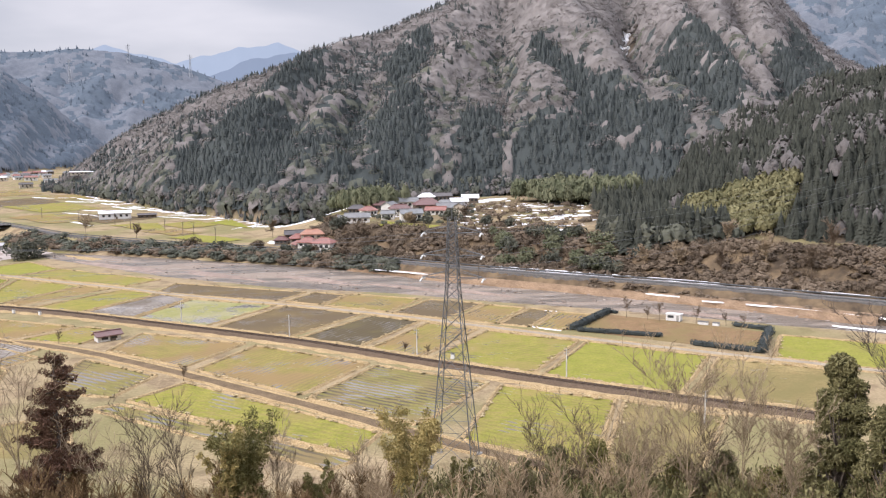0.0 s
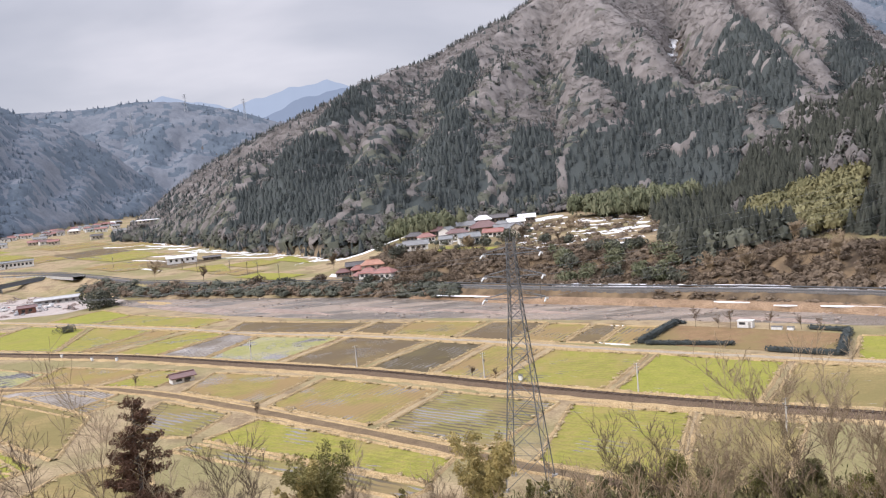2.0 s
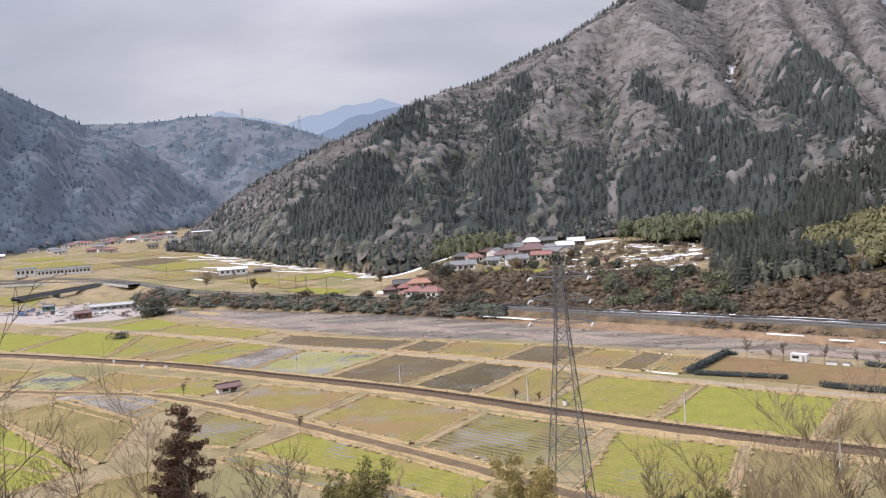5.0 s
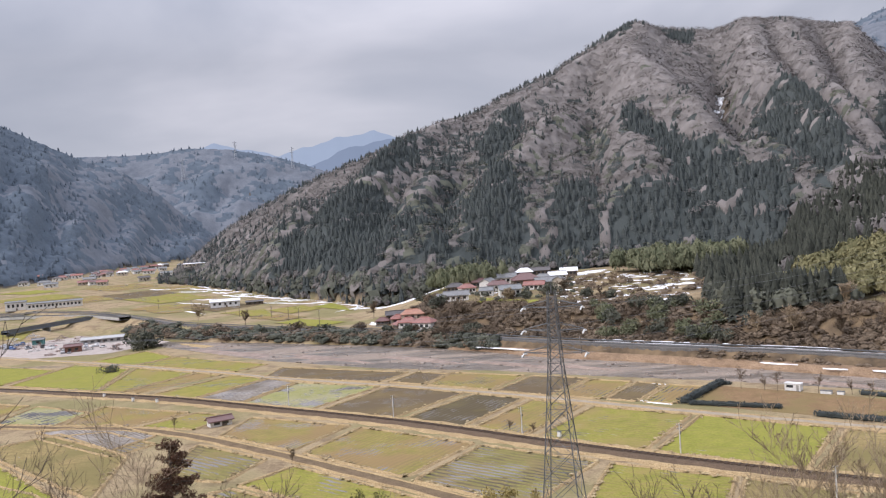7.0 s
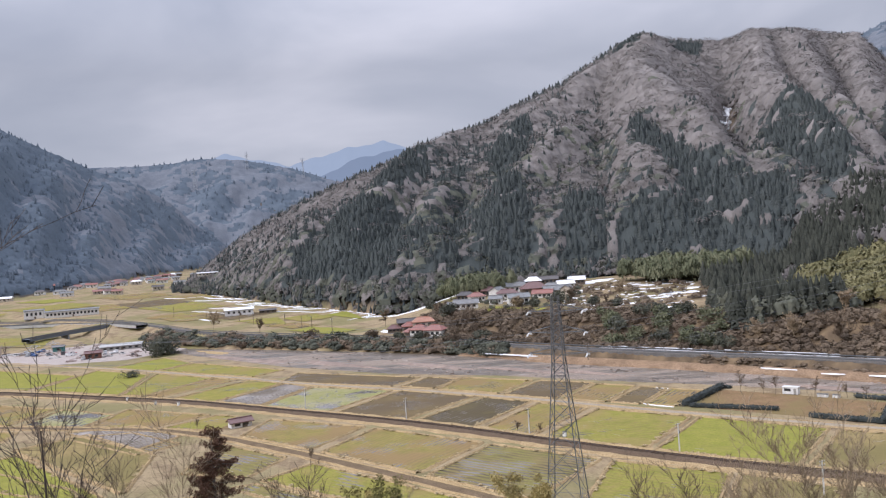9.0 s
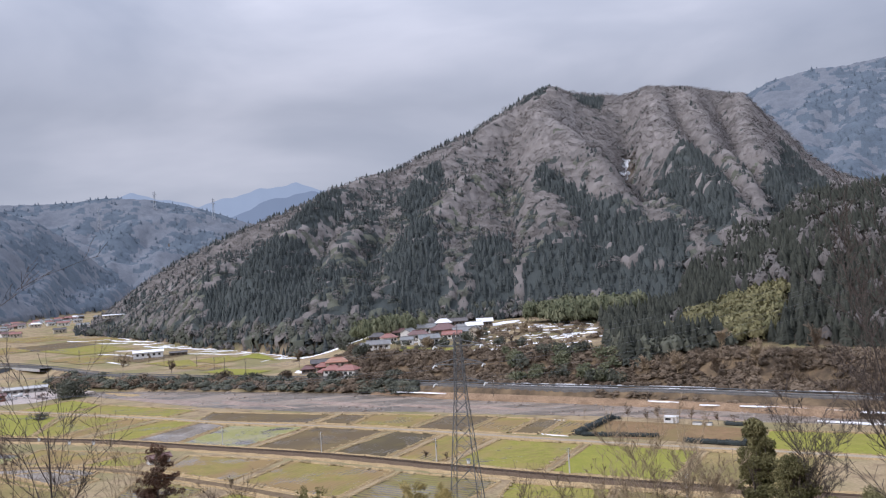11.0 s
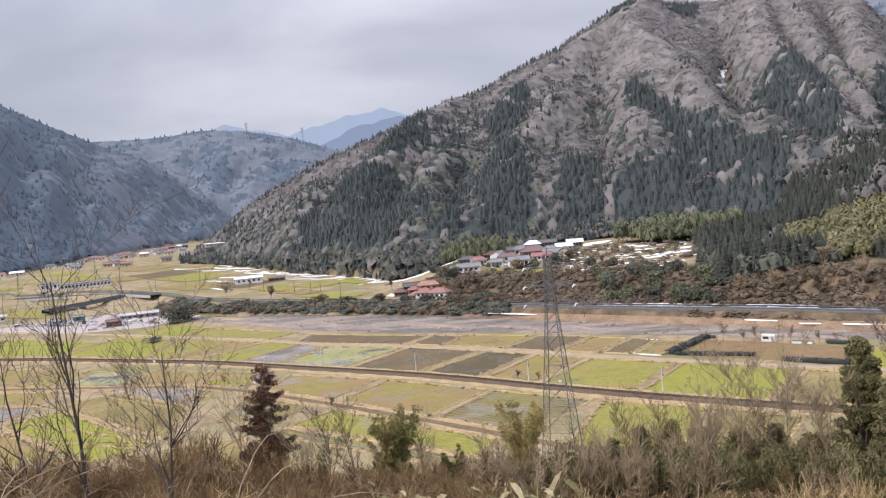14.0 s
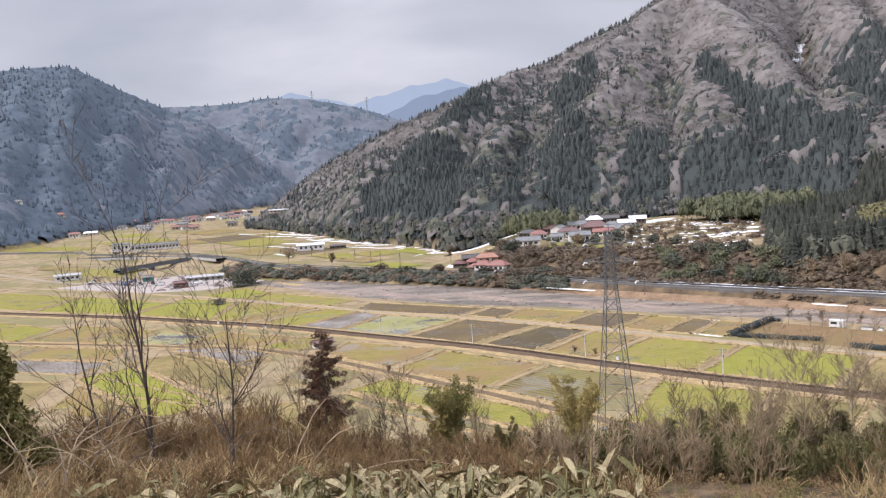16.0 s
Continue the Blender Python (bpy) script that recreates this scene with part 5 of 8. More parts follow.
def house(name, x, y, turn, long, deep, wall_h, roof, wall=None, pitch=0.5, hip=False, label="", category="house", group="village houses", z=None, windows=4):
    """A gabled or hipped house: walls, tiled roof with eaves, ridge cap, windows and a door. Long side runs along its x."""
    t = thing(name, x, y, (height(x, y) if z is None else z) - 0.3, turn, label, category, group)
    wall = wall or WHITE
    L, D, e, h = long / 2, deep / 2, 0.7, wall_h + 0.3
    top = h + D * pitch
    bm = bmesh.new()
    v = [bm.verts.new(p) for p in ((-L, -D, 0), (L, -D, 0), (L, D, 0), (-L, D, 0), (-L, -D, h), (L, -D, h), (L, D, h), (-L, D, h), (-L, 0, top - 0.05 if not hip else h), (L, 0, top - 0.05 if not hip else h))]
    for q in ((0, 1, 5, 4), (2, 3, 7, 6), (1, 2, 6, 9, 5), (3, 0, 4, 8, 7), (4, 5, 9, 8), (6, 7, 8, 9), (3, 2, 1, 0)):
        bm.faces.new([v[i] for i in q])
    part("wall", bm, wall, t)
    rl = L + e - (D * 0.9 if hip else 0.0)
    drop = e * pitch
    for s in (-1, 1):
        bm = bmesh.new()
        lo = [(-L - e, s * (D + e), h - drop), (L + e, s * (D + e), h - drop), (rl, 0, top), (-rl, 0, top)]
        a = [bm.verts.new(p) for p in lo]
        b = [bm.verts.new((p[0], p[1], p[2] + 0.28)) for p in lo]
        for q in ((a[::-1]), b):
            bm.faces.new(q)
        for i in range(4):
            bm.faces.new((a[i], a[(i + 1) % 4], b[(i + 1) % 4], b[i]))
        part("roof", bm, ROOFS[roof], t)
    if hip:
        for s in (-1, 1):
            bm = bmesh.new()
            lo = [(s * (L + e), -D - e, h - drop), (s * (L + e), D + e, h - drop), (s * rl, 0, top)]
            a = [bm.verts.new(p) for p in lo]
            b = [bm.verts.new((p[0], p[1], p[2] + 0.28)) for p in lo]
            bm.faces.new(a[::-1])
            bm.faces.new(b)
            for i in range(3):
                bm.faces.new((a[i], a[(i + 1) % 3], b[(i + 1) % 3], b[i]))
            part("roof", bm, ROOFS[roof], t)
    part("ridge_cap", boxed(-rl, rl, -0.28, 0.28, top + 0.1, top + 0.5, bevel=0.1), ROOFS["grey" if roof == "snowy" else roof], t)
    n = windows
    for i in range(n):
        wx = -L + (i + 0.75) * long / (n + 0.5)
        wide = min(1.8, long / n * 0.55)
        for s in (-1, 1):
            fr = part("window", boxed(wx - wide / 2 - 0.08, wx + wide / 2 + 0.08, s * D - 0.06, s * D + 0.06, h * 0.40, h * 0.78), TIMBER, t)
            part("pane", boxed(wx - wide / 2, wx + wide / 2, s * (D + 0.065) - 0.01, s * (D + 0.065) + 0.01, h * 0.43, h * 0.75), PANE, fr)
    part("door", boxed(L - 0.5 * long + 0.2, L - 0.5 * long + 1.9, -D - 0.05, -D + 0.05, 0.3, 2.3), TIMBER, t)
    part("plinth", boxed(-L - 0.05, L + 0.05, -D - 0.05, D + 0.05, -0.6, 0.35), CONCRETE, t)
    return t


# the shed by the railway
house("field_shed", -106, 251, 40, 7.0, 3.8, 1.9, "maroon", WHITE, 0.42, label="small white shed with a dark brown tiled roof beside the railway", category="shed", group="", windows=2)
# the farmhouses with red roofs by the road
for x, y, tr, lo, de, h, rf, wl_ in ((-77, 470, 8, 13, 8, 4.2, "orange", BEIGE), (-86, 474, 18, 9, 7, 3.2, "red", TIMBER), (-78, 461, -12, 10, 8, 3.4, "red", WHITE),
                                     (-67, 450, -20, 11.5, 8.5, 4.4, "red", WHITE), (-97, 480, 5, 8, 6, 2.8, "maroon", TIMBER), (-90, 484, 12, 11, 7, 3.4, "black", TIMBER), (-84, 463, -60, 8, 5.5, 2.8, "red", TIMBER)):
    house("farmhouse", x, y, tr, lo, de, h, rf, wl_, 0.55, rf != "black", "farmhouse with %s tiled roof in a walled cluster" % rf, group="farmhouse cluster", windows=3)
# the village on the terrace
for x, y, tr, lo, de, h, rf, wl_, hip in (
        (-53, 494, 4, 15, 8, 3.6, "grey", WHITE, False), (-60, 494, 4, 9, 6, 3.2, "grey", BEIGE, False), (-59, 552, -8, 12, 8, 3.8, "black", TIMBER, True), (-50, 536, 25, 10, 8, 4, "red", WHITE, True),
        (-20, 492, 12, 13, 8, 4.8, "grey", WHITE, False), (-35, 508, -5, 8, 6, 3.8, "grey", WHITE, False), (-29, 536, 8, 14, 8, 4, "maroon", WHITE, True), (-37, 556, 70, 12, 8, 4.4, "grey", WHITE, False),
        (-11, 548, 10, 18, 14, 5.0, "maroon", TIMBER, True), (-26, 584, 5, 15, 9, 4.4, "grey", WHITE, False), (-13, 622, 0, 13, 10, 4, "snowy", TIMBER, True), (-1, 624, 8, 14, 8, 4, "black", TIMBER, False),
        (-5, 527, -8, 13, 7, 3.2, "red", WHITE, False), (3, 532, 10, 15, 9, 4.2, "grey", BEIGE, False), (11, 578, 12, 12, 8, 4, "snowy", WHITE, False), (11, 524, 75, 9, 7, 5.6, "grey", BEIGE, False),
        (1, 560, 4, 11, 8, 4, "grey", TIMBER, True), (-44, 570, 10, 12, 8, 4, "maroon", TIMBER, True), (20, 600, 0, 12, 8, 4, "snowy", TIMBER, False)):
    house("village_house", x, y, tr, lo, de, h, rf, wl_, 0.55, hip, "village house with a %s roof and %s walls" % ({"snowy": "snow-covered"}.get(rf, rf + " tiled"), "white" if wl_ is WHITE else "beige" if wl_ is BEIGE else "dark timber"), windows=4)
# the far hamlet up the valley
hr = random.Random(12)
for x, y, rf in ((-761, 1200, "red"), (-748, 1221, "red"), (-768, 1235, "grey"), (-754, 1310, "red"), (-730, 1283, "maroon"), (-705, 1281, "red"), (-722, 1360, "grey"), (-640, 1060, "red"), (-618, 1052, "maroon"),
                 (-596, 1033, "red"), (-716, 1086, "grey"), (-676, 1040, "grey"), (-755, 1096, "black"), (-746, 969, "red"), (-738, 995, "snowy"), (-714, 1440, "snowy"), (-690, 1330, "black"), (-660, 1110, "grey"),
                 (-680, 1240, "snowy"), (-640, 1250, "red"), (-655, 1330, "grey"), (-575, 1180, "grey"), (-800, 1010, "red"), (-830, 960, "grey"), (-560, 1080, "black")):
    house("hamlet_house", x, y, hr.uniform(15, 45), hr.uniform(12, 19), hr.uniform(8, 10), hr.uniform(4, 5.5), rf, WHITE if hr.random() < 0.7 else BEIGE, 0.5, hr.random() < 0.5,
          "distant house with a %s roof in the side valley" % {"snowy": "snow-covered"}.get(rf, rf), group="hamlet houses", windows=3)
for i in range(26):
    u = hr.random()
    x, y = -742 + 60 * u + hr.uniform(-55, 55), 1175 + 330 * u + hr.uniform(-40, 40)
    rf = hr.choice(("red", "maroon", "grey", "grey", "black", "snowy", "red"))
    house("hamlet_house", x, y, hr.uniform(10, 50), hr.uniform(9, 14), hr.uniform(7, 9), hr.uniform(3.2, 5.2), rf, WHITE if hr.random() < 0.6 else TIMBER, 0.5, hr.random() < 0.5,
          "distant house with a %s roof in the side valley" % {"snowy": "snow-covered"}.get(rf, rf), group="hamlet houses", windows=2)
# long low buildings on the left-hand plain
house("greenhouse_hall", -280, 685, 22, 25, 12, 5.0, "snowy", WHITE_METAL, 0.28, label="white hall with snow on a low roof amid fields", category="hall", group="", windows=5)
house("open_barn", -257, 696, 22, 15, 7, 2.6, "black", TIMBER, 0.25, label="low dark open barn beside the white hall", category="barn", group="", windows=3)
house("school_building", -485, 752, 30, 50, 11, 6.0, "grey", WHITE, 0.18, label="long pale two-storey building with rows of windows", category="building", group="", windows=14)
house("school_hall", -520, 742, 30, 18, 14, 8.0, "grey", WHITE, 0.12, label="pale square hall beside the long building", category="hall", group="", windows=4)
house("roadside_store", -445, 1010, 26, 40, 10, 4, "snowy", BEIGE, 0.15, label="long low store with a snowy roof by the side valley", category="building", group="", windows=8)
# the works yard by the river
house("white_workshop", -432, 538, 35, 19, 10, 4.0, "pale", WHITE_METAL, 0.2, label="white workshop with a pale metal roof in the yard", category="workshop", group="works yard", windows=5)
house("pale_flat_hall", -296, 512, 25, 26, 18, 2.8, "pale", CONCRETE, 0.08, label="low hall with a flat pale roof in the yard", category="hall", group="works yard", windows=6)
house("rusty_shed", -288, 464, 30, 9.5, 6.5, 3.6, "maroon", stony("rusty_sheet_wall", (0.16, 0.07, 0.05), (0.27, 0.14, 0.10), 0.8), 0.3, label="rust-red sheet metal shed at the field edge", category="shed", group="works yard", windows=2)
house("blue_cabin", -345, 515, 20, 7, 5, 3.5, "grey", stony("teal_sheet_wall", (0.05, 0.16, 0.16), (0.10, 0.24, 0.23), 0.8), 0.3, label="teal sheet metal cabin in the works yard", category="cabin", group="works yard", windows=1)


def vehicle(x, y, turn, paint, truck=False):
    t = thing("parked_truck" if truck else "parked_car", x, y, height(x, y), turn, "small parked %s in the works yard" % ("truck" if truck else "car"), "truck" if truck else "car", "parked vehicles")
    lo, wi = (6.0, 2.1) if truck else (4.2, 1.7)
    part("body", boxed(-lo / 2, lo / 2, -wi / 2, wi / 2, 0.35, 1.5 if truck else 0.95, bevel=0.12), paint, t)
    part("cabin", boxed(lo * 0.12 if truck else -lo * 0.3, lo * 0.48 if truck else lo * 0.22, -wi * 0.45, wi * 0.45, 0.9, 2.4 if truck else 1.45, bevel=0.18), paint if truck else PANE, t)
    for sx in (-1, 1):
        for sy in (-1, 1):
            bm = bmesh.new()
            bmesh.ops.create_cone(bm, cap_ends=True, segments=10, radius1=0.36, radius2=0.36, depth=0.25, matrix=Matrix.Translation((sx * lo * 0.32, sy * wi * 0.46, 0.36)) @ Matrix.Rotation(1.5708, 4, "X"))
            part("wheel", bm, stony("black_rubber", (0.02, 0.02, 0.02), (0.05, 0.05, 0.05), 1.0), t)
    return t


PAINTS = [stony("car_paint_" + k, tuple(c * 0.8 for c in col), col, 0.5, rough=0.3, spec=0.5, bumps=0.0) for k, col in
          (("white", (0.75, 0.75, 0.75)), ("silver", (0.45, 0.46, 0.48)), ("red", (0.38, 0.06, 0.05)), ("blue", (0.07, 0.14, 0.32)), ("black", (0.05, 0.05, 0.055)))]
cr = random.Random(31)
for i in range(34):
    u, v = cr.random(), cr.random()
    vehicle(-395 + 125 * u + 14 * v, 520 - 62 * u + 22 * (v - 0.5), cr.uniform(0, 180), PAINTS[cr.choice((0, 0, 0, 1, 1, 2, 3, 4))], cr.random() < 0.3)


def scrap_heap(x, y, size, seed):
    """A heap of jumbled plates and beams."""
    r = random.Random(seed)
    bm = bmesh.new()
    for _ in range(46):
        a, q = r.uniform(0, 6.28), r.random() ** 0.5
        p = Vector((math.cos(a) * q * size, math.sin(a) * q * size, size * 0.55 * (1 - q) * r.random() + 0.1))
        m = Matrix.Translation(p) @ Euler((r.uniform(-1, 1), r.uniform(-1, 1), r.uniform(0, 6))).to_matrix().to_4x4() @ Matrix.Diagonal((r.uniform(0.3, 1.6), r.uniform(0.1, 0.7), r.uniform(0.05, 0.4), 1))
        bmesh.ops.create_cube(bm, size=1.0, matrix=m)
    me = bpy.data.meshes.new("scrap_heap")
    bm.to_mesh(me)
    bm.free()
    me.materials.append(SCRAP if seed % 3 else PALE_SCRAP)
    ob = new("scrap_heap", me)
    ob.matrix_basis = pose(x, y, height(x, y))
    return tagged(ob, "heap of rusty and grey scrap metal in the yard", "scrap heap", kind="stuff")


PALE_SCRAP = stony("pale_scrap", (0.30, 0.28, 0.27), (0.72, 0.70, 0.68), 1.2, rough=0.7, vary=0.4)
SCRAP = stony("mixed_scrap", (0.16, 0.105, 0.085), (0.50, 0.42, 0.38), 1.2, rough=0.7, vary=0.4)
for i, (x, y, s) in enumerate(((-372, 524, 6), (-352, 508, 5), (-335, 500, 6), (-318, 488, 5), (-300, 470, 4.5), (-388, 512, 5), (-312, 505, 5), (-265, 470, 4), (-340, 528, 5), (-250, 480, 4), (-296, 452, 3.5), (-400, 530, 5), (-385, 545, 5), (-365, 540, 6), (-348, 545, 5), (-380, 560, 5), (-330, 540, 5), (-320, 520, 5), (-300, 510, 5), (-362, 500, 4), (-345, 492, 4), (-322, 476, 4), (-305, 486, 4), (-270, 484, 3.5), (-282, 470, 3.5), (-355, 525, 5), (-410, 545, 5), (-372, 505, 4), (-258, 462, 3))):
    scrap_heap(x, y, s, i)

# ---- the main road along the far bank ----
ROAD = curve_points([(-714, 752), (-560, 730), (-423, 687), (-349, 640), (-262, 566), (-187, 513), (-104, 462), (-48, 421), (3, 381), (51, 347), (91, 321), (125, 295), (148, 277), (220, 222), (300, 174)], 6)
tagged(swept("main_road", ROAD, [(-4.2, -0.6), (-3.8, 0.15), (0, 0.22), (3.8, 0.15), (4.2, -0.6)], stony("main_road_asphalt", (0.125, 0.115, 0.105), (0.21, 0.195, 0.18), 0.8, rough=0.95, spec=0.08, vary=0.25), drape=0.12),
       "two-lane asphalt road on an embankment along the river", "road", kind="structure")
RWALL = curve_points([tuple(p) for p in ROAD[60::5]], 6)
tagged(swept("road_retaining_wall", RWALL, [(4.2, 0.1), (4.6, 0.1), (5.6, -3.0), (6.4, -4.2)], DARK_CONCRETE, level=3.15), "dark stained retaining wall below the road", "wall", kind="structure")
for o, lab in ((3.95, "river"), (-3.95, "hill")):
    rail_t = thing("guard_rail", 0, 0, 0, 0, "long pale steel guard rail on the %s side of the road" % lab, "guard rail", kind="structure")
    v, f = sweep(ROAD, [(o - 0.05, 0.45), (o + 0.05, 0.55), (o + 0.05, 0.95), (o - 0.05, 1.0)], drape=0.2)
    mesh_object("beam", v, f, GALV, rail_t)
    tt = np.gradient(ROAD, axis=0)
    tt /= np.linalg.norm(tt, axis=1)[:, None]
    road_z = land(ROAD[:, 0], ROAD[:, 1])[0] + 0.1
    post = bpy.data.meshes.new("post")
    pb = boxed(-0.07, 0.07, -0.07, 0.07, 0, 0.95)
    pb.to_mesh(post)
    pb.free()
    post.materials.append(GALV)
    for i in range(30, len(ROAD), 1):
        po = new("post", post)
        po.matrix_basis = pose(ROAD[i][0] + tt[i][1] * o, ROAD[i][1] - tt[i][0] * o, road_z[i])
        po.parent = rail_t
# the bridge from the road towards the yard
bridge = thing("river_bridge", -395, 618, 0, 0, "concrete girder bridge with rails crossing to the yard", "bridge")
BR = np.array([(-391, 674), (-394, 650), (-397, 625), (-400, 600), (-402, 578), (-402, 560)], float)
GIRDER = stony("blue_grey_girder", (0.085, 0.10, 0.125), (0.16, 0.18, 0.21), 0.8, rough=0.6)


def under(ob, parent):
    ob.parent = parent
    ob.matrix_parent_inverse = parent.matrix_basis.inverted()
    return ob


under(swept("deck", BR, [(-3.5, -1.6), (-3.5, 0.3), (3.5, 0.3), (3.5, -1.6), (-3.5, -1.6)], GIRDER, level=5.2), bridge)
for o in (-3.4, 3.4):
    under(swept("parapet", BR, [(o - 0.1, 0.3), (o - 0.1, 1.3), (o + 0.1, 1.3), (o + 0.1, 0.3)], GALV, level=5.2), bridge)
for x, y in ((-394, 648), (-399, 606), (-402, 566)):
    under(mesh_object("pier", [(x + a * 3.2, y + b * 0.8, z) for z in (-4, 3.8) for a, b in ((-1, -1), (1, -1), (1, 1), (-1, 1))],
                      [(0, 1, 5, 4), (1, 2, 6, 5), (2, 3, 7, 6), (3, 0, 4, 7), (4, 5, 6, 7)], CONCRETE), bridge)
VIA = curve_points([(-1000, 770), (-760, 730), (-622, 714), (-545, 706), (-471, 697), (-401, 672), (-340, 622)], 10)
PALE_DECK = stony("pale_weathered_concrete", (0.36, 0.355, 0.34), (0.52, 0.515, 0.50), 0.6, vary=0.35)
via = thing("road_viaduct", -500, 700, 0, 0, "long pale concrete raised road with railings across the plain", "viaduct")
under(swept("deck", VIA, [(-5, -1.5), (-5, 0.9), (5, 0.9), (5, -1.5), (-5, -1.5)], PALE_DECK, level=6.0), via)
under(swept("asphalt_strip", VIA, [(-4.2, 0.92), (4.2, 0.92)], ASPH, level=6.0), via)
for o in (-4.8, 4.8):
    under(swept("railing", VIA, [(o - 0.12, 0.9), (o - 0.12, 1.7), (o + 0.12, 1.7), (o + 0.12, 0.9)], GALV, level=6.0), via)
for x, y in VIA[4:-6:4]:
    under(mesh_object("pier", [(x + a * 3.0, y + b * 0.9, z) for z in (-3, 4.6) for a, b in ((-1, -1), (1, -1), (1, 1), (-1, 1))],
                      [(0, 1, 5, 4), (1, 2, 6, 5), (2, 3, 7, 6), (3, 0, 4, 7), (4, 5, 6, 7)], DARK_CONCRETE), via)
tagged(swept("yard_road", curve_points([(-640, 640), (-540, 585), (-470, 545), (-420, 520), (-360, 500)], 8), [(-2.2, 0.0), (-2.0, 0.25), (2.0, 0.25), (2.2, 0.0)], PALE, drape=0.05), "pale road leading to the works yard", "lane", kind="structure")
yard = [(-440, 545), (-405, 490), (-300, 440), (-256, 446), (-238, 490), (-340, 556)]
yv = [(-330, 485, 0.12)] + [(x, y, 0.10) for x, y in yard]
tagged(mesh_object("yard_paving", yv, [(0, i, i % 6 + 1) for i in range(1, 7)], stony("muddy_gravel_yard", (0.32, 0.27, 0.24), (0.52, 0.46, 0.42), 0.6, vary=0.35)), "muddy grey gravel yard", "yard", kind="structure")

# ---- the lattice pylon in the paddies ----
# galvanised steel lightened in its colour to stand for haze on far pylons
HAZED_STEEL = stony("hazed_galvanised_steel", (0.34, 0.36, 0.38), (0.46, 0.48, 0.50), 0.8, rough=0.6)


def pylon(x, y, turn, tall, base, label, z=0.0, thick=1.0, detail=True, metal=None):
    metal = metal or GALV
    t = thing("power_pylon", x, y, z, turn, label, "pylon", "pylons")
    waist, wz, tz = base * 0.30, tall * 0.72, tall
    prof = lambda h: (base + (waist - base) * (h / wz) if h < wz else waist + (waist * 0.55 - waist) * (h - wz) / (tz - wz)) / 2
    legs = [(-1, -1), (1, -1), (1, 1), (-1, 1)]
    for sx, sy in legs:
        bm = bmesh.new()
        hs = [0, wz, tz]
        for a, b in zip(hs, hs[1:]):
            strut(bm, (sx * prof(a), sy * prof(a), a), (sx * prof(b), sy * prof(b), b), 0.13 * thick, 0.11 * thick, 4)
        part("leg", bm, metal, t)
        if detail:
            part("footing", boxed(sx * prof(0) - 0.5, sx * prof(0) + 0.5, sy * prof(0) - 0.5, sy * prof(0) + 0.5, -0.4, 0.5, bevel=0.06), CONCRETE, t)
    levels = [0]
    while levels[-1] < tz - 1.2:
        levels.append(min(tz, levels[-1] + max(1.5, prof(levels[-1]) * 2 * (0.85 if detail else 1.4))))
    for k in range(4):
        (ax, ay), (bx, by) = legs[k], legs[(k + 1) % 4]
        bm = bmesh.new()
        for a, b in zip(levels, levels[1:]):
            pa, pb = prof(a), prof(b)
            strut(bm, (ax * pa, ay * pa, a), (bx * pb, by * pb, b), 0.055 * thick, None, 3)
            strut(bm, (bx * pa, by * pa, a), (ax * pb, ay * pb, b), 0.055 * thick, None, 3)
            strut(bm, (ax * pb, ay * pb, b), (bx * pb, by * pb, b), 0.05 * thick, None, 3)
        part("lattice_face", bm, metal, t)
    for h in (0.755, 0.845, 0.935):
        for s in (-1, 1):
            w, z0 = prof(h * tz), h * tz
            bm = bmesh.new()
            reach = tall * 0.10
            for sy in (-1, 1):
                strut(bm, (s * w, sy * w, z0), (s * (w + reach), 0, z0 + 0.2), 0.07 * thick, None, 4)
                strut(bm, (s * w, sy * w, z0 + 1.3), (s * (w + reach), 0, z0 + 0.25), 0.06 * thick, None, 4)
            strut(bm, (s * (w + reach * 0.5), -w * 0.5, z0 + 0.1), (s * (w + reach * 0.5), w * 0.5, z0 + 0.1), 0.05 * thick, None, 3)
            arm = part("cross_arm", bm, metal, t)
            if detail:
                for sy in (-1, 1):
                    bm = bmesh.new()
                    for q in range(6):
                        p = Vector((s * (w + reach), sy * (0.35 + 0.26 * q), z0 - 0.05 - 0.06 * q))
                        strut(bm, p, p + Vector((0, sy * 0.16, -0.03)), 0.17, 0.10, 7)
                    part("insulator", bm, WHITE_METAL, arm, "white porcelain insulator string")
    bm = bmesh.new()
    strut(bm, (0, 0, tz - 0.5), (0, 0, tz + 1.6), 0.12 * thick, 0.05 * thick, 4)
    part("peak", bm, metal, t)
    return t


pylon(1, 147.5, -13, 45.0, 7.6, "tall grey steel lattice pylon standing in the paddies")
for x, y, tl in ((-1390, 1480, 46), (-1130, 2480, 52), (-830, 2700, 56), (-1010, 2640, 46)):
    pylon(x, y, 30, tl * 1.35, 10, "distant steel pylon on a wooded ridge, paled for haze", height(x, y) + 4, 2.6, False, HAZED_STEEL)


def cable(a, b, sag, r=0.03):
    """One sagging three-sided line between two points."""
    a, b = np.array(a, float), np.array(b, float)
    u = np.linspace(0, 1, 25)
    pts = a + (b - a) * u[:, None] - np.outer(sag * 4 * u * (1 - u), (0, 0, 1))
    d = (b - a) / np.linalg.norm(b - a)
    s1 = np.array([d[1], -d[0], 0])
    offs = [s1 * r, np.array([0, 0, r]), -s1 * r]
    v = [tuple(p + o) for p in pts for o in offs]
    f = [(i * 3 + j, i * 3 + (j + 1) % 3, i * 3 + 3 + (j + 1) % 3, i * 3 + 3 + j) for i in range(24) for j in range(3)]
    return tagged(mesh_object("power_line", v, f, GALV), "thin sagging overhead power line", "cable", "power lines")


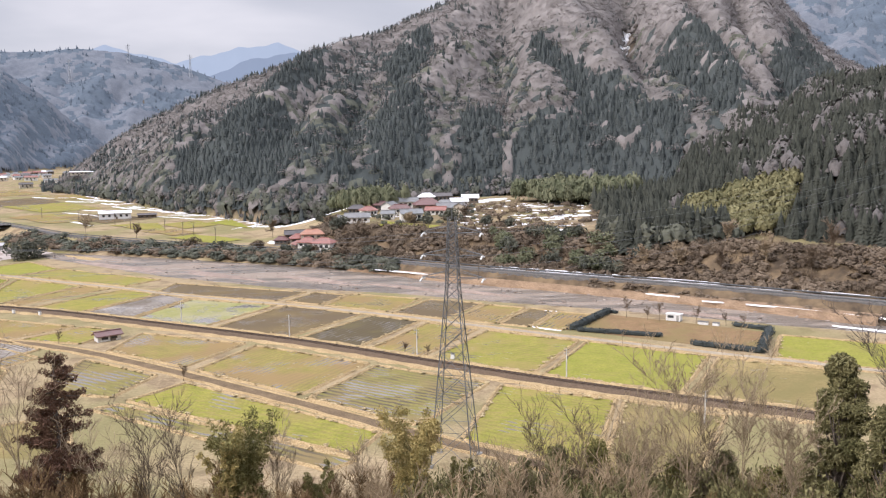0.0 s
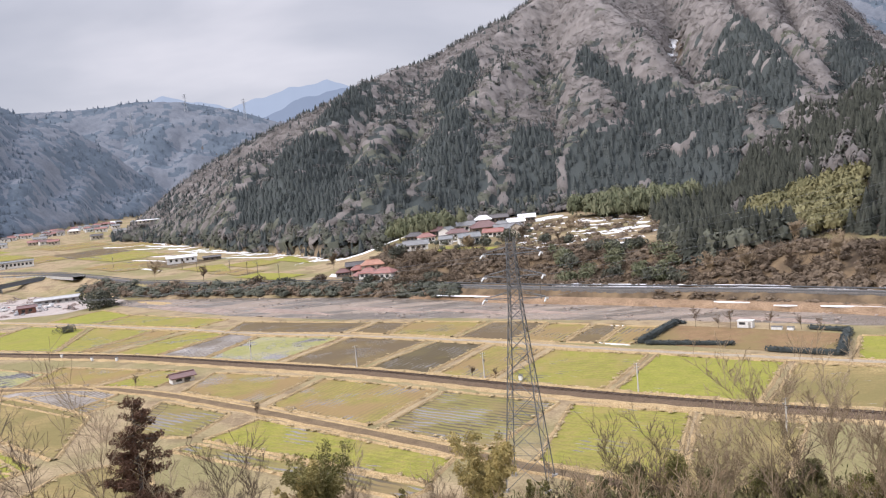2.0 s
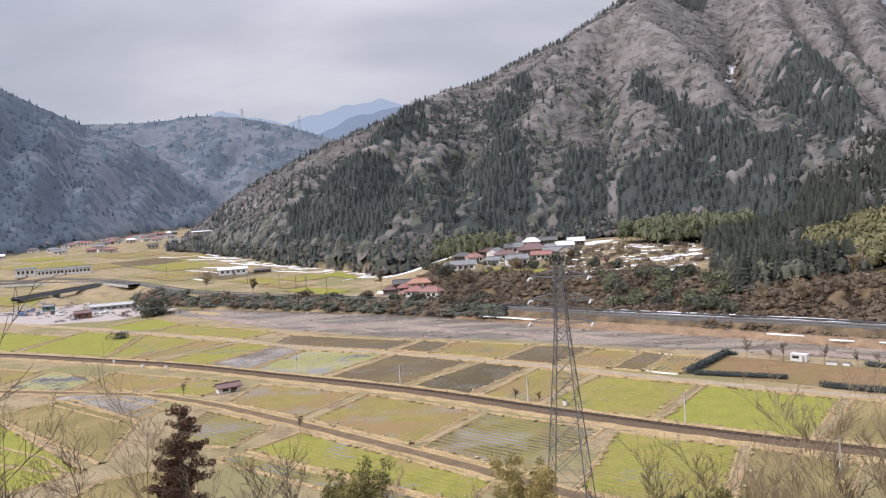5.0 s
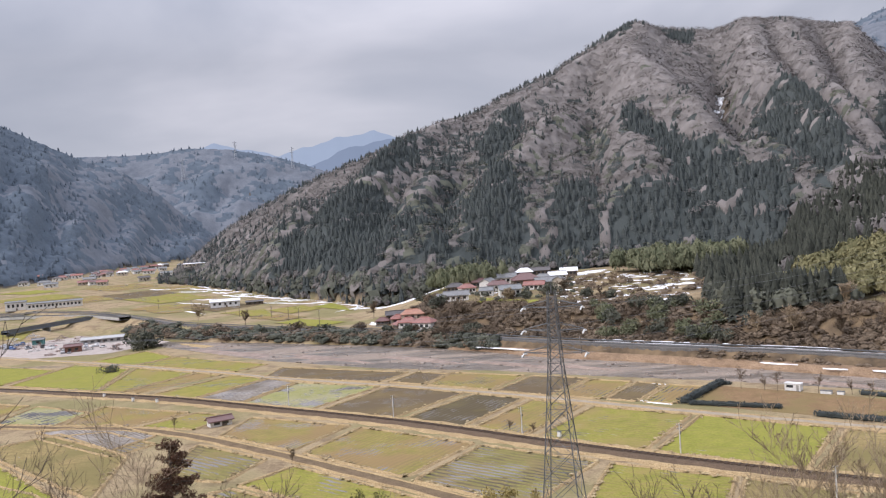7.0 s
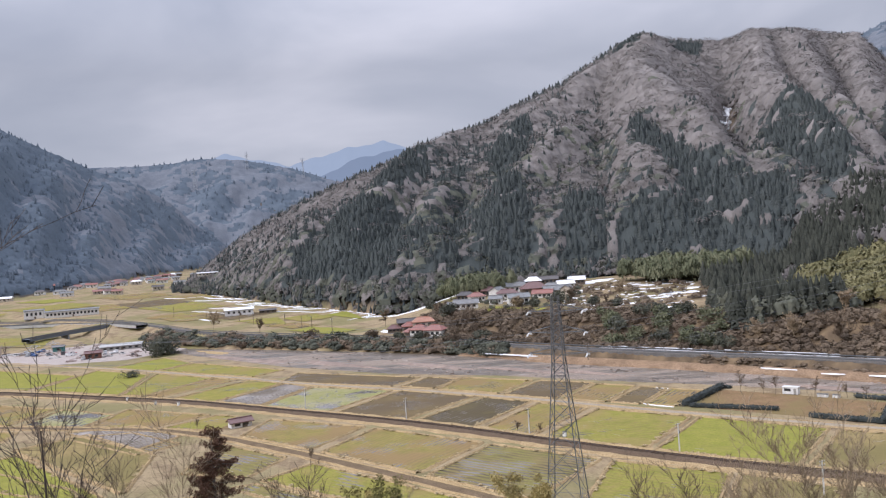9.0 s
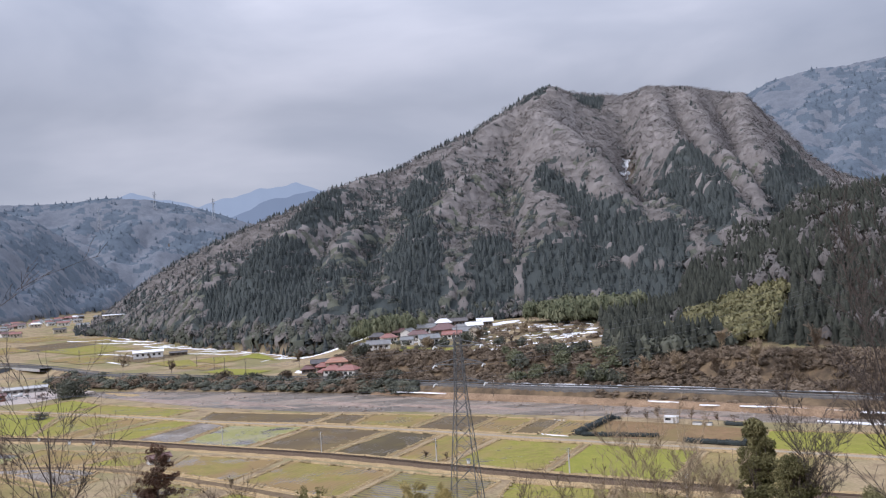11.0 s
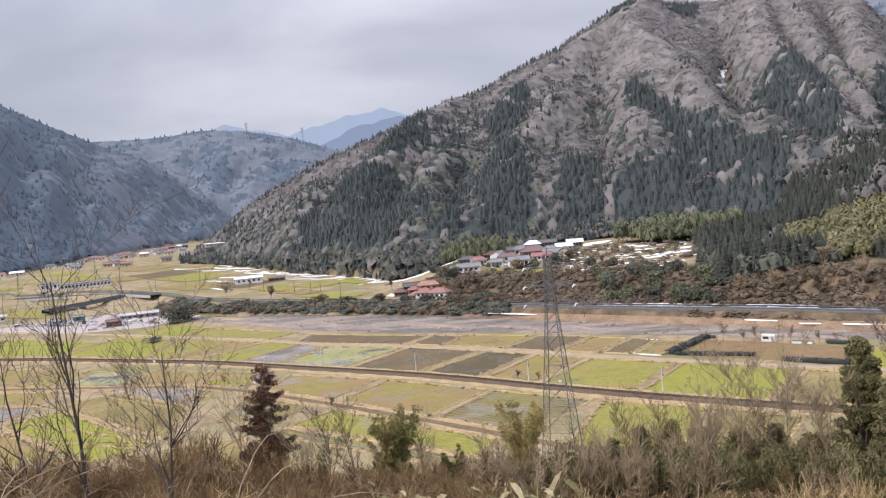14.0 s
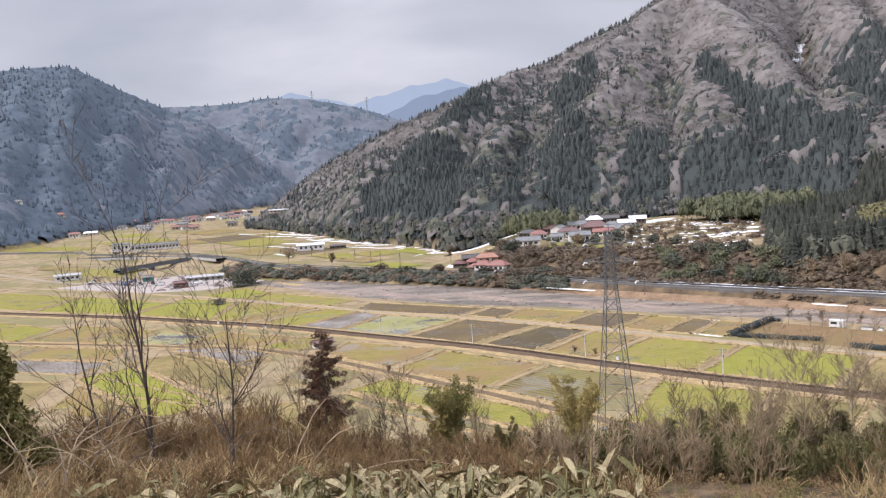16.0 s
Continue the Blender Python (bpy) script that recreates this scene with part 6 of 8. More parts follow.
for h in (34, 38, 42):
    for s in (-1, 1):
        px, py = 1 + s * 5.4 * math.cos(radians(-13)), 147.5 + s * 5.4 * math.sin(radians(-13))
        cable((px, py, h), (px + 240, py + 190, h + 30), 9)
        cable((px, py, h), (px - 260, py - 40, h + 24), 9)


def utility_pole(x, y, tall, z=0.0, turn=30, wood=False):
    t = thing("utility_pole", x, y, z, turn, "%s utility pole with a crossarm" % ("dark wooden" if wood else "pale concrete"), "pole", "utility poles")
    mt = TIMBER if wood else stony("pale_pole_concrete", (0.50, 0.49, 0.47), (0.70, 0.69, 0.67), 1.5)
    part("pole", strut(bmesh.new(), (0, 0, -0.4), (0, 0, tall), 0.19, 0.13, 8), mt, t)
    for h in (0.3, 1.1):
        part("crossarm", boxed(-0.75, 0.75, -0.05, 0.05, tall - h - 0.06, tall - h + 0.06), GALV, t)
        for q in (-0.65, 0, 0.65):
            part("insulator", strut(bmesh.new(), (q, 0, tall - h + 0.06), (q, 0, tall - h + 0.28), 0.07, 0.04, 6), WHITE_METAL, t)
    part("transformer", strut(bmesh.new(), (0.28, 0, tall - 2.6), (0.28, 0, tall - 1.9), 0.2, 0.2, 8), GALV, t)
    for k in range(7):
        part("step_bolt", boxed(-0.3, 0.3, -0.02, 0.02, 1.6 + k * 0.55, 1.64 + k * 0.55), GALV, t)
    return t


for x, y in ((-49, 250.5), (-8.5, 226.5), (29.8, 201.5), (-91, 276), (52.5, 165)):
    utility_pole(x, y, 7.2)
for x, y in ((-262, 640), (-238, 610), (-205, 590), (-182, 560), (-172, 552), (-300, 660), (-148, 520), (-345, 690), (15, 300 + 60)):
    utility_pole(x, y, 9.5, height(x, y), 20, True)


# relay boxes beside the railway
for x, y in ((-178.5, 308.5), (-148, 292.5), (1.5, 220.5), (-160, 297)):
    t = thing("signal_box", x, y, 0, -30, "small white relay box beside the railway track", "box", "relay boxes")
    part("cabinet", boxed(-0.5, 0.5, -0.35, 0.35, 0.2, 1.5, bevel=0.05), WHITE_METAL, t)
    part("hood", boxed(-0.6, 0.6, -0.45, 0.45, 1.5, 1.62), GALV, t)
    part("foot", boxed(-0.4, 0.4, -0.3, 0.3, -0.1, 0.2), CONCRETE, t)

# the site hut on the hedged lot
hut = thing("site_hut", 75.5, 266, 0, -34, "small white prefabricated hut on a brown lot", "hut")
part("wall", boxed(-2.4, 2.4, -1.2, 1.2, 0.1, 2.3, bevel=0.04), WHITE_METAL, hut)
part("roof", boxed(-2.55, 2.55, -1.35, 1.35, 2.3, 2.48, bevel=0.03), WHITE_METAL, hut)
part("window", boxed(-1.8, 0.2, -1.24, -1.19, 1.1, 1.95), PANE, hut)
part("door", boxed(1.1, 1.9, -1.24, -1.19, 0.12, 2.0), CONCRETE, hut)
part("skid", boxed(-2.2, 2.2, -1.0, 1.0, -0.05, 0.12), TIMBER, hut)
for x, y, w in ((83, 259.5, 1.6), (86.5, 257.5, 1.0)):
    t = thing("storage_box", x, y, 0, -34, "low white storage box on the brown lot", "box", "storage boxes")
    part("body", boxed(-w, w, -0.7, 0.7, 0, 0.9, bevel=0.05), WHITE_METAL, t)
    part("lid", boxed(-w - 0.06, w + 0.06, -0.76, 0.76, 0.9, 1.02), GALV, t)

# ---- snow lying on the far bank and the terrace ----
def snow_patch(cx, cy, lo, wi, turn, seed, lift=0.25, label="patch of old white snow on winter grass"):
    """An uneven sheet of snow with ragged edges and a few scraps beside it, lying on the slope."""
    r = random.Random(seed)
    v, f = [], []
    for k in range(1 + int(lo > 6) * 4):
        ox, oy, q = (0, 0, 1.0) if k == 0 else (r.uniform(-0.62, 0.62) * lo, r.uniform(-0.8, 0.8) * wi, r.uniform(0.12, 0.35))
        o, n, rings = len(v), 26, 4
        ph = [r.uniform(0, 6.28) for _ in range(4)]
        pts = [(ox, oy, 1.0)]
        for g in range(1, rings + 1):
            for i in range(n):
                a = 6.2832 * i / n
                w = 1 + 0.25 * math.sin(2 * a + ph[0]) + 0.2 * math.sin(5 * a + ph[1]) + 0.16 * math.sin(9 * a + ph[2]) + r.uniform(-0.1, 0.1)
                pts.append((ox + math.cos(a) * lo / 2 * q * w * g / rings, oy + math.sin(a) * wi / 2 * q * w * g / rings, 1 - (g / rings) ** 3))
        c, s = math.cos(radians(turn)), math.sin(radians(turn))
        world_ = np.array([(cx + a * c - b * s, cy + a * s + b * c) for a, b, _ in pts])
        zz = land(world_[:, 0], world_[:, 1])[0] if lift > 1 else floor_height(world_[:, 0], world_[:, 1])
        v += [(p[0] - cx, p[1] - cy, z + (lift * (0.35 + 0.65 * h) if h > 0.01 else -0.1)) for p, z, (_, _, h) in zip(world_, zz, pts)]
        f += [(o, o + 1 + i, o + 1 + (i + 1) % n) for i in range(n)]
        for g in range(rings - 1):
            a, b = o + 1 + g * n, o + 1 + (g + 1) * n
            f += [(a + i, b + i, b + (i + 1) % n, a + (i + 1) % n) for i in range(n)]
    ob = mesh_object("snow_patch", v, f, SNOW)
    ob.matrix_basis = pose(cx, cy, 0)
    return tagged(ob, label, "snow", "snow patches")


for i, (x, y, lo, wi, tr) in enumerate((
        (30, 612, 42, 26, 30), (80, 575, 16, 22, 20), (72, 556, 24, 9, 10), (83, 487, 24, 12, 0), (55, 486, 16, 7, 5), (66, 473, 22, 4, -10), (61, 424, 12, 5, -10), (69, 440, 10, 4, 0), (20, 442, 13, 4, -15),
        (38, 420, 16, 3, -25), (52, 562, 22, 8, 15), (60, 530, 20, 6, 5), (-50, 528, 26, 4, -10), (-28, 520, 14, 3, 0), (-120, 644, 22, 5, -25), (-215, 716, 50, 6, -42), (-146, 645, 40, 6, -40), (-268, 766, 36, 6, -40),
        (-303, 791, 20, 6, -30), (-400, 925, 40, 10, -45), (-385, 860, 34, 8, -20), (-176, 682, 18, 6, -30), (-150, 628, 4, 40, -20), (-104, 489, 14, 5, -50), (-92, 486, 6, 3, -30), (-71, 447, 9, 3, -30),
        (-246, 742, 26, 4, -42), (-345, 830, 30, 7, -40), (-430, 960, 40, 10, -40), (-330, 760, 26, 5, -20), (43, 455, 18, 3, -8), (15, 470, 14, 4, 0), (90, 512, 18, 5, 0), (48, 500, 12, 4, 0),
        (54, 351, 44, 2.0, -33), (95, 323.5, 34, 1.8, -35), (118, 306, 22, 1.4, -37), (30, 366.5, 20, 1.6, -36), (134, 452, 16, 12, 0), (-20, 600, 16, 8, 10), (5, 600, 14, 6, 0), (-300, 656, 40, 2, -42),
        (24, 261.2, 2.6, 1.2, -30), (32, 256.5, 8.5, 1.6, -32), (37.5, 285, 5, 1.6, -33), (19, 264, 3, 1, -30), (-62, 396, 8, 2, -40), (-35, 402, 6, 2, -40)), 1):
    snow_patch(x, y, lo, wi, tr, i)
def snow_strip(pts, wide, level=None, lift=0.15, label="strip of snow along the river edge"):
    """A ragged band of snow following a bank or verge."""
    line = curve_points(pts, 1.6)
    r = random.Random(int(abs(pts[0][0] * 10)))
    v, f = [], []
    zs = floor_height(line[:, 0], line[:, 1])
    t = np.gradient(line, axis=0)
    t /= np.linalg.norm(t, axis=1)[:, None] + 1e-9
    for i, p in enumerate(line):
        w = wide * (0.45 + 0.75 * abs(math.sin(i * 0.43 + wide)) * r.uniform(0.6, 1.1)) * min(1, 0.2 + i / 4, 0.2 + (len(line) - 1 - i) / 4)
        z = (zs[i] if level is None else level) + lift
        for o, h in ((-1, -0.2), (-0.6, 0.18), (0.5, 0.22), (1, -0.2)):
            v.append((p[0] + t[i][1] * o * w, p[1] - t[i][0] * o * w, z + h))
    f = [(i * 4 + j, i * 4 + j + 1, i * 4 + j + 5, i * 4 + j + 4) for i in range(len(line) - 1) for j in range(3)]
    return tagged(mesh_object("snow_strip", v, f, SNOW), label, "snow", "snow strips")


for pts in (((30, 353.5), (45, 344.5), (59, 336.5), (70, 328)), ((79, 317), (90, 308.5)), ((95.6, 299.6), (102.5, 295.6)), ((109, 291.6), (121.6, 283.5), (131, 275)), ((134, 272.5), (145, 263), (160, 252)), ((-36, 397), (-20, 386), (-8, 377))):
    snow_strip(pts, 0.9, -0.2, 0.25)
for pts in (((86.9, 272), (94.5, 267), (104, 261)), ((107, 258.5), (120, 249), (135, 238)), ((126, 262), (146, 247), (165, 233))):
    snow_strip(pts, 1.1, -2.0, 0.35)
for pts in (((20, 377), (42, 362), (60, 350), (78, 338)), ((84, 334), (101, 322), (112, 313)), ((132, 298), (150, 284))):
    snow_strip(pts, 0.8, 3.3, 0.5, "strip of snow on the road verge")
for pts, w in ((((-330, 800), (-275, 758), (-240, 738)), 2.4), (((-232, 735), (-190, 694), (-150, 652)), 2.2), (((-180, 686), (-166, 676), (-150, 640), (-146, 612)), 1.0), (((-262, 708), (-230, 690), (-196, 676)), 1.0),
               (((-120, 640), (-95, 622), (-78, 612)), 2.0), (((-410, 900), (-360, 862), (-338, 852)), 3.0), (((-470, 920), (-440, 905), (-415, 915)), 2.5), (((-350, 738), (-323, 722), (-300, 704)), 0.9)):
    snow_strip(pts, w, None, 0.3, "line of snow along a field edge")
sp = random.Random(66)
for i in range(120):
    x = sp.uniform(8, 98)
    y = sp.uniform(428, 600) - 0.35 * x
    lo = 1.2 + 8 * sp.random() ** 2.2
    snow_patch(x, y, lo, lo * sp.uniform(0.2, 0.6), sp.uniform(-60, 50), 200 + i, 0.3)
for i in range(36):
    u = sp.random()
    x, y = -120 - 300 * u, 640 + 300 * u + sp.uniform(-16, 8)
    snow_patch(x, y, sp.uniform(6, 16), sp.uniform(1.5, 4), -42 + sp.uniform(-8, 8), 400 + i, 0.3)
for i in range(46):
    a_ = sp.uniform(-2, 22)
    q_f = float(np.interp(a_, FOOT_A, FOOT_R)) - sp.uniform(6, 26)
    snow_patch(-math.sin(radians(a_)) * q_f, math.cos(radians(a_)) * q_f, sp.uniform(10, 26), sp.uniform(1.5, 3.5), a_ + sp.uniform(-20, 5), 460 + i, 0.35)
for i in range(44):
    u = sp.random()
    x, y = 219 + 20 * u + sp.gauss(0, 2.6), 974 + 92 * u
    snow_patch(x, y, sp.uniform(1.5, 4.5), sp.uniform(2.5, 6.5), 14 + sp.uniform(-30, 30), 90 + i, 3.4, "scrap of snow lying in a mountain gully")
for i, (x, y) in enumerate(((189, 1134), (187, 1100), (186, 1078), (307, 1012), (308, 1000), (268, 1330), (276, 1335))):
    snow_patch(x, y, 3.0, 6.0, 14, 140 + i, 5.0, "scrap of snow lying in a mountain gully")


# ---- single trees, hedges and scrub ----
def grow(seed, tall, radius, levels=4, spread=0.75, kids=5, droop=0.0, start=0.25, lean=(0, 0)):
    """Limbs of a leafless tree as tapering bars (a, b, ra, rb)."""
    r = random.Random(seed)
    bars = []

    def limb(p, d, length, rad, level):
        steps = 5 if level == 0 else 4 if level == 1 else 3
        for i in range(steps):
            w = 0.10 if level == 0 else 0.22
            d = (d + Vector((r.uniform(-w, w), r.uniform(-w, w), r.uniform(-w, w) * 0.5 + 0.05 - droop * level * 0.05))).normalized()
            q = p + d * length / steps
            ra, rb = rad * (1 - 0.75 * i / steps), rad * (1 - 0.75 * (i + 1) / steps)
            bars.append((p, q, ra, rb))
            if level < levels and (level > 0 or i / steps >= start):
                for _ in range(kids if level == 0 else max(2, kids - 1 - level // 2)):
                    if r.random() < 0.72:
                        side = Vector((r.uniform(-1, 1), r.uniform(-1, 1), r.uniform(-0.2, 0.7))).normalized()
                        nd = (d * (1 - spread * 0.55) + side * spread).normalized()
                        limb(p.lerp(q, r.random()), nd, length * r.uniform(0.32, 0.55), rb * 0.62 + 0.006, level + 1)
            p = q

    limb(Vector((0, 0, 0)), Vector((lean[0], lean[1], 1)).normalized(), tall, radius, 0)
    return bars


def bars_mesh(bars, least=0.0, sides=3):
    """Arrays of prisms for the bars, none thinner than least."""
    a = np.array([b[0][:] for b in bars])
    b = np.array([q[1][:] for q in bars])
    ra, rb = (np.maximum(np.array([q[i] for q in bars]), least) for i in (2, 3))
    d = b - a
    d /= np.linalg.norm(d, axis=1)[:, None] + 1e-9
    ref = np.where(np.abs(d[:, 2:3]) < 0.9, np.array([[0, 0, 1.0]]), np.array([[1.0, 0, 0]]))
    u = np.cross(d, ref)
    u /= np.linalg.norm(u, axis=1)[:, None] + 1e-9
    w = np.cross(d, u)
    n, vs, fs = len(bars), [], []
    for end, rad in ((a, ra), (b, rb)):
        for k in range(sides):
            t = 6.2832 * k / sides
            vs.append(end + (u * math.cos(t) + w * math.sin(t)) * rad[:, None])
    v = np.stack(vs, 1).reshape(-1, 3)
    o = (np.arange(n) * sides * 2)[:, None]
    for k in range(sides):
        k2 = (k + 1) % sides
        fs += [o + np.array([[k, k2, sides + k2]]), o + np.array([[k, sides + k2, sides + k]])]
    return v, np.concatenate(fs)


def leaf_cloud(centres, sizes, count, leaf, seed, droop=0.0):
    """Folded leaves strewn near the skin of several lumps."""
    r = np.random.RandomState(seed)
    k = r.choice(len(centres), count, p=np.array(sizes) ** 2 / np.sum(np.array(sizes) ** 2))
    d = r.normal(0, 1, (count, 3))
    d /= np.linalg.norm(d, axis=1)[:, None]
    c = np.array(centres)[k] + d * (np.array(sizes)[k] * r.uniform(0.55, 1.08, count))[:, None] * np.array([1, 1, 0.85])
    ax = r.normal(0, 1, (count, 3)) + d * 0.8 - np.array([0, 0, droop])
    ax /= np.linalg.norm(ax, axis=1)[:, None]
    sd = np.cross(ax, r.normal(0, 1, (count, 3)))
    sd /= np.linalg.norm(sd, axis=1)[:, None]
    s = (leaf * r.uniform(0.6, 1.3, count))[:, None]
    nm = np.cross(ax, sd) * s * 0.15
    v = np.stack([c - ax * s, c + sd * s * 0.38 + nm, c + ax * s, c - sd * s * 0.38 + nm], 1).reshape(-1, 3)
    o = (np.arange(count) * 4)[:, None]
    return v, np.concatenate([o + np.array([[0, 1, 2]]), o + np.array([[0, 2, 3]])])


TWIG = stony("grey_brown_twigs", (0.10, 0.074, 0.052), (0.25, 0.19, 0.135), 2.0, vary=0.2)
PALE_TWIG = stony("pale_dry_twigs", (0.25, 0.188, 0.120), (0.47, 0.375, 0.258), 2.0, vary=0.2)
DARK_TWIG = stony("dark_twigs", (0.055, 0.045, 0.04), (0.13, 0.105, 0.09), 2.0, vary=0.2)


def bare_tree(name, x, y, tall, radius, seed, material, label, levels=4, least=0.03, spread=0.75, kids=5, z=None, group="bare trees", lean=(0, 0), start=0.25):
    t = thing(name, x, y, (height(x, y) if z is None else z) - 0.3, seed * 47 % 360, label, "tree", group)
    bars = grow(seed, tall, radius, levels, spread, kids, lean=lean, start=start)
    thick = [b for b in bars if b[2] > radius * 0.28]
    v, f = bars_mesh(thick, least, 6)
    arrays_object("trunk", v, f, [material], t)
    v, f = bars_mesh([b for b in bars if b[2] <= radius * 0.28], least, 3)
    arrays_object("branchwork", v, f, [material], t)["kind"] = "stuff"
    return t


def bush(name, x, y, wide, tall, seed, material, label, category="bush", group="bank bushes", leaf=0.55, count=900):
    """A leafy bush: stems and a crown of leaves over uneven lumps."""
    t = thing(name, x, y, height(x, y) - 0.2, 0, label, category, group)
    r = random.Random(seed)
    cs = [(r.uniform(-0.55, 0.55) * wide, r.uniform(-0.55, 0.55) * wide, tall * r.uniform(0.3, 0.75)) for _ in range(7)]
    v, f = leaf_cloud(cs, [wide * r.uniform(0.35, 0.55) for _ in cs], count, leaf, seed)
    arrays_object("crown", v, f, [material], t, attr={"tint": np.repeat(np.random.RandomState(seed).uniform(0, 1, len(v) // 4), 4)})
    bars = [(Vector((0, 0, 0)), Vector(c), 0.09, 0.03) for c in cs]
    v, f = bars_mesh(bars, 0.03, 4)
    arrays_object("culm_tuft", v, f, [TWIG], t)
    return t


# trees of the lot and bushes of the river bank
for i, (x, y, h) in enumerate(((61, 271.7, 5.5), (67.2, 267.6, 3.6), (70.5, 265.8, 5.2), (81, 260.5, 5.0), (89.5, 257, 3.8), (94, 254, 3.2), (-119, 246, 3.4), (-67, 203.5, 3.2), (-12, 228, 2.8), (-5.5, 224.5, 2.6))):
    bare_tree("bare_sapling", x, y, h, 0.10, 60 + i, TWIG, "small leafless tree with dark spreading twigs", 3, 0.02, 0.75, 4, group="saplings")
bush("riverside_tree", -241, 459, 12, 9, 5, BROADLEAF, "large dark green bushy tree at the riverside", "tree", "riverside trees", 1.0, 1800)
bush("field_clump", -214, 375, 6, 2.5, 6, BROADLEAF, "low dark thicket in a green field", "bush", "field thickets", 0.5, 700)
br = random.Random(77)
for i in range(28):
    x = br.uniform(-235, -20)
    y = np.interp(x, FAR_X, FAR_Y) + br.uniform(2, 26)
    w = br.uniform(3, 6)
    bush("bank_bush", x, y, w, w * br.uniform(0.7, 1.1), 100 + i, BROADLEAF if br.random() < 0.4 else SCRUB, "scrubby winter bush on the river bank", count=420, leaf=0.75)
for i in range(26):
    x = br.uniform(25, 75)
    y = np.interp(x, ROAD_X, ROAD_Y) + br.uniform(12, 55)
    w = br.uniform(4, 7)
    bush("bank_bush", x, y, w, w * 1.1, 200 + i, BAMBOO if i % 3 else BROADLEAF, "light green bushy growth on the bank above the road", count=520, leaf=0.8)
for i, (x, y, w, h) in enumerate(((-19, 483, 5, 6), (5, 474, 7, 8), (-10, 478, 4, 5), (-70, 505, 6, 7), (-78, 520, 7, 8), (-62, 470, 6, 8), (-47, 452, 6, 7), (24, 462, 6, 4), (36, 452, 5, 4), (-110, 470, 5, 5), (-60, 575, 9, 11), (-90, 455, 4, 4))):
    bush("garden_tree", x, y, w, h, 300 + i, BROADLEAF if i % 3 else SCRUB, "rounded garden tree among village houses", "tree", "garden trees", 0.8, 700)
for i, (x, y, h) in enumerate(((84, 362, 13), (82, 374, 17), (90, 368, 19), (98, 374, 18), (108, 366, 18), (86, 384, 20), (116, 378, 17), (100, 388, 19))):
    t = thing("roadside_cedar", x, y, height(x, y) - 0.5, i * 40, "tall dark cedar above the road", "tree", "roadside cedars")
    v, f = cone_crown(40 + i, 9, 9)
    arrays_object("crown", v * (4.2, 4.2, h * 0.93) + (0, 0, h * 0.07), f, [CEDAR_DARK], t, attr={"tint": np.full(len(v), 0.3 + 0.05 * (i % 4))})
    part("trunk", strut(bmesh.new(), (0, 0, 0), (0, 0, h * 0.7), 0.32, 0.1, 7), BARK, t)
for i, (x, y, h) in enumerate(((98, 338, 9), (112, 326, 8), (128, 322, 10), (140, 308, 9), (86, 346, 8), (150, 312, 11), (120, 344, 9), (12, 470, 8), (40, 470, 9), (30, 430, 7), (-20, 460, 7), (-110, 515, 9), (-250, 560, 12), (-205, 535, 8))):
    bare_tree("roadside_bare_tree", x, y, h, 0.22, 30 + i, TWIG if i % 2 else PALE_TWIG, "leafless grey tree on the scrubby bank", 3, 0.07, 0.85, 5, group="bank trees")

# brown scrub on the bank above the road, the terrace edge and the hill below the viewer
r_ = np.random.RandomState(21)
n = 2600
sx = r_.uniform(-80, 200, n)
sy = np.interp(sx, ROAD_X, ROAD_Y) + r_.uniform(8, 58, n)
keep = ((sx > 20) | (sy < np.interp(sx, ROAD_X, ROAD_Y) + 50)) & (fbm(sx, sy, 30, 2, 9) < 0.35)
sx, sy = sx[keep], sy[keep]
sz = land(sx, sy)[0]
b_ = r_.uniform(0.5, 1.3, len(sx))
scatter("bank_scrub", [leafy_crown(60 + i, 44, 0.42) for i in range(5)], np.stack([sx, sy, sz - 0.5], 1), 2.1 * b_, 2.6 * b_, SCRUB, 3, np.clip(0.45 + 0.75 * fbm(sx, sy, 42, 3, 6) + r_.normal(0, 0.16, len(sx)), 0, 1), "low brown winter scrub on the bank above the road", "scrub")
n = 1100
sx = r_.uniform(-310, -25, n)
sy = np.interp(sx, FAR_X, FAR_Y)
sy = sy + (np.interp(sx, ROAD_X, ROAD_Y) - 7 - sy) * r_.uniform(0.05, 1, n)
b_ = 0.35 + 1.15 * r_.uniform(0, 1, n) ** 1.6
bare_ = (fbm(sx, sy, 34, 2, 7) + r_.normal(0, 0.3, n)) > 0.15
scatter("bank_thicket", [leafy_crown(140 + i, 60, 0.38) for i in range(5)], np.stack([sx, sy, land(sx, sy)[0] - 0.4], 1)[~bare_], 2.6 * b_[~bare_], 3.0 * b_[~bare_], BROADLEAF, 13, None, "dense dull green thicket along the river bank", "thicket")
scatter("bank_thicket", [leafy_crown(146 + i, 60, 0.30) for i in range(5)], np.stack([sx, sy, land(sx, sy)[0] - 0.4], 1)[bare_], 2.4 * b_[bare_], 3.2 * b_[bare_], SCRUB, 18, None, "leafless brown thicket along the river bank", "thicket")
n = 260
sx = r_.uniform(60, 150, n)
sy = np.interp(sx, FAR_X, FAR_Y) + r_.uniform(-1, 5, n)
b_ = r_.uniform(0.4, 1.1, n)
scatter("river_reeds", [leafy_crown(70 + i, 40, 0.4) for i in range(4)], np.stack([sx, sy, land(sx, sy)[0] - 0.3], 1), 1.6 * b_, 1.4 * b_, SCRUB, 4, None, "dry brown reeds along the river edge", "reeds")
n = 320
u = r_.uniform(0, 1, n)
sx = -150 + 290 * u
sy = np.interp(sx, NEAR_X, NEAR_Y) + r_.uniform(2, 9, n)
b_ = r_.uniform(0.3, 0.9, n)
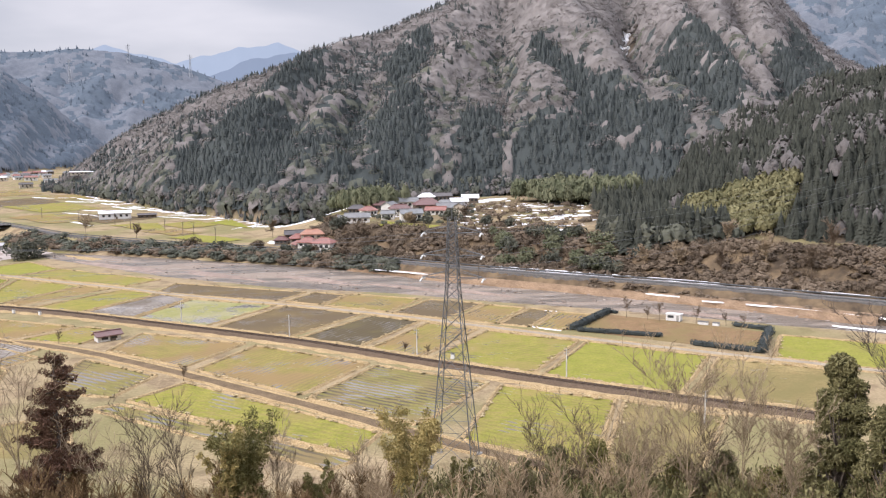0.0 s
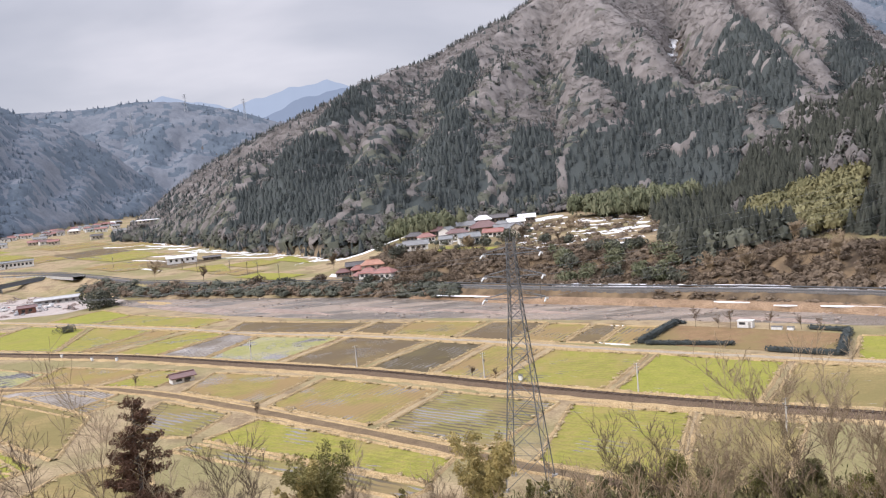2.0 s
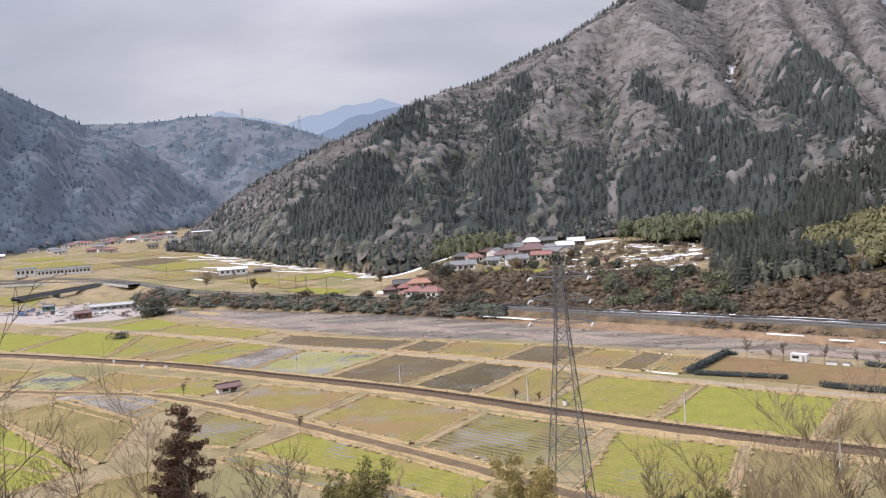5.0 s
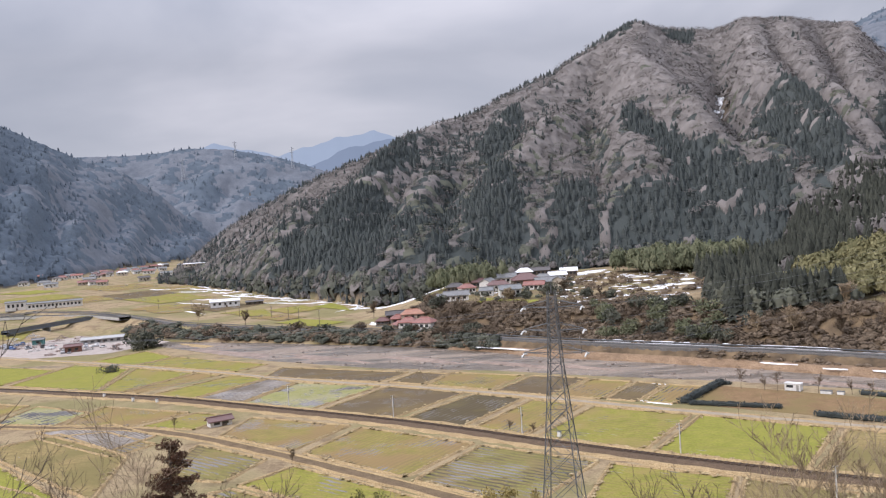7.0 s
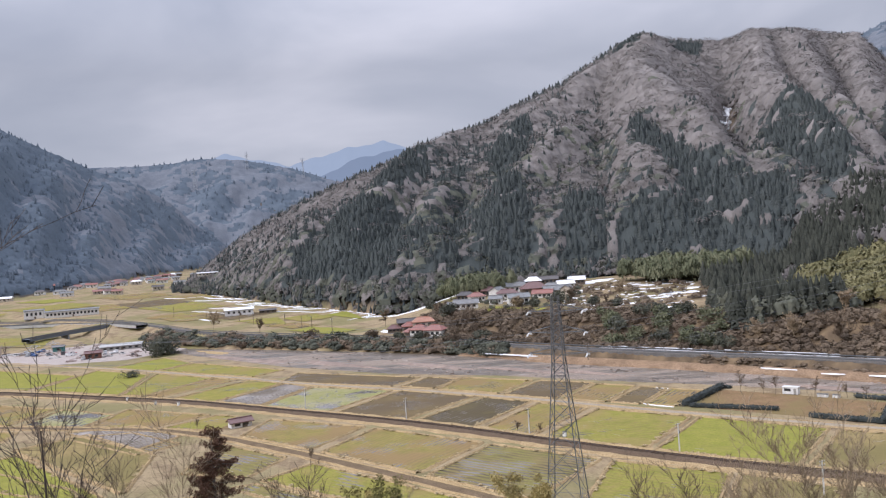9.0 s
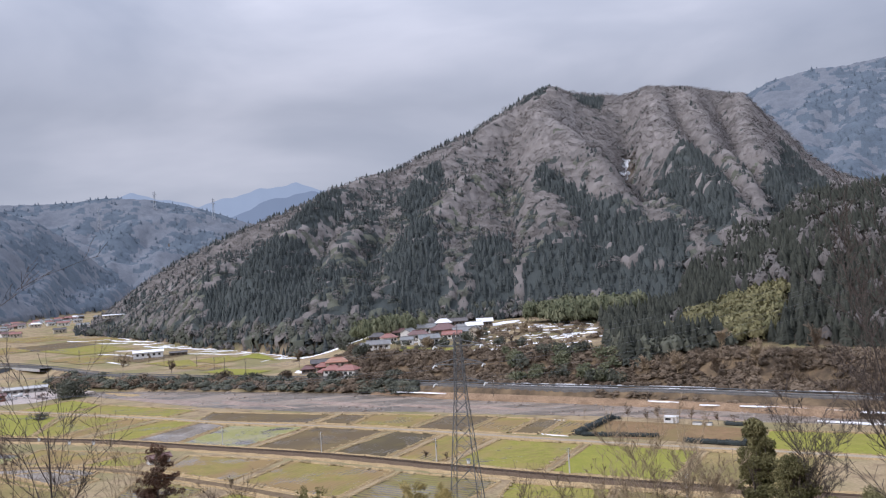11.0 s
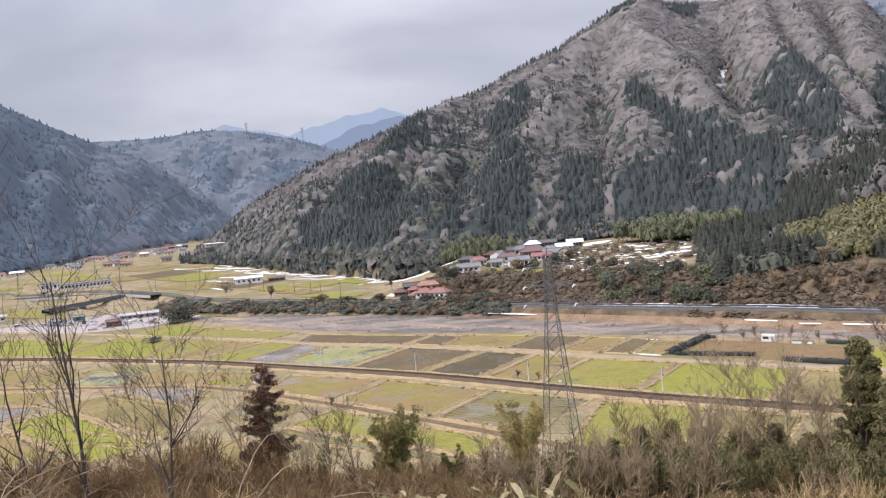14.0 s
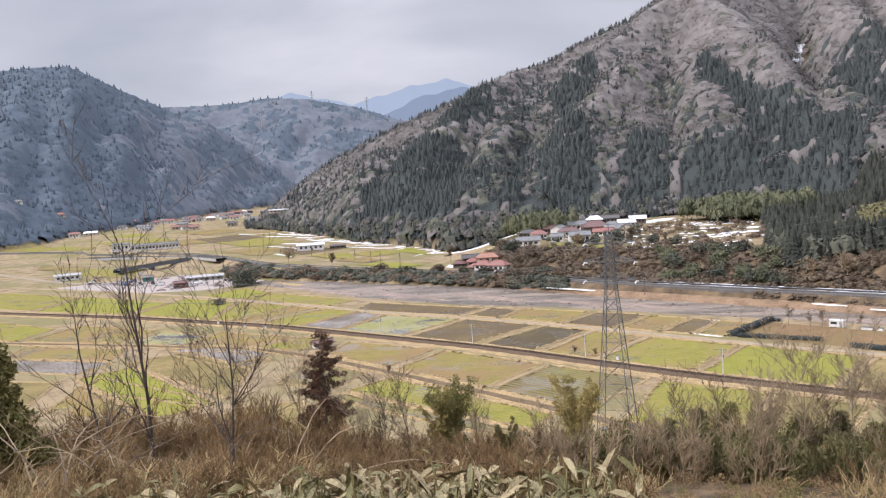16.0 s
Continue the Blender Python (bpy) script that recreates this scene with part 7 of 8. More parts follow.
scatter("river_reeds", [leafy_crown(75 + i, 40, 0.4) for i in range(4)], np.stack([sx, sy, land(sx, sy)[0] - 0.2], 1), 1.4 * b_, 1.0 * b_, SCRUB, 5, None, "dry brown reeds along the near river edge", "reeds")


n = 150
sx, sy = r_.uniform(0, 100, n), r_.uniform(430, 590, n)
sy = sy - 0.35 * sx
b_ = r_.uniform(0.4, 1.3, n)
scatter("terrace_shrubs", [leafy_crown(150 + i, 60, 0.38) for i in range(5)], np.stack([sx, sy, land(sx, sy)[0] - 0.3], 1), 2.2 * b_, 3.0 * b_, SCRUB, 14, None, "grey-brown garden shrubs on the terrace", "shrubs")
n = 90
sx, sy = r_.uniform(-70, 20, n), r_.uniform(470, 640, n)
b_ = r_.uniform(0.5, 1.2, n)
scatter("village_shrubs", [leafy_crown(155 + i, 60, 0.38) for i in range(5)], np.stack([sx, sy, land(sx, sy)[0] - 0.3], 1), 2.2 * b_, 3.2 * b_, BROADLEAF, 15, None, "dull green garden shrubs between village houses", "shrubs")


def thicket_proto(seed, stems=22, lean=1.0):
    """A clump of crooked upright twigs, 1 wide each way and 1 high."""
    r = random.Random(seed)
    bars = []
    for _ in range(stems):
        a, o = r.uniform(0, 6.28), r.random() ** 0.5 * 0.6
        p = Vector((math.cos(a) * o, math.sin(a) * o, 0))
        d = Vector((r.uniform(-lean, lean), r.uniform(-lean, lean), 1)).normalized()
        n, ln = 3, r.uniform(0.5, 1.1)
        for i in range(n):
            q = p + d * ln / n
            bars.append((p, q, 0.019, 0.014))
            if i and r.random() < 0.8:
                e = (d + Vector((r.uniform(-1, 1), r.uniform(-1, 1), 0.2)) * 0.7).normalized()
                bars.append((q, q + e * ln * 0.35, 0.013, 0.008))
            d = (d + Vector((r.uniform(-0.3, 0.3), r.uniform(-0.3, 0.3), 0))).normalized()
            p = q
    return bars_mesh(bars, 0.0, 3)


THICKET = [thicket_proto(i) for i in range(6)]
n = 380
sx = r_.uniform(-60, 190, n)
sy = np.interp(sx, ROAD_X, ROAD_Y) + r_.uniform(8, 58, n)
b_ = r_.uniform(0.5, 1.3, n)
scatter("bank_twigs", THICKET, np.stack([sx, sy, land(sx, sy)[0] - 0.2], 1), 2.6 * b_, 4.2 * b_, SCRUB, 23, None, "leafless twiggy shrubs on the bank above the road", "scrub")


# ---- clipped hedges of the lot ----
def hedge(x0, y0, x1, y1, wide, tall, seed):
    d = Vector((x1 - x0, y1 - y0))
    t = thing("clipped_hedge", x0, y0, 0, math.degrees(math.atan2(d.y, d.x)), "dark green clipped hedge round the brown lot", "hedge", "hedges")
    r = random.Random(seed)
    n = max(3, int(d.length / 1.6))
    cs = [(i * d.length / n + r.uniform(-0.3, 0.3), r.uniform(-0.2, 0.2) * wide, tall * 0.5) for i in range(n + 1)]
    v, f = leaf_cloud(cs, [wide * r.uniform(0.55, 0.75) for _ in cs], n * 90, 0.34, seed)
    v[:, 2] = np.clip(v[:, 2], 0.05, tall * 1.06)
    arrays_object("foliage", v, f, [CONIFER], t, attr={"tint": np.repeat(r_.uniform(0, 1, len(v) // 4), 4)})
    core = bmesh.new()
    box(core, -0.3, d.length + 0.3, -wide * 0.42, wide * 0.42, 0.1, tall * 0.85, bevel=0.25)
    part("core", core, CONIFER, t)
    return t


hedge(40.0, 254.5, 56.5, 280.5, 2.6, 2.0, 1)
hedge(41.5, 252.5, 64.5, 243.0, 1.8, 1.4, 2)
hedge(71.5, 232.2, 86.5, 222.2, 2.0, 1.6, 3)
hedge(87.0, 222.5, 99.5, 247.5, 2.4, 2.0, 4)
hedge(92.0, 256.0, 100.0, 249.5, 1.8, 1.4, 5)
hedge(56.5, 281.0, 59.0, 279.2, 1.6, 1.2, 6)

# rough dry grass along the field banks
g_ = np.random.RandomState(31)
tufts = []
for x0, y0, x1, y1 in FIELD_EDGES:
    far_ = math.hypot((x0 + x1) / 2, (y0 + y1) / 2)
    k = int(math.hypot(x1 - x0, y1 - y0) / (0.9 if far_ < 260 else 1.5))
    u = g_.uniform(0, 1, k)
    tufts.append(np.stack([x0 + (x1 - x0) * u + g_.normal(0, 0.45, k), y0 + (y1 - y0) * u + g_.normal(0, 0.45, k), np.full(k, 0.12)], 1))
tufts = np.concatenate(tufts)
b_ = g_.uniform(0.35, 1.2, len(tufts)) ** 1.5
STRAW_TUFT = foliage_material("dry_bank_grass", (0.270, 0.205, 0.115), (0.520, 0.420, 0.250), grain=1.5, rough_bump=0.3)
scatter("bank_grass", [leafy_crown(180 + i, 16, 0.6) for i in range(4)], tufts, 0.50 * b_, 0.38 * b_, STRAW_TUFT, 7, None, "dry straw-coloured grass along the field banks", "grass")

# ---- the slope below the viewer: trees standing at its foot ----
LEAF = foliage_material("glossy_evergreen_leaves", (0.095, 0.094, 0.038), (0.265, 0.242, 0.115), rough=0.55, grain=2.0)
CEDAR = foliage_material("winter_bronzed_cedar", (0.085, 0.048, 0.034), (0.215, 0.125, 0.085), grain=2.0)
YELLOW = foliage_material("yellow_bamboo_leaves", (0.270, 0.215, 0.075), (0.500, 0.400, 0.165), grain=2.0)
OLIVE = foliage_material("olive_bamboo_leaves", (0.110, 0.112, 0.040), (0.290, 0.255, 0.100), grain=2.0)


def spot(az, r):
    return -math.sin(radians(az)) * r, math.cos(radians(az)) * r


def cedar(az, r, top, seed, widen=1.0, material=None, label="tall bronzed cedar with ragged clumped foliage"):
    """A winter-bronzed cedar: trunk, boughs and clumps of foliage that leave gaps. top: height of its tip above the plain."""
    x, y = spot(az, r)
    z0 = height(x, y)
    tall = top - z0
    t = thing("bronzed_cedar", x, y, z0 - 0.3, seed * 31, label, "tree", "hillside cedars")
    part("trunk", strut(bmesh.new(), (0, 0, 0), (0, 0, tall * 0.97), 0.42, 0.05, 7), BARK, t)
    q = np.random.RandomState(seed)
    pts, size, bars = [], [], []
    for k in range(96):
        h = q.uniform(0.02, 1.0) ** 0.8 * 0.72
        reach = (0.35 + 5.4 * (h / 0.72) ** 0.75) * q.uniform(0.55, 1.1) * widen
        a = q.uniform(0, 6.28)
        base, d = Vector((0, 0, tall * (1 - h))), Vector((math.cos(a), math.sin(a), q.uniform(-0.1, 0.3)))
        tip = base + d * reach
        bars.append((base, tip, 0.09, 0.03))
        for j in range(2 + int(reach * 1.5)):
            s = 0.35 + 0.65 * j / (1 + int(reach * 1.5))
            p = base.lerp(tip, s) + Vector((q.normal(0, 0.22), q.normal(0, 0.22), 0.45 * s * s * 0.6 + q.normal(0, 0.15)))
            pts.append(p[:])
            size.append(q.uniform(0.42, 0.78) * (0.7 + 0.4 * h))
    v, f = bars_mesh(bars, 0.04, 4)
    arrays_object("branchwork", v, f, [BARK], t)
    v, f = leaf_cloud(pts, list(np.array(size) * 0.95), 30000, 0.17, seed, -0.5)
    arrays_object("foliage", v, f, [material or CEDAR], t, attr={"tint": np.repeat(q.uniform(0, 1, len(v) // 4), 4)})
    return t


def broadleaf(az, r, top, wide, seed, leaves=7000, leaf=0.42, material=None, label="evergreen broadleaf tree with dense glossy leaves", drop=0.62):
    x, y = spot(az, r)
    z0 = height(x, y)
    tall = top - z0
    t = thing("evergreen_tree", x, y, z0 - 0.3, 0, label, "tree", "hillside evergreens")
    q = random.Random(seed)
    cs, ss = [], []
    for k in range(96):
        h = q.random()
        a, rad = q.uniform(0, 6.28), wide * (0.25 + 0.75 * h ** 0.7) * q.uniform(0.2, 0.85)
        cs.append((math.cos(a) * rad, math.sin(a) * rad, tall * (1 - h * drop) - wide * 0.3))
        ss.append(wide * q.uniform(0.13, 0.27))
    v, f = leaf_cloud(cs, ss, leaves, leaf, seed, 0.5)
    arrays_object("crown", v, f, [material or LEAF], t, attr={"tint": np.repeat(np.random.RandomState(seed).uniform(0, 1, len(v) // 4), 4)})
    bars = [(Vector((0, 0, 0)), Vector((0, 0, tall * 0.5)), 0.36, 0.24)] + [(Vector((0, 0, tall * q.uniform(0.2, 0.55))), Vector(c), 0.14, 0.04) for c in cs]
    v, f = bars_mesh(bars, 0.04, 5)
    arrays_object("trunk", v, f, [BARK], t)
    return t


def bamboo(az, r, top, wide, seed, material, leaves=2600, label="clump of yellowing bamboo with arching tops", culms=13):
    x, y = spot(az, r)
    z0 = height(x, y)
    tall = top - z0
    t = thing("bamboo_clump", x, y, z0 - 0.3, 0, label, "bamboo", "hillside bamboo")
    q = random.Random(seed)
    bars, cs, ss = [], [], []
    for k in range(culms):
        a, o = q.uniform(0, 6.28), q.uniform(0.1, 0.5) * wide
        p = Vector((math.cos(a) * o * 0.4, math.sin(a) * o * 0.4, 0))
        hh = tall * q.uniform(0.72, 1.0)
        for s in range(8):
            u = (s + 1) / 8
            nx = Vector((math.cos(a) * (o * 0.4 + wide * 0.55 * u ** 3), math.sin(a) * (o * 0.4 + wide * 0.55 * u ** 3), hh * (u - 0.10 * u ** 4)))
            bars.append((p, nx, 0.07 * (1.1 - u) + 0.02, 0.07 * (1.0 - u) + 0.02))
            if u > 0.3:
                for _ in range(3):
                    b2, far_ = q.uniform(0, 6.28), wide * q.uniform(0.05, 0.36) * (1.25 - u)
                    tip = nx + Vector((math.cos(b2) * far_, math.sin(b2) * far_, q.uniform(-0.5, 0.5)))
                    bars.append((nx, tip, 0.02, 0.01))
                    cs.append(tip[:])
                    ss.append(wide * q.uniform(0.07, 0.17))
            p = nx
    v, f = bars_mesh(bars, 0.03, 5)
    arrays_object("culm_tuft", v, f, [stony("bamboo_culm", (0.26, 0.25, 0.09), (0.46, 0.42, 0.2), 2.0)], t)
    v, f = leaf_cloud(cs, ss, leaves * 4, 0.19, seed, 0.9)
    arrays_object("foliage", v, f, [material], t, attr={"tint": np.repeat(np.random.RandomState(seed).uniform(0, 1, len(v) // 4), 4)})
    return t


cedar(25.4, 108, 34.3, 3)
cedar(70.5, 34, 49.5, 4, 0.42, OLIVE, "dark green conifer at the edge of the slope")
broadleaf(-25.2, 107, 33.2, 4.7, 5, 34000, 0.22)
broadleaf(-28.0, 104, 29.0, 5.4, 6, 22000, 0.22)
bamboo(2.9, 108, 25.4, 5.6, 7, YELLOW, 4600, culms=20)
bamboo(14.2, 108, 25.4, 6.0, 8, OLIVE, 4200, "clump of green bamboo with yellowish tops", 18)
bamboo(15.6, 107, 23.8, 3.4, 18, YELLOW, 1500, "clump of yellowing bamboo with thin tops", 10)
bamboo(9.2, 109, 16.5, 2.8, 9, OLIVE, 1500, "low clump of dull green bamboo", 8)
bamboo(-1.0, 112, 15.0, 2.6, 19, OLIVE, 1100, "low clump of dull green bamboo", 8)
for i, (az_, r, top, wide) in enumerate(((-7.5, 112, 17.5, 3.6), (-10.0, 111, 19.0, 3.8), (-12.6, 112, 17.2, 3.4), (-15.6, 110, 17.8, 4.0), (-18.4, 111, 18.4, 3.8), (-21.4, 108, 18.5, 3.6), (-5.0, 113, 15.0, 3.0), (-31, 100, 24, 4.5), (-34, 100, 26, 5))):
    broadleaf(az_, r, top, wide, 40 + i, 7000, 0.21, OLIVE if i % 2 else LEAF, "rounded olive-green evergreen shrub on the slope", 0.8)
# leafless trees
for i, (x, y, tall, rad, mt, lv) in enumerate((
        (-44.5, 45, 26.5, 0.26, DARK_TWIG, 3), (-38.5, 50, 20.0, 0.20, DARK_TWIG, 3), (-53, 48, 19, 0.19, DARK_TWIG, 3), (-58, 95, 17, 0.12, TWIG, 3), (-66, 92, 19, 0.13, TWIG, 3), (-50, 96, 20, 0.13, PALE_TWIG, 3),
        (44, 50, 27.0, 0.17, DARK_TWIG, 4), (49, 47, 27.0, 0.17, DARK_TWIG, 4), (51, 92, 22.0, 0.14, DARK_TWIG, 4), (30, 103, 18.5, 0.13, PALE_TWIG, 4), (36, 101, 16.5, 0.12, PALE_TWIG, 4), (24, 107, 13.0, 0.11, PALE_TWIG, 4),
        (12, 111, 12.0, 0.10, TWIG, 3), (17, 110, 12.0, 0.10, TWIG, 3), (-33, 103, 13.0, 0.11, TWIG, 3), (-37, 99, 13.0, 0.11, TWIG, 3), (-23, 107, 11.0, 0.10, PALE_TWIG, 3), (-12, 111, 9.5, 0.09, PALE_TWIG, 3),
        (40, 96, 14.0, 0.11, PALE_TWIG, 4), (-40, 96, 12.0, 0.11, PALE_TWIG, 3), (5, 113, 9.5, 0.09, TWIG, 3), (32, 104, 12, 0.10, TWIG, 3))):
    bare_tree("bare_hillside_tree", x, y, tall, rad, 11 + i, mt, "slender leafless tree with %s twigs on the slope" % ("pale" if mt is PALE_TWIG else "dark" if mt is DARK_TWIG else "grey-brown"), lv, 0.022, 0.58, 3 if i < 3 else 4, group="hillside bare trees", start=0.1)


# thickets on the slope
def shrub_proto(seed, stems=4):
    """A leafless shrub of several crooked branching stems, about 1 wide each way and 1 high."""
    r = random.Random(seed)
    bars = []
    for k in range(stems):
        a = r.uniform(0, 6.28)
        dx, dy = 0.25 * math.cos(a), 0.25 * math.sin(a)
        o = Vector((dx, dy, 0))
        bars += [(p + o, q + o, u, w) for p, q, u, w in grow(seed * 10 + k, r.uniform(0.6, 1.0), 0.016, 2, 0.75, 4, start=0.1, lean=(2.2 * dx + r.uniform(-0.3, 0.3), 2.2 * dy + r.uniform(-0.3, 0.3)))]
    return bars_mesh(bars, 0.0042, 3)


def leaf_proto(seed, count=420, leaf=0.055):
    r = random.Random(seed)
    cs = [(r.uniform(-0.55, 0.55), r.uniform(-0.55, 0.55), r.uniform(0.25, 0.75)) for _ in range(8)]
    v, f = leaf_cloud(cs, [r.uniform(0.22, 0.4) for _ in cs], count, leaf, seed, 0.4)
    return v * (1, 1, 0.85), f


SHRUBS = [shrub_proto(i) for i in range(7)]
LEAFY = [leaf_proto(i) for i in range(5)]
BROWN_TWIGS = foliage_material("brown_thicket_twigs", (0.125, 0.078, 0.038), (0.340, 0.228, 0.118), grain=0.6)
PALE_STEMS = foliage_material("pale_shrub_branches", (0.190, 0.138, 0.084), (0.425, 0.328, 0.212), grain=0.6)
STRAW_TWIGS = foliage_material("straw_grass_stalks", (0.270, 0.192, 0.092), (0.560, 0.425, 0.225), grain=0.6)
r_ = np.random.RandomState(5)
for name, count, a0, a1, r0, r1, wide, tall, mt, lab in (
        ("brown_thicket", 150, 19, 56, 60, 112, 4.8, 4.6, BROWN_TWIGS, "dense brown leafless thicket on the slope"), ("brown_thicket", 60, 8, 42, 95, 114, 5.0, 6.0, BROWN_TWIGS, "dense brown leafless thicket on the slope"), ("brown_thicket", 80, -38, 20, 100, 121, 4.6, 5.6, BROWN_TWIGS, "dense brown leafless thicket on the slope"),
        ("straw_thicket", 130, -36, 52, 80, 122, 3.0, 3.4, STRAW_TWIGS, "dry straw-coloured stalks on the slope"), ("pale_shrubs", 20, -30, 8, 92, 116, 6.5, 9.0, PALE_STEMS, "pale leafless shrubs with whitish branches on the slope"), ("brown_thicket", 36, 22, 46, 84, 108, 6.0, 8.5, BROWN_TWIGS, "tall brown leafless thicket beside the cedar")):
    aa, dd = r_.uniform(a0, a1, count), r_.uniform(r0, r1, count)
    x, y = -np.sin(np.radians(aa)) * dd, np.cos(np.radians(aa)) * dd
    b = r_.uniform(0.65, 1.25, count)
    scatter(name, THICKET if mt is STRAW_TWIGS else SHRUBS, np.stack([x, y, land(x, y)[0] - 0.2], 1), wide * b, tall * b, mt, 8, None, lab, "thicket")


DEAD = foliage_material("dead_bracken", (0.150, 0.098, 0.056), (0.390, 0.275, 0.150), grain=1.6)
for name, count, a0, a1, r0, r1, wide, tall, mt, lab in (("dead_bracken", 420, 18, 56, 58, 112, 2.6, 3.4, DEAD, "low brown bracken and dead leaves on the slope"), ("dead_bracken", 420, -38, 20, 98, 124, 2.4, 3.4, DEAD, "low brown bracken and dead leaves on the slope"),
                                                         ("near_slope_growth", 520, -30, 56, 22, 92, 2.2, 2.4, DEAD, "low brown bracken on the steep slope"), ("near_slope_green", 240, -30, 56, 26, 96, 2.2, 2.8, OLIVE, "low olive-green growth on the steep slope"), ("left_slope_evergreens", 60, 20, 54, 84, 110, 2.6, 4.4, LEAF, "low dark evergreen shrubs in the brown thicket"),
                                                         ("slope_evergreens", 420, -38, 4, 100, 120, 3.2, 9.0, LEAF, "low dark olive-green shrubs on the slope")):
    aa, dd = r_.uniform(a0, a1, count), r_.uniform(r0, r1, count)
    x, y = -np.sin(np.radians(aa)) * dd, np.cos(np.radians(aa)) * dd
    b = r_.uniform(0.6, 1.3, count)
    scatter(name, LEAFY, np.stack([x, y, land(x, y)[0] - 0.4], 1), wide * b, tall * b, mt, 9, None, lab, "thicket")


# ---- dwarf bamboo close to the viewer ----
SASA = foliage_material("dwarf_bamboo_leaves", (0.150, 0.150, 0.045), (0.780, 0.620, 0.380), rough=0.6, grain=30.0, shade=0.12)


def dwarf_bamboo(x, y, top, seed, count=12):
    """Stems with broad pointed leaves whose edges have dried."""
    z0 = height(x, y)
    t = thing("dwarf_bamboo", x, y, z0 - 0.05, 0, "broad-leaved dwarf bamboo with dried leaf edges", "bamboo grass", "dwarf bamboo")
    q = random.Random(seed)
    bars, vs, fs = [], [], []
    for k in range(count):
        a, o = q.uniform(0, 6.28), q.uniform(0, 0.4)
        h = (top - z0) * q.uniform(0.72, 1.0)
        p0, p1 = Vector((math.cos(a) * o * 0.5, math.sin(a) * o * 0.5, 0)), Vector((math.cos(a) * o, math.sin(a) * o, h))
        bars.append((p0, p1, 0.006, 0.004))
        for j in range(q.randint(4, 8)):
            b = q.uniform(0, 6.28)
            ln, w = q.uniform(0.08, 0.18), q.uniform(0.011, 0.022)
            d = Vector((math.cos(b), math.sin(b), q.uniform(-0.7, 0.6)))
            s = Vector((-math.sin(b), math.cos(b), q.uniform(-0.8, 0.8)))
            n0 = len(vs)
            for u, ww in ((0, 0.15), (0.25, 0.85), (0.55, 1.0), (0.8, 0.6), (1.0, 0.02)):
                c = p1 - Vector((0, 0, 0.05 * j)) + d * ln * u - Vector((0, 0, 0.16 * u * u * ln * 4))
                vs += [(c + s * w * ww + Vector((0, 0, 0.006)))[:], c[:], (c - s * w * ww + Vector((0, 0, 0.006)))[:]]
            for g in range(4):
                o2 = n0 + g * 3
                fs += [(o2, o2 + 1, o2 + 4, o2 + 3), (o2 + 1, o2 + 2, o2 + 5, o2 + 4)]
    v, f = bars_mesh(bars, 0.003, 4)
    stems = arrays_object("stem_cluster", v, f, [stony("sasa_stem", (0.2, 0.17, 0.07), (0.36, 0.31, 0.15), 6.0)], t)
    stems["kind"] = "stuff"
    arrays_object("foliage", np.array(vs), np.array(fs), [SASA], t, attr={"tint": np.repeat(np.where(np.random.RandomState(seed).uniform(0, 1, len(vs) // 15) < 0.4, 0.12, np.random.RandomState(seed + 1).uniform(0.35, 1, len(vs) // 15)), 15)})
    return t


sr = random.Random(8)
EYE_BACK = (2.27, -25.9)
for i in range(54):
    az_, d = 2 + 42 * (i + sr.random()) / 54, sr.uniform(3.8, 6.4)
    x, y = EYE_BACK[0] - math.sin(radians(az_)) * d, EYE_BACK[1] + math.cos(radians(az_)) * d
    dwarf_bamboo(x, y, 56 - d * math.tan(radians(20.3 - 0.045 * (az_ - 6) + sr.uniform(-1.5, 1.0))), 500 + i)


# arching bramble stems among the dwarf bamboo
def tube(line, r0, r1, sides=5):
    """One unbroken tapering stem along a line of points."""
    bm = bmesh.new()
    rings = []
    for i, p in enumerate(line):
        d = (line[min(i + 1, len(line) - 1)] - line[max(i - 1, 0)]).normalized()
        u = d.cross(Vector((0.31, 0.22, 0.93))).normalized()
        w, r = d.cross(u), r0 + (r1 - r0) * i / (len(line) - 1)
        rings.append([bm.verts.new(p + (u * math.cos(6.2832 * k / sides) + w * math.sin(6.2832 * k / sides)) * r) for k in range(sides)])
    for a, b in zip(rings, rings[1:]):
        for k in range(sides):
            bm.faces.new((a[k], a[(k + 1) % sides], b[(k + 1) % sides], b[k]))
    bm.faces.new(rings[0][::-1])
    bm.faces.new(rings[-1])
    return bm


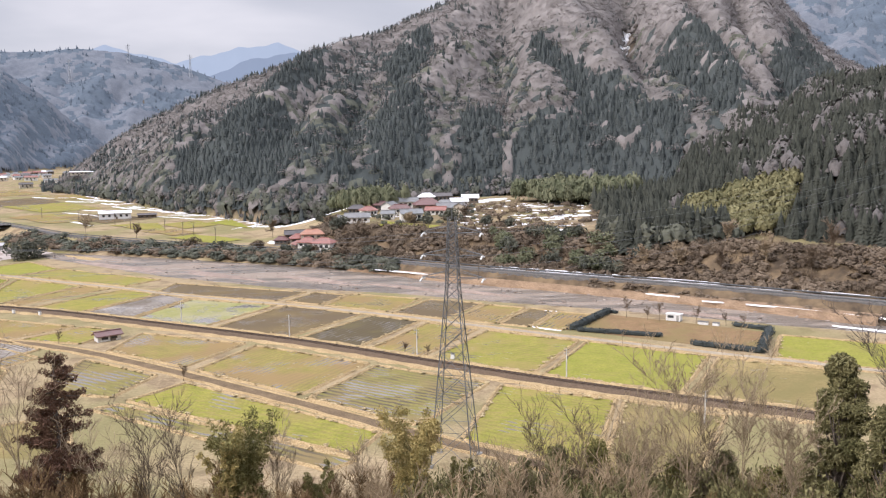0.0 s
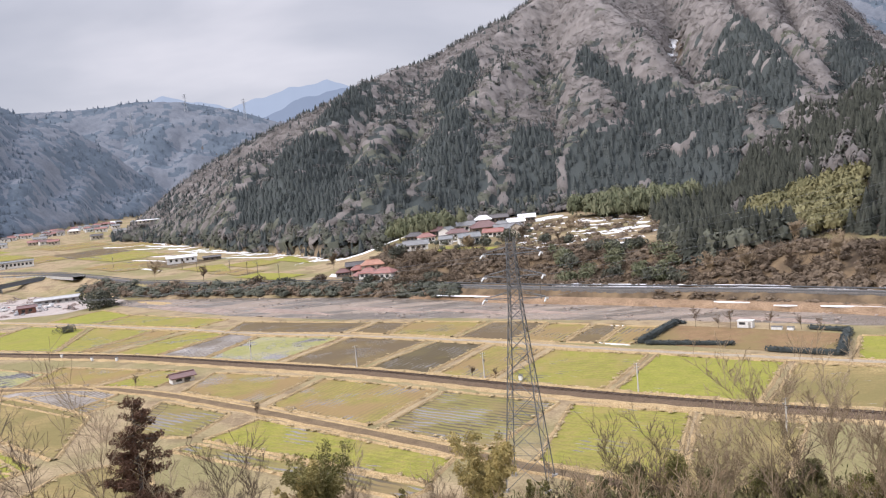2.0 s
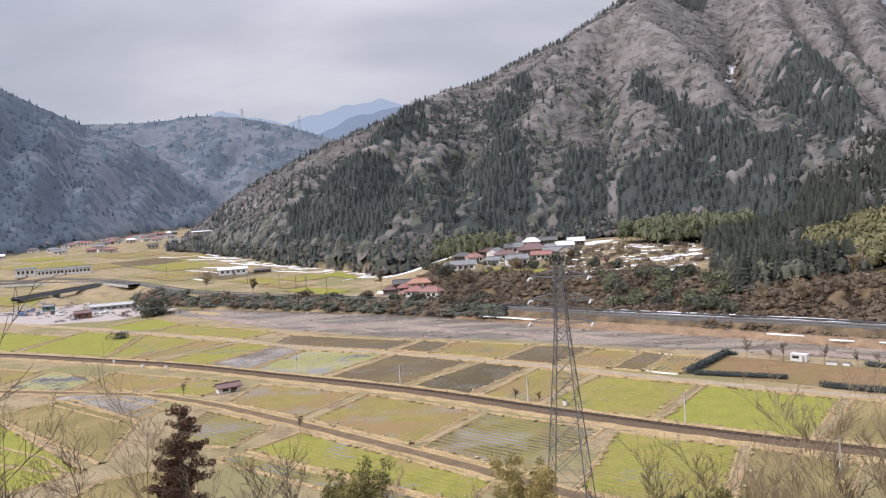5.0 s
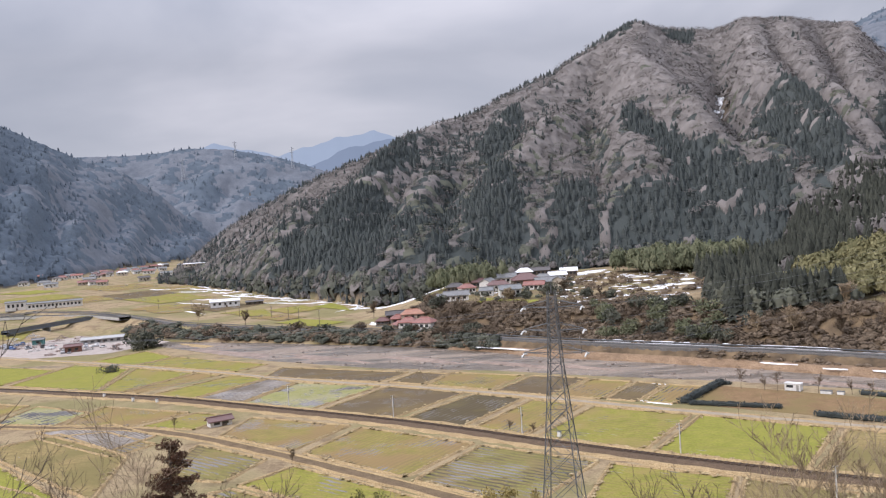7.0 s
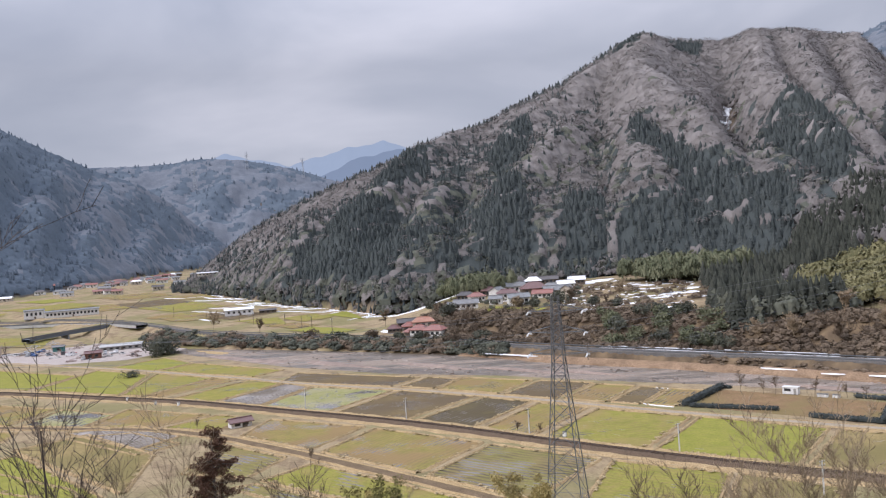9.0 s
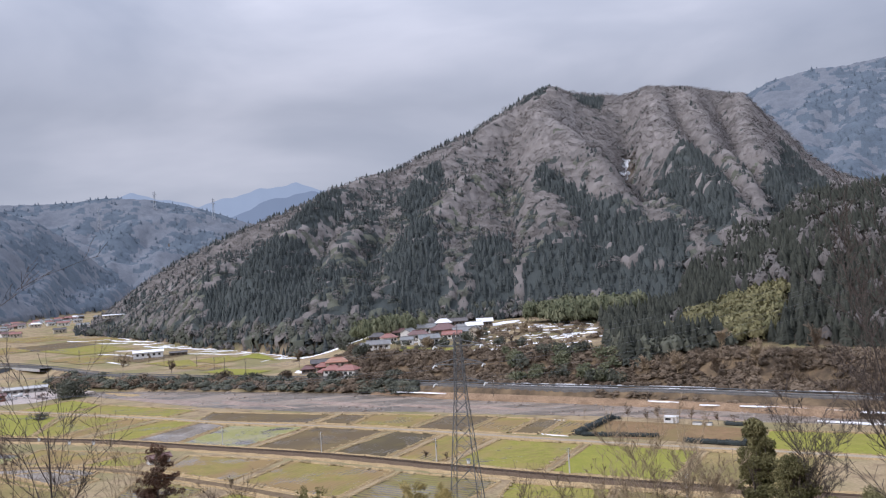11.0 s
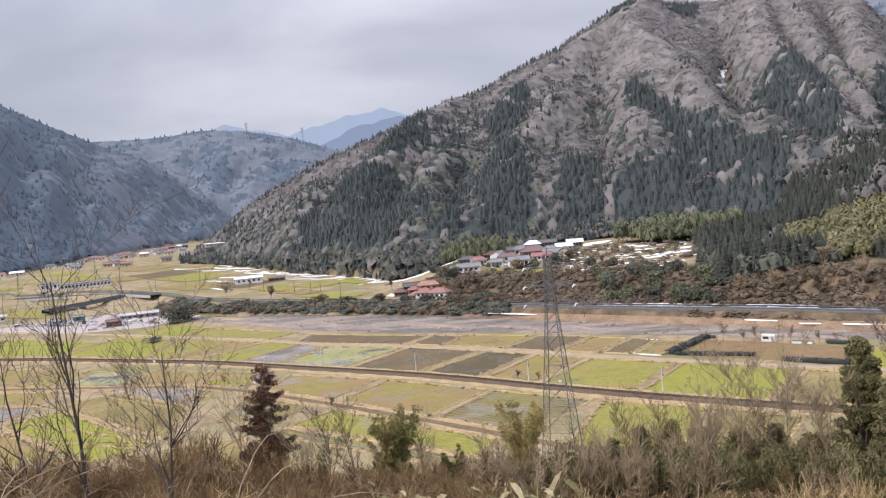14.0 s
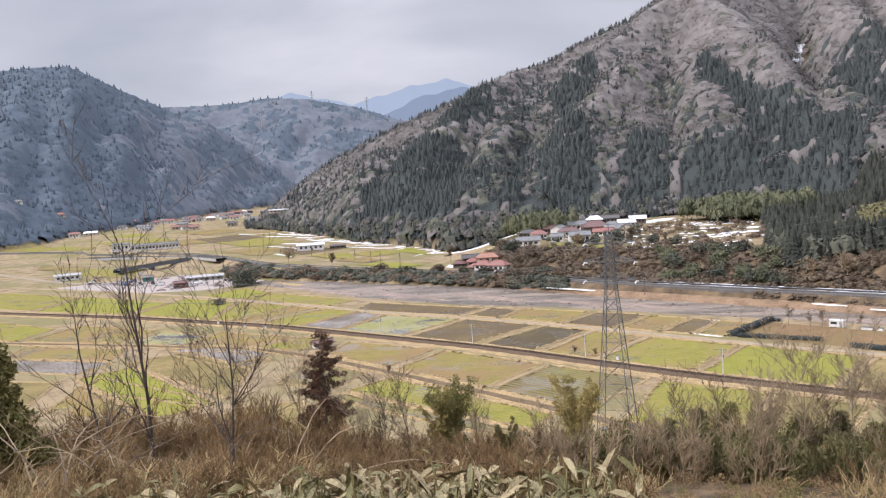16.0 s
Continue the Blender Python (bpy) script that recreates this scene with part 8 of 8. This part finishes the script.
def bramble(az_, d, reach, seed):
    q = random.Random(seed)
    x, y = EYE_BACK[0] - math.sin(radians(az_)) * d, EYE_BACK[1] + math.cos(radians(az_)) * d
    z0 = height(x, y)
    t = thing("bramble", x, y, z0, 0, "pale arching leafless bramble stems above dwarf bamboo", "bramble", "brambles")
    for k in range(5):
        a = q.uniform(0, 6.28)
        up, out = q.uniform(0.5, 1.15), reach * q.uniform(0.5, 1.0)
        mt = PALE_TWIG if q.random() < 0.6 else TWIG
        line = [Vector((q.uniform(-0.2, 0.2), q.uniform(-0.2, 0.2), 0))]
        for i in range(1, 11):
            u = i / 10
            line.append(Vector((math.cos(a) * out * u + q.uniform(-0.02, 0.02), math.sin(a) * out * u + q.uniform(-0.02, 0.02), up * (2.1 * u - 1.5 * u * u) + q.uniform(-0.015, 0.015))))
        stem = part("stem", tube(line, 0.007, 0.0015), mt, t)
        for i in q.sample(range(3, 11), 4):
            w = line[i]
            part("twig", tube([w, w + Vector((q.uniform(-0.15, 0.15), q.uniform(-0.15, 0.15), q.uniform(0.0, 0.15))), w + Vector((q.uniform(-0.3, 0.3), q.uniform(-0.3, 0.3), q.uniform(0.0, 0.35)))], 0.003, 0.001), mt, stem)


for i in range(16):
    bramble(14 + 34 * (i + sr.random()) / 16, sr.uniform(5.0, 9.5), sr.uniform(1.2, 2.6), 700 + i)

# dry stalks and fallen stems matted on the lip of the slope
m_ = np.random.RandomState(77)
for name, count, a0, a1, mt, wide, tall, lab in (("dry_litter", 260, 20, 48, STRAW_TWIGS, 0.42, 0.34, "mat of dry straw-coloured stalks on the lip of the slope"), ("dry_litter", 200, 2, 46, BROWN_TWIGS, 0.38, 0.42, "tangle of dry brown stems among dwarf bamboo")):
    aa, dd = np.radians(m_.uniform(a0, a1, count)), m_.uniform(4.8, 7.0, count)
    x, y = EYE_BACK[0] - np.sin(aa) * dd, EYE_BACK[1] + np.cos(aa) * dd
    b = m_.uniform(0.6, 1.3, count)
    scatter(name, SHRUBS, np.stack([x, y, land(x, y)[0] - 0.05], 1), wide * b, tall * b, mt, 78, None, lab, "litter")
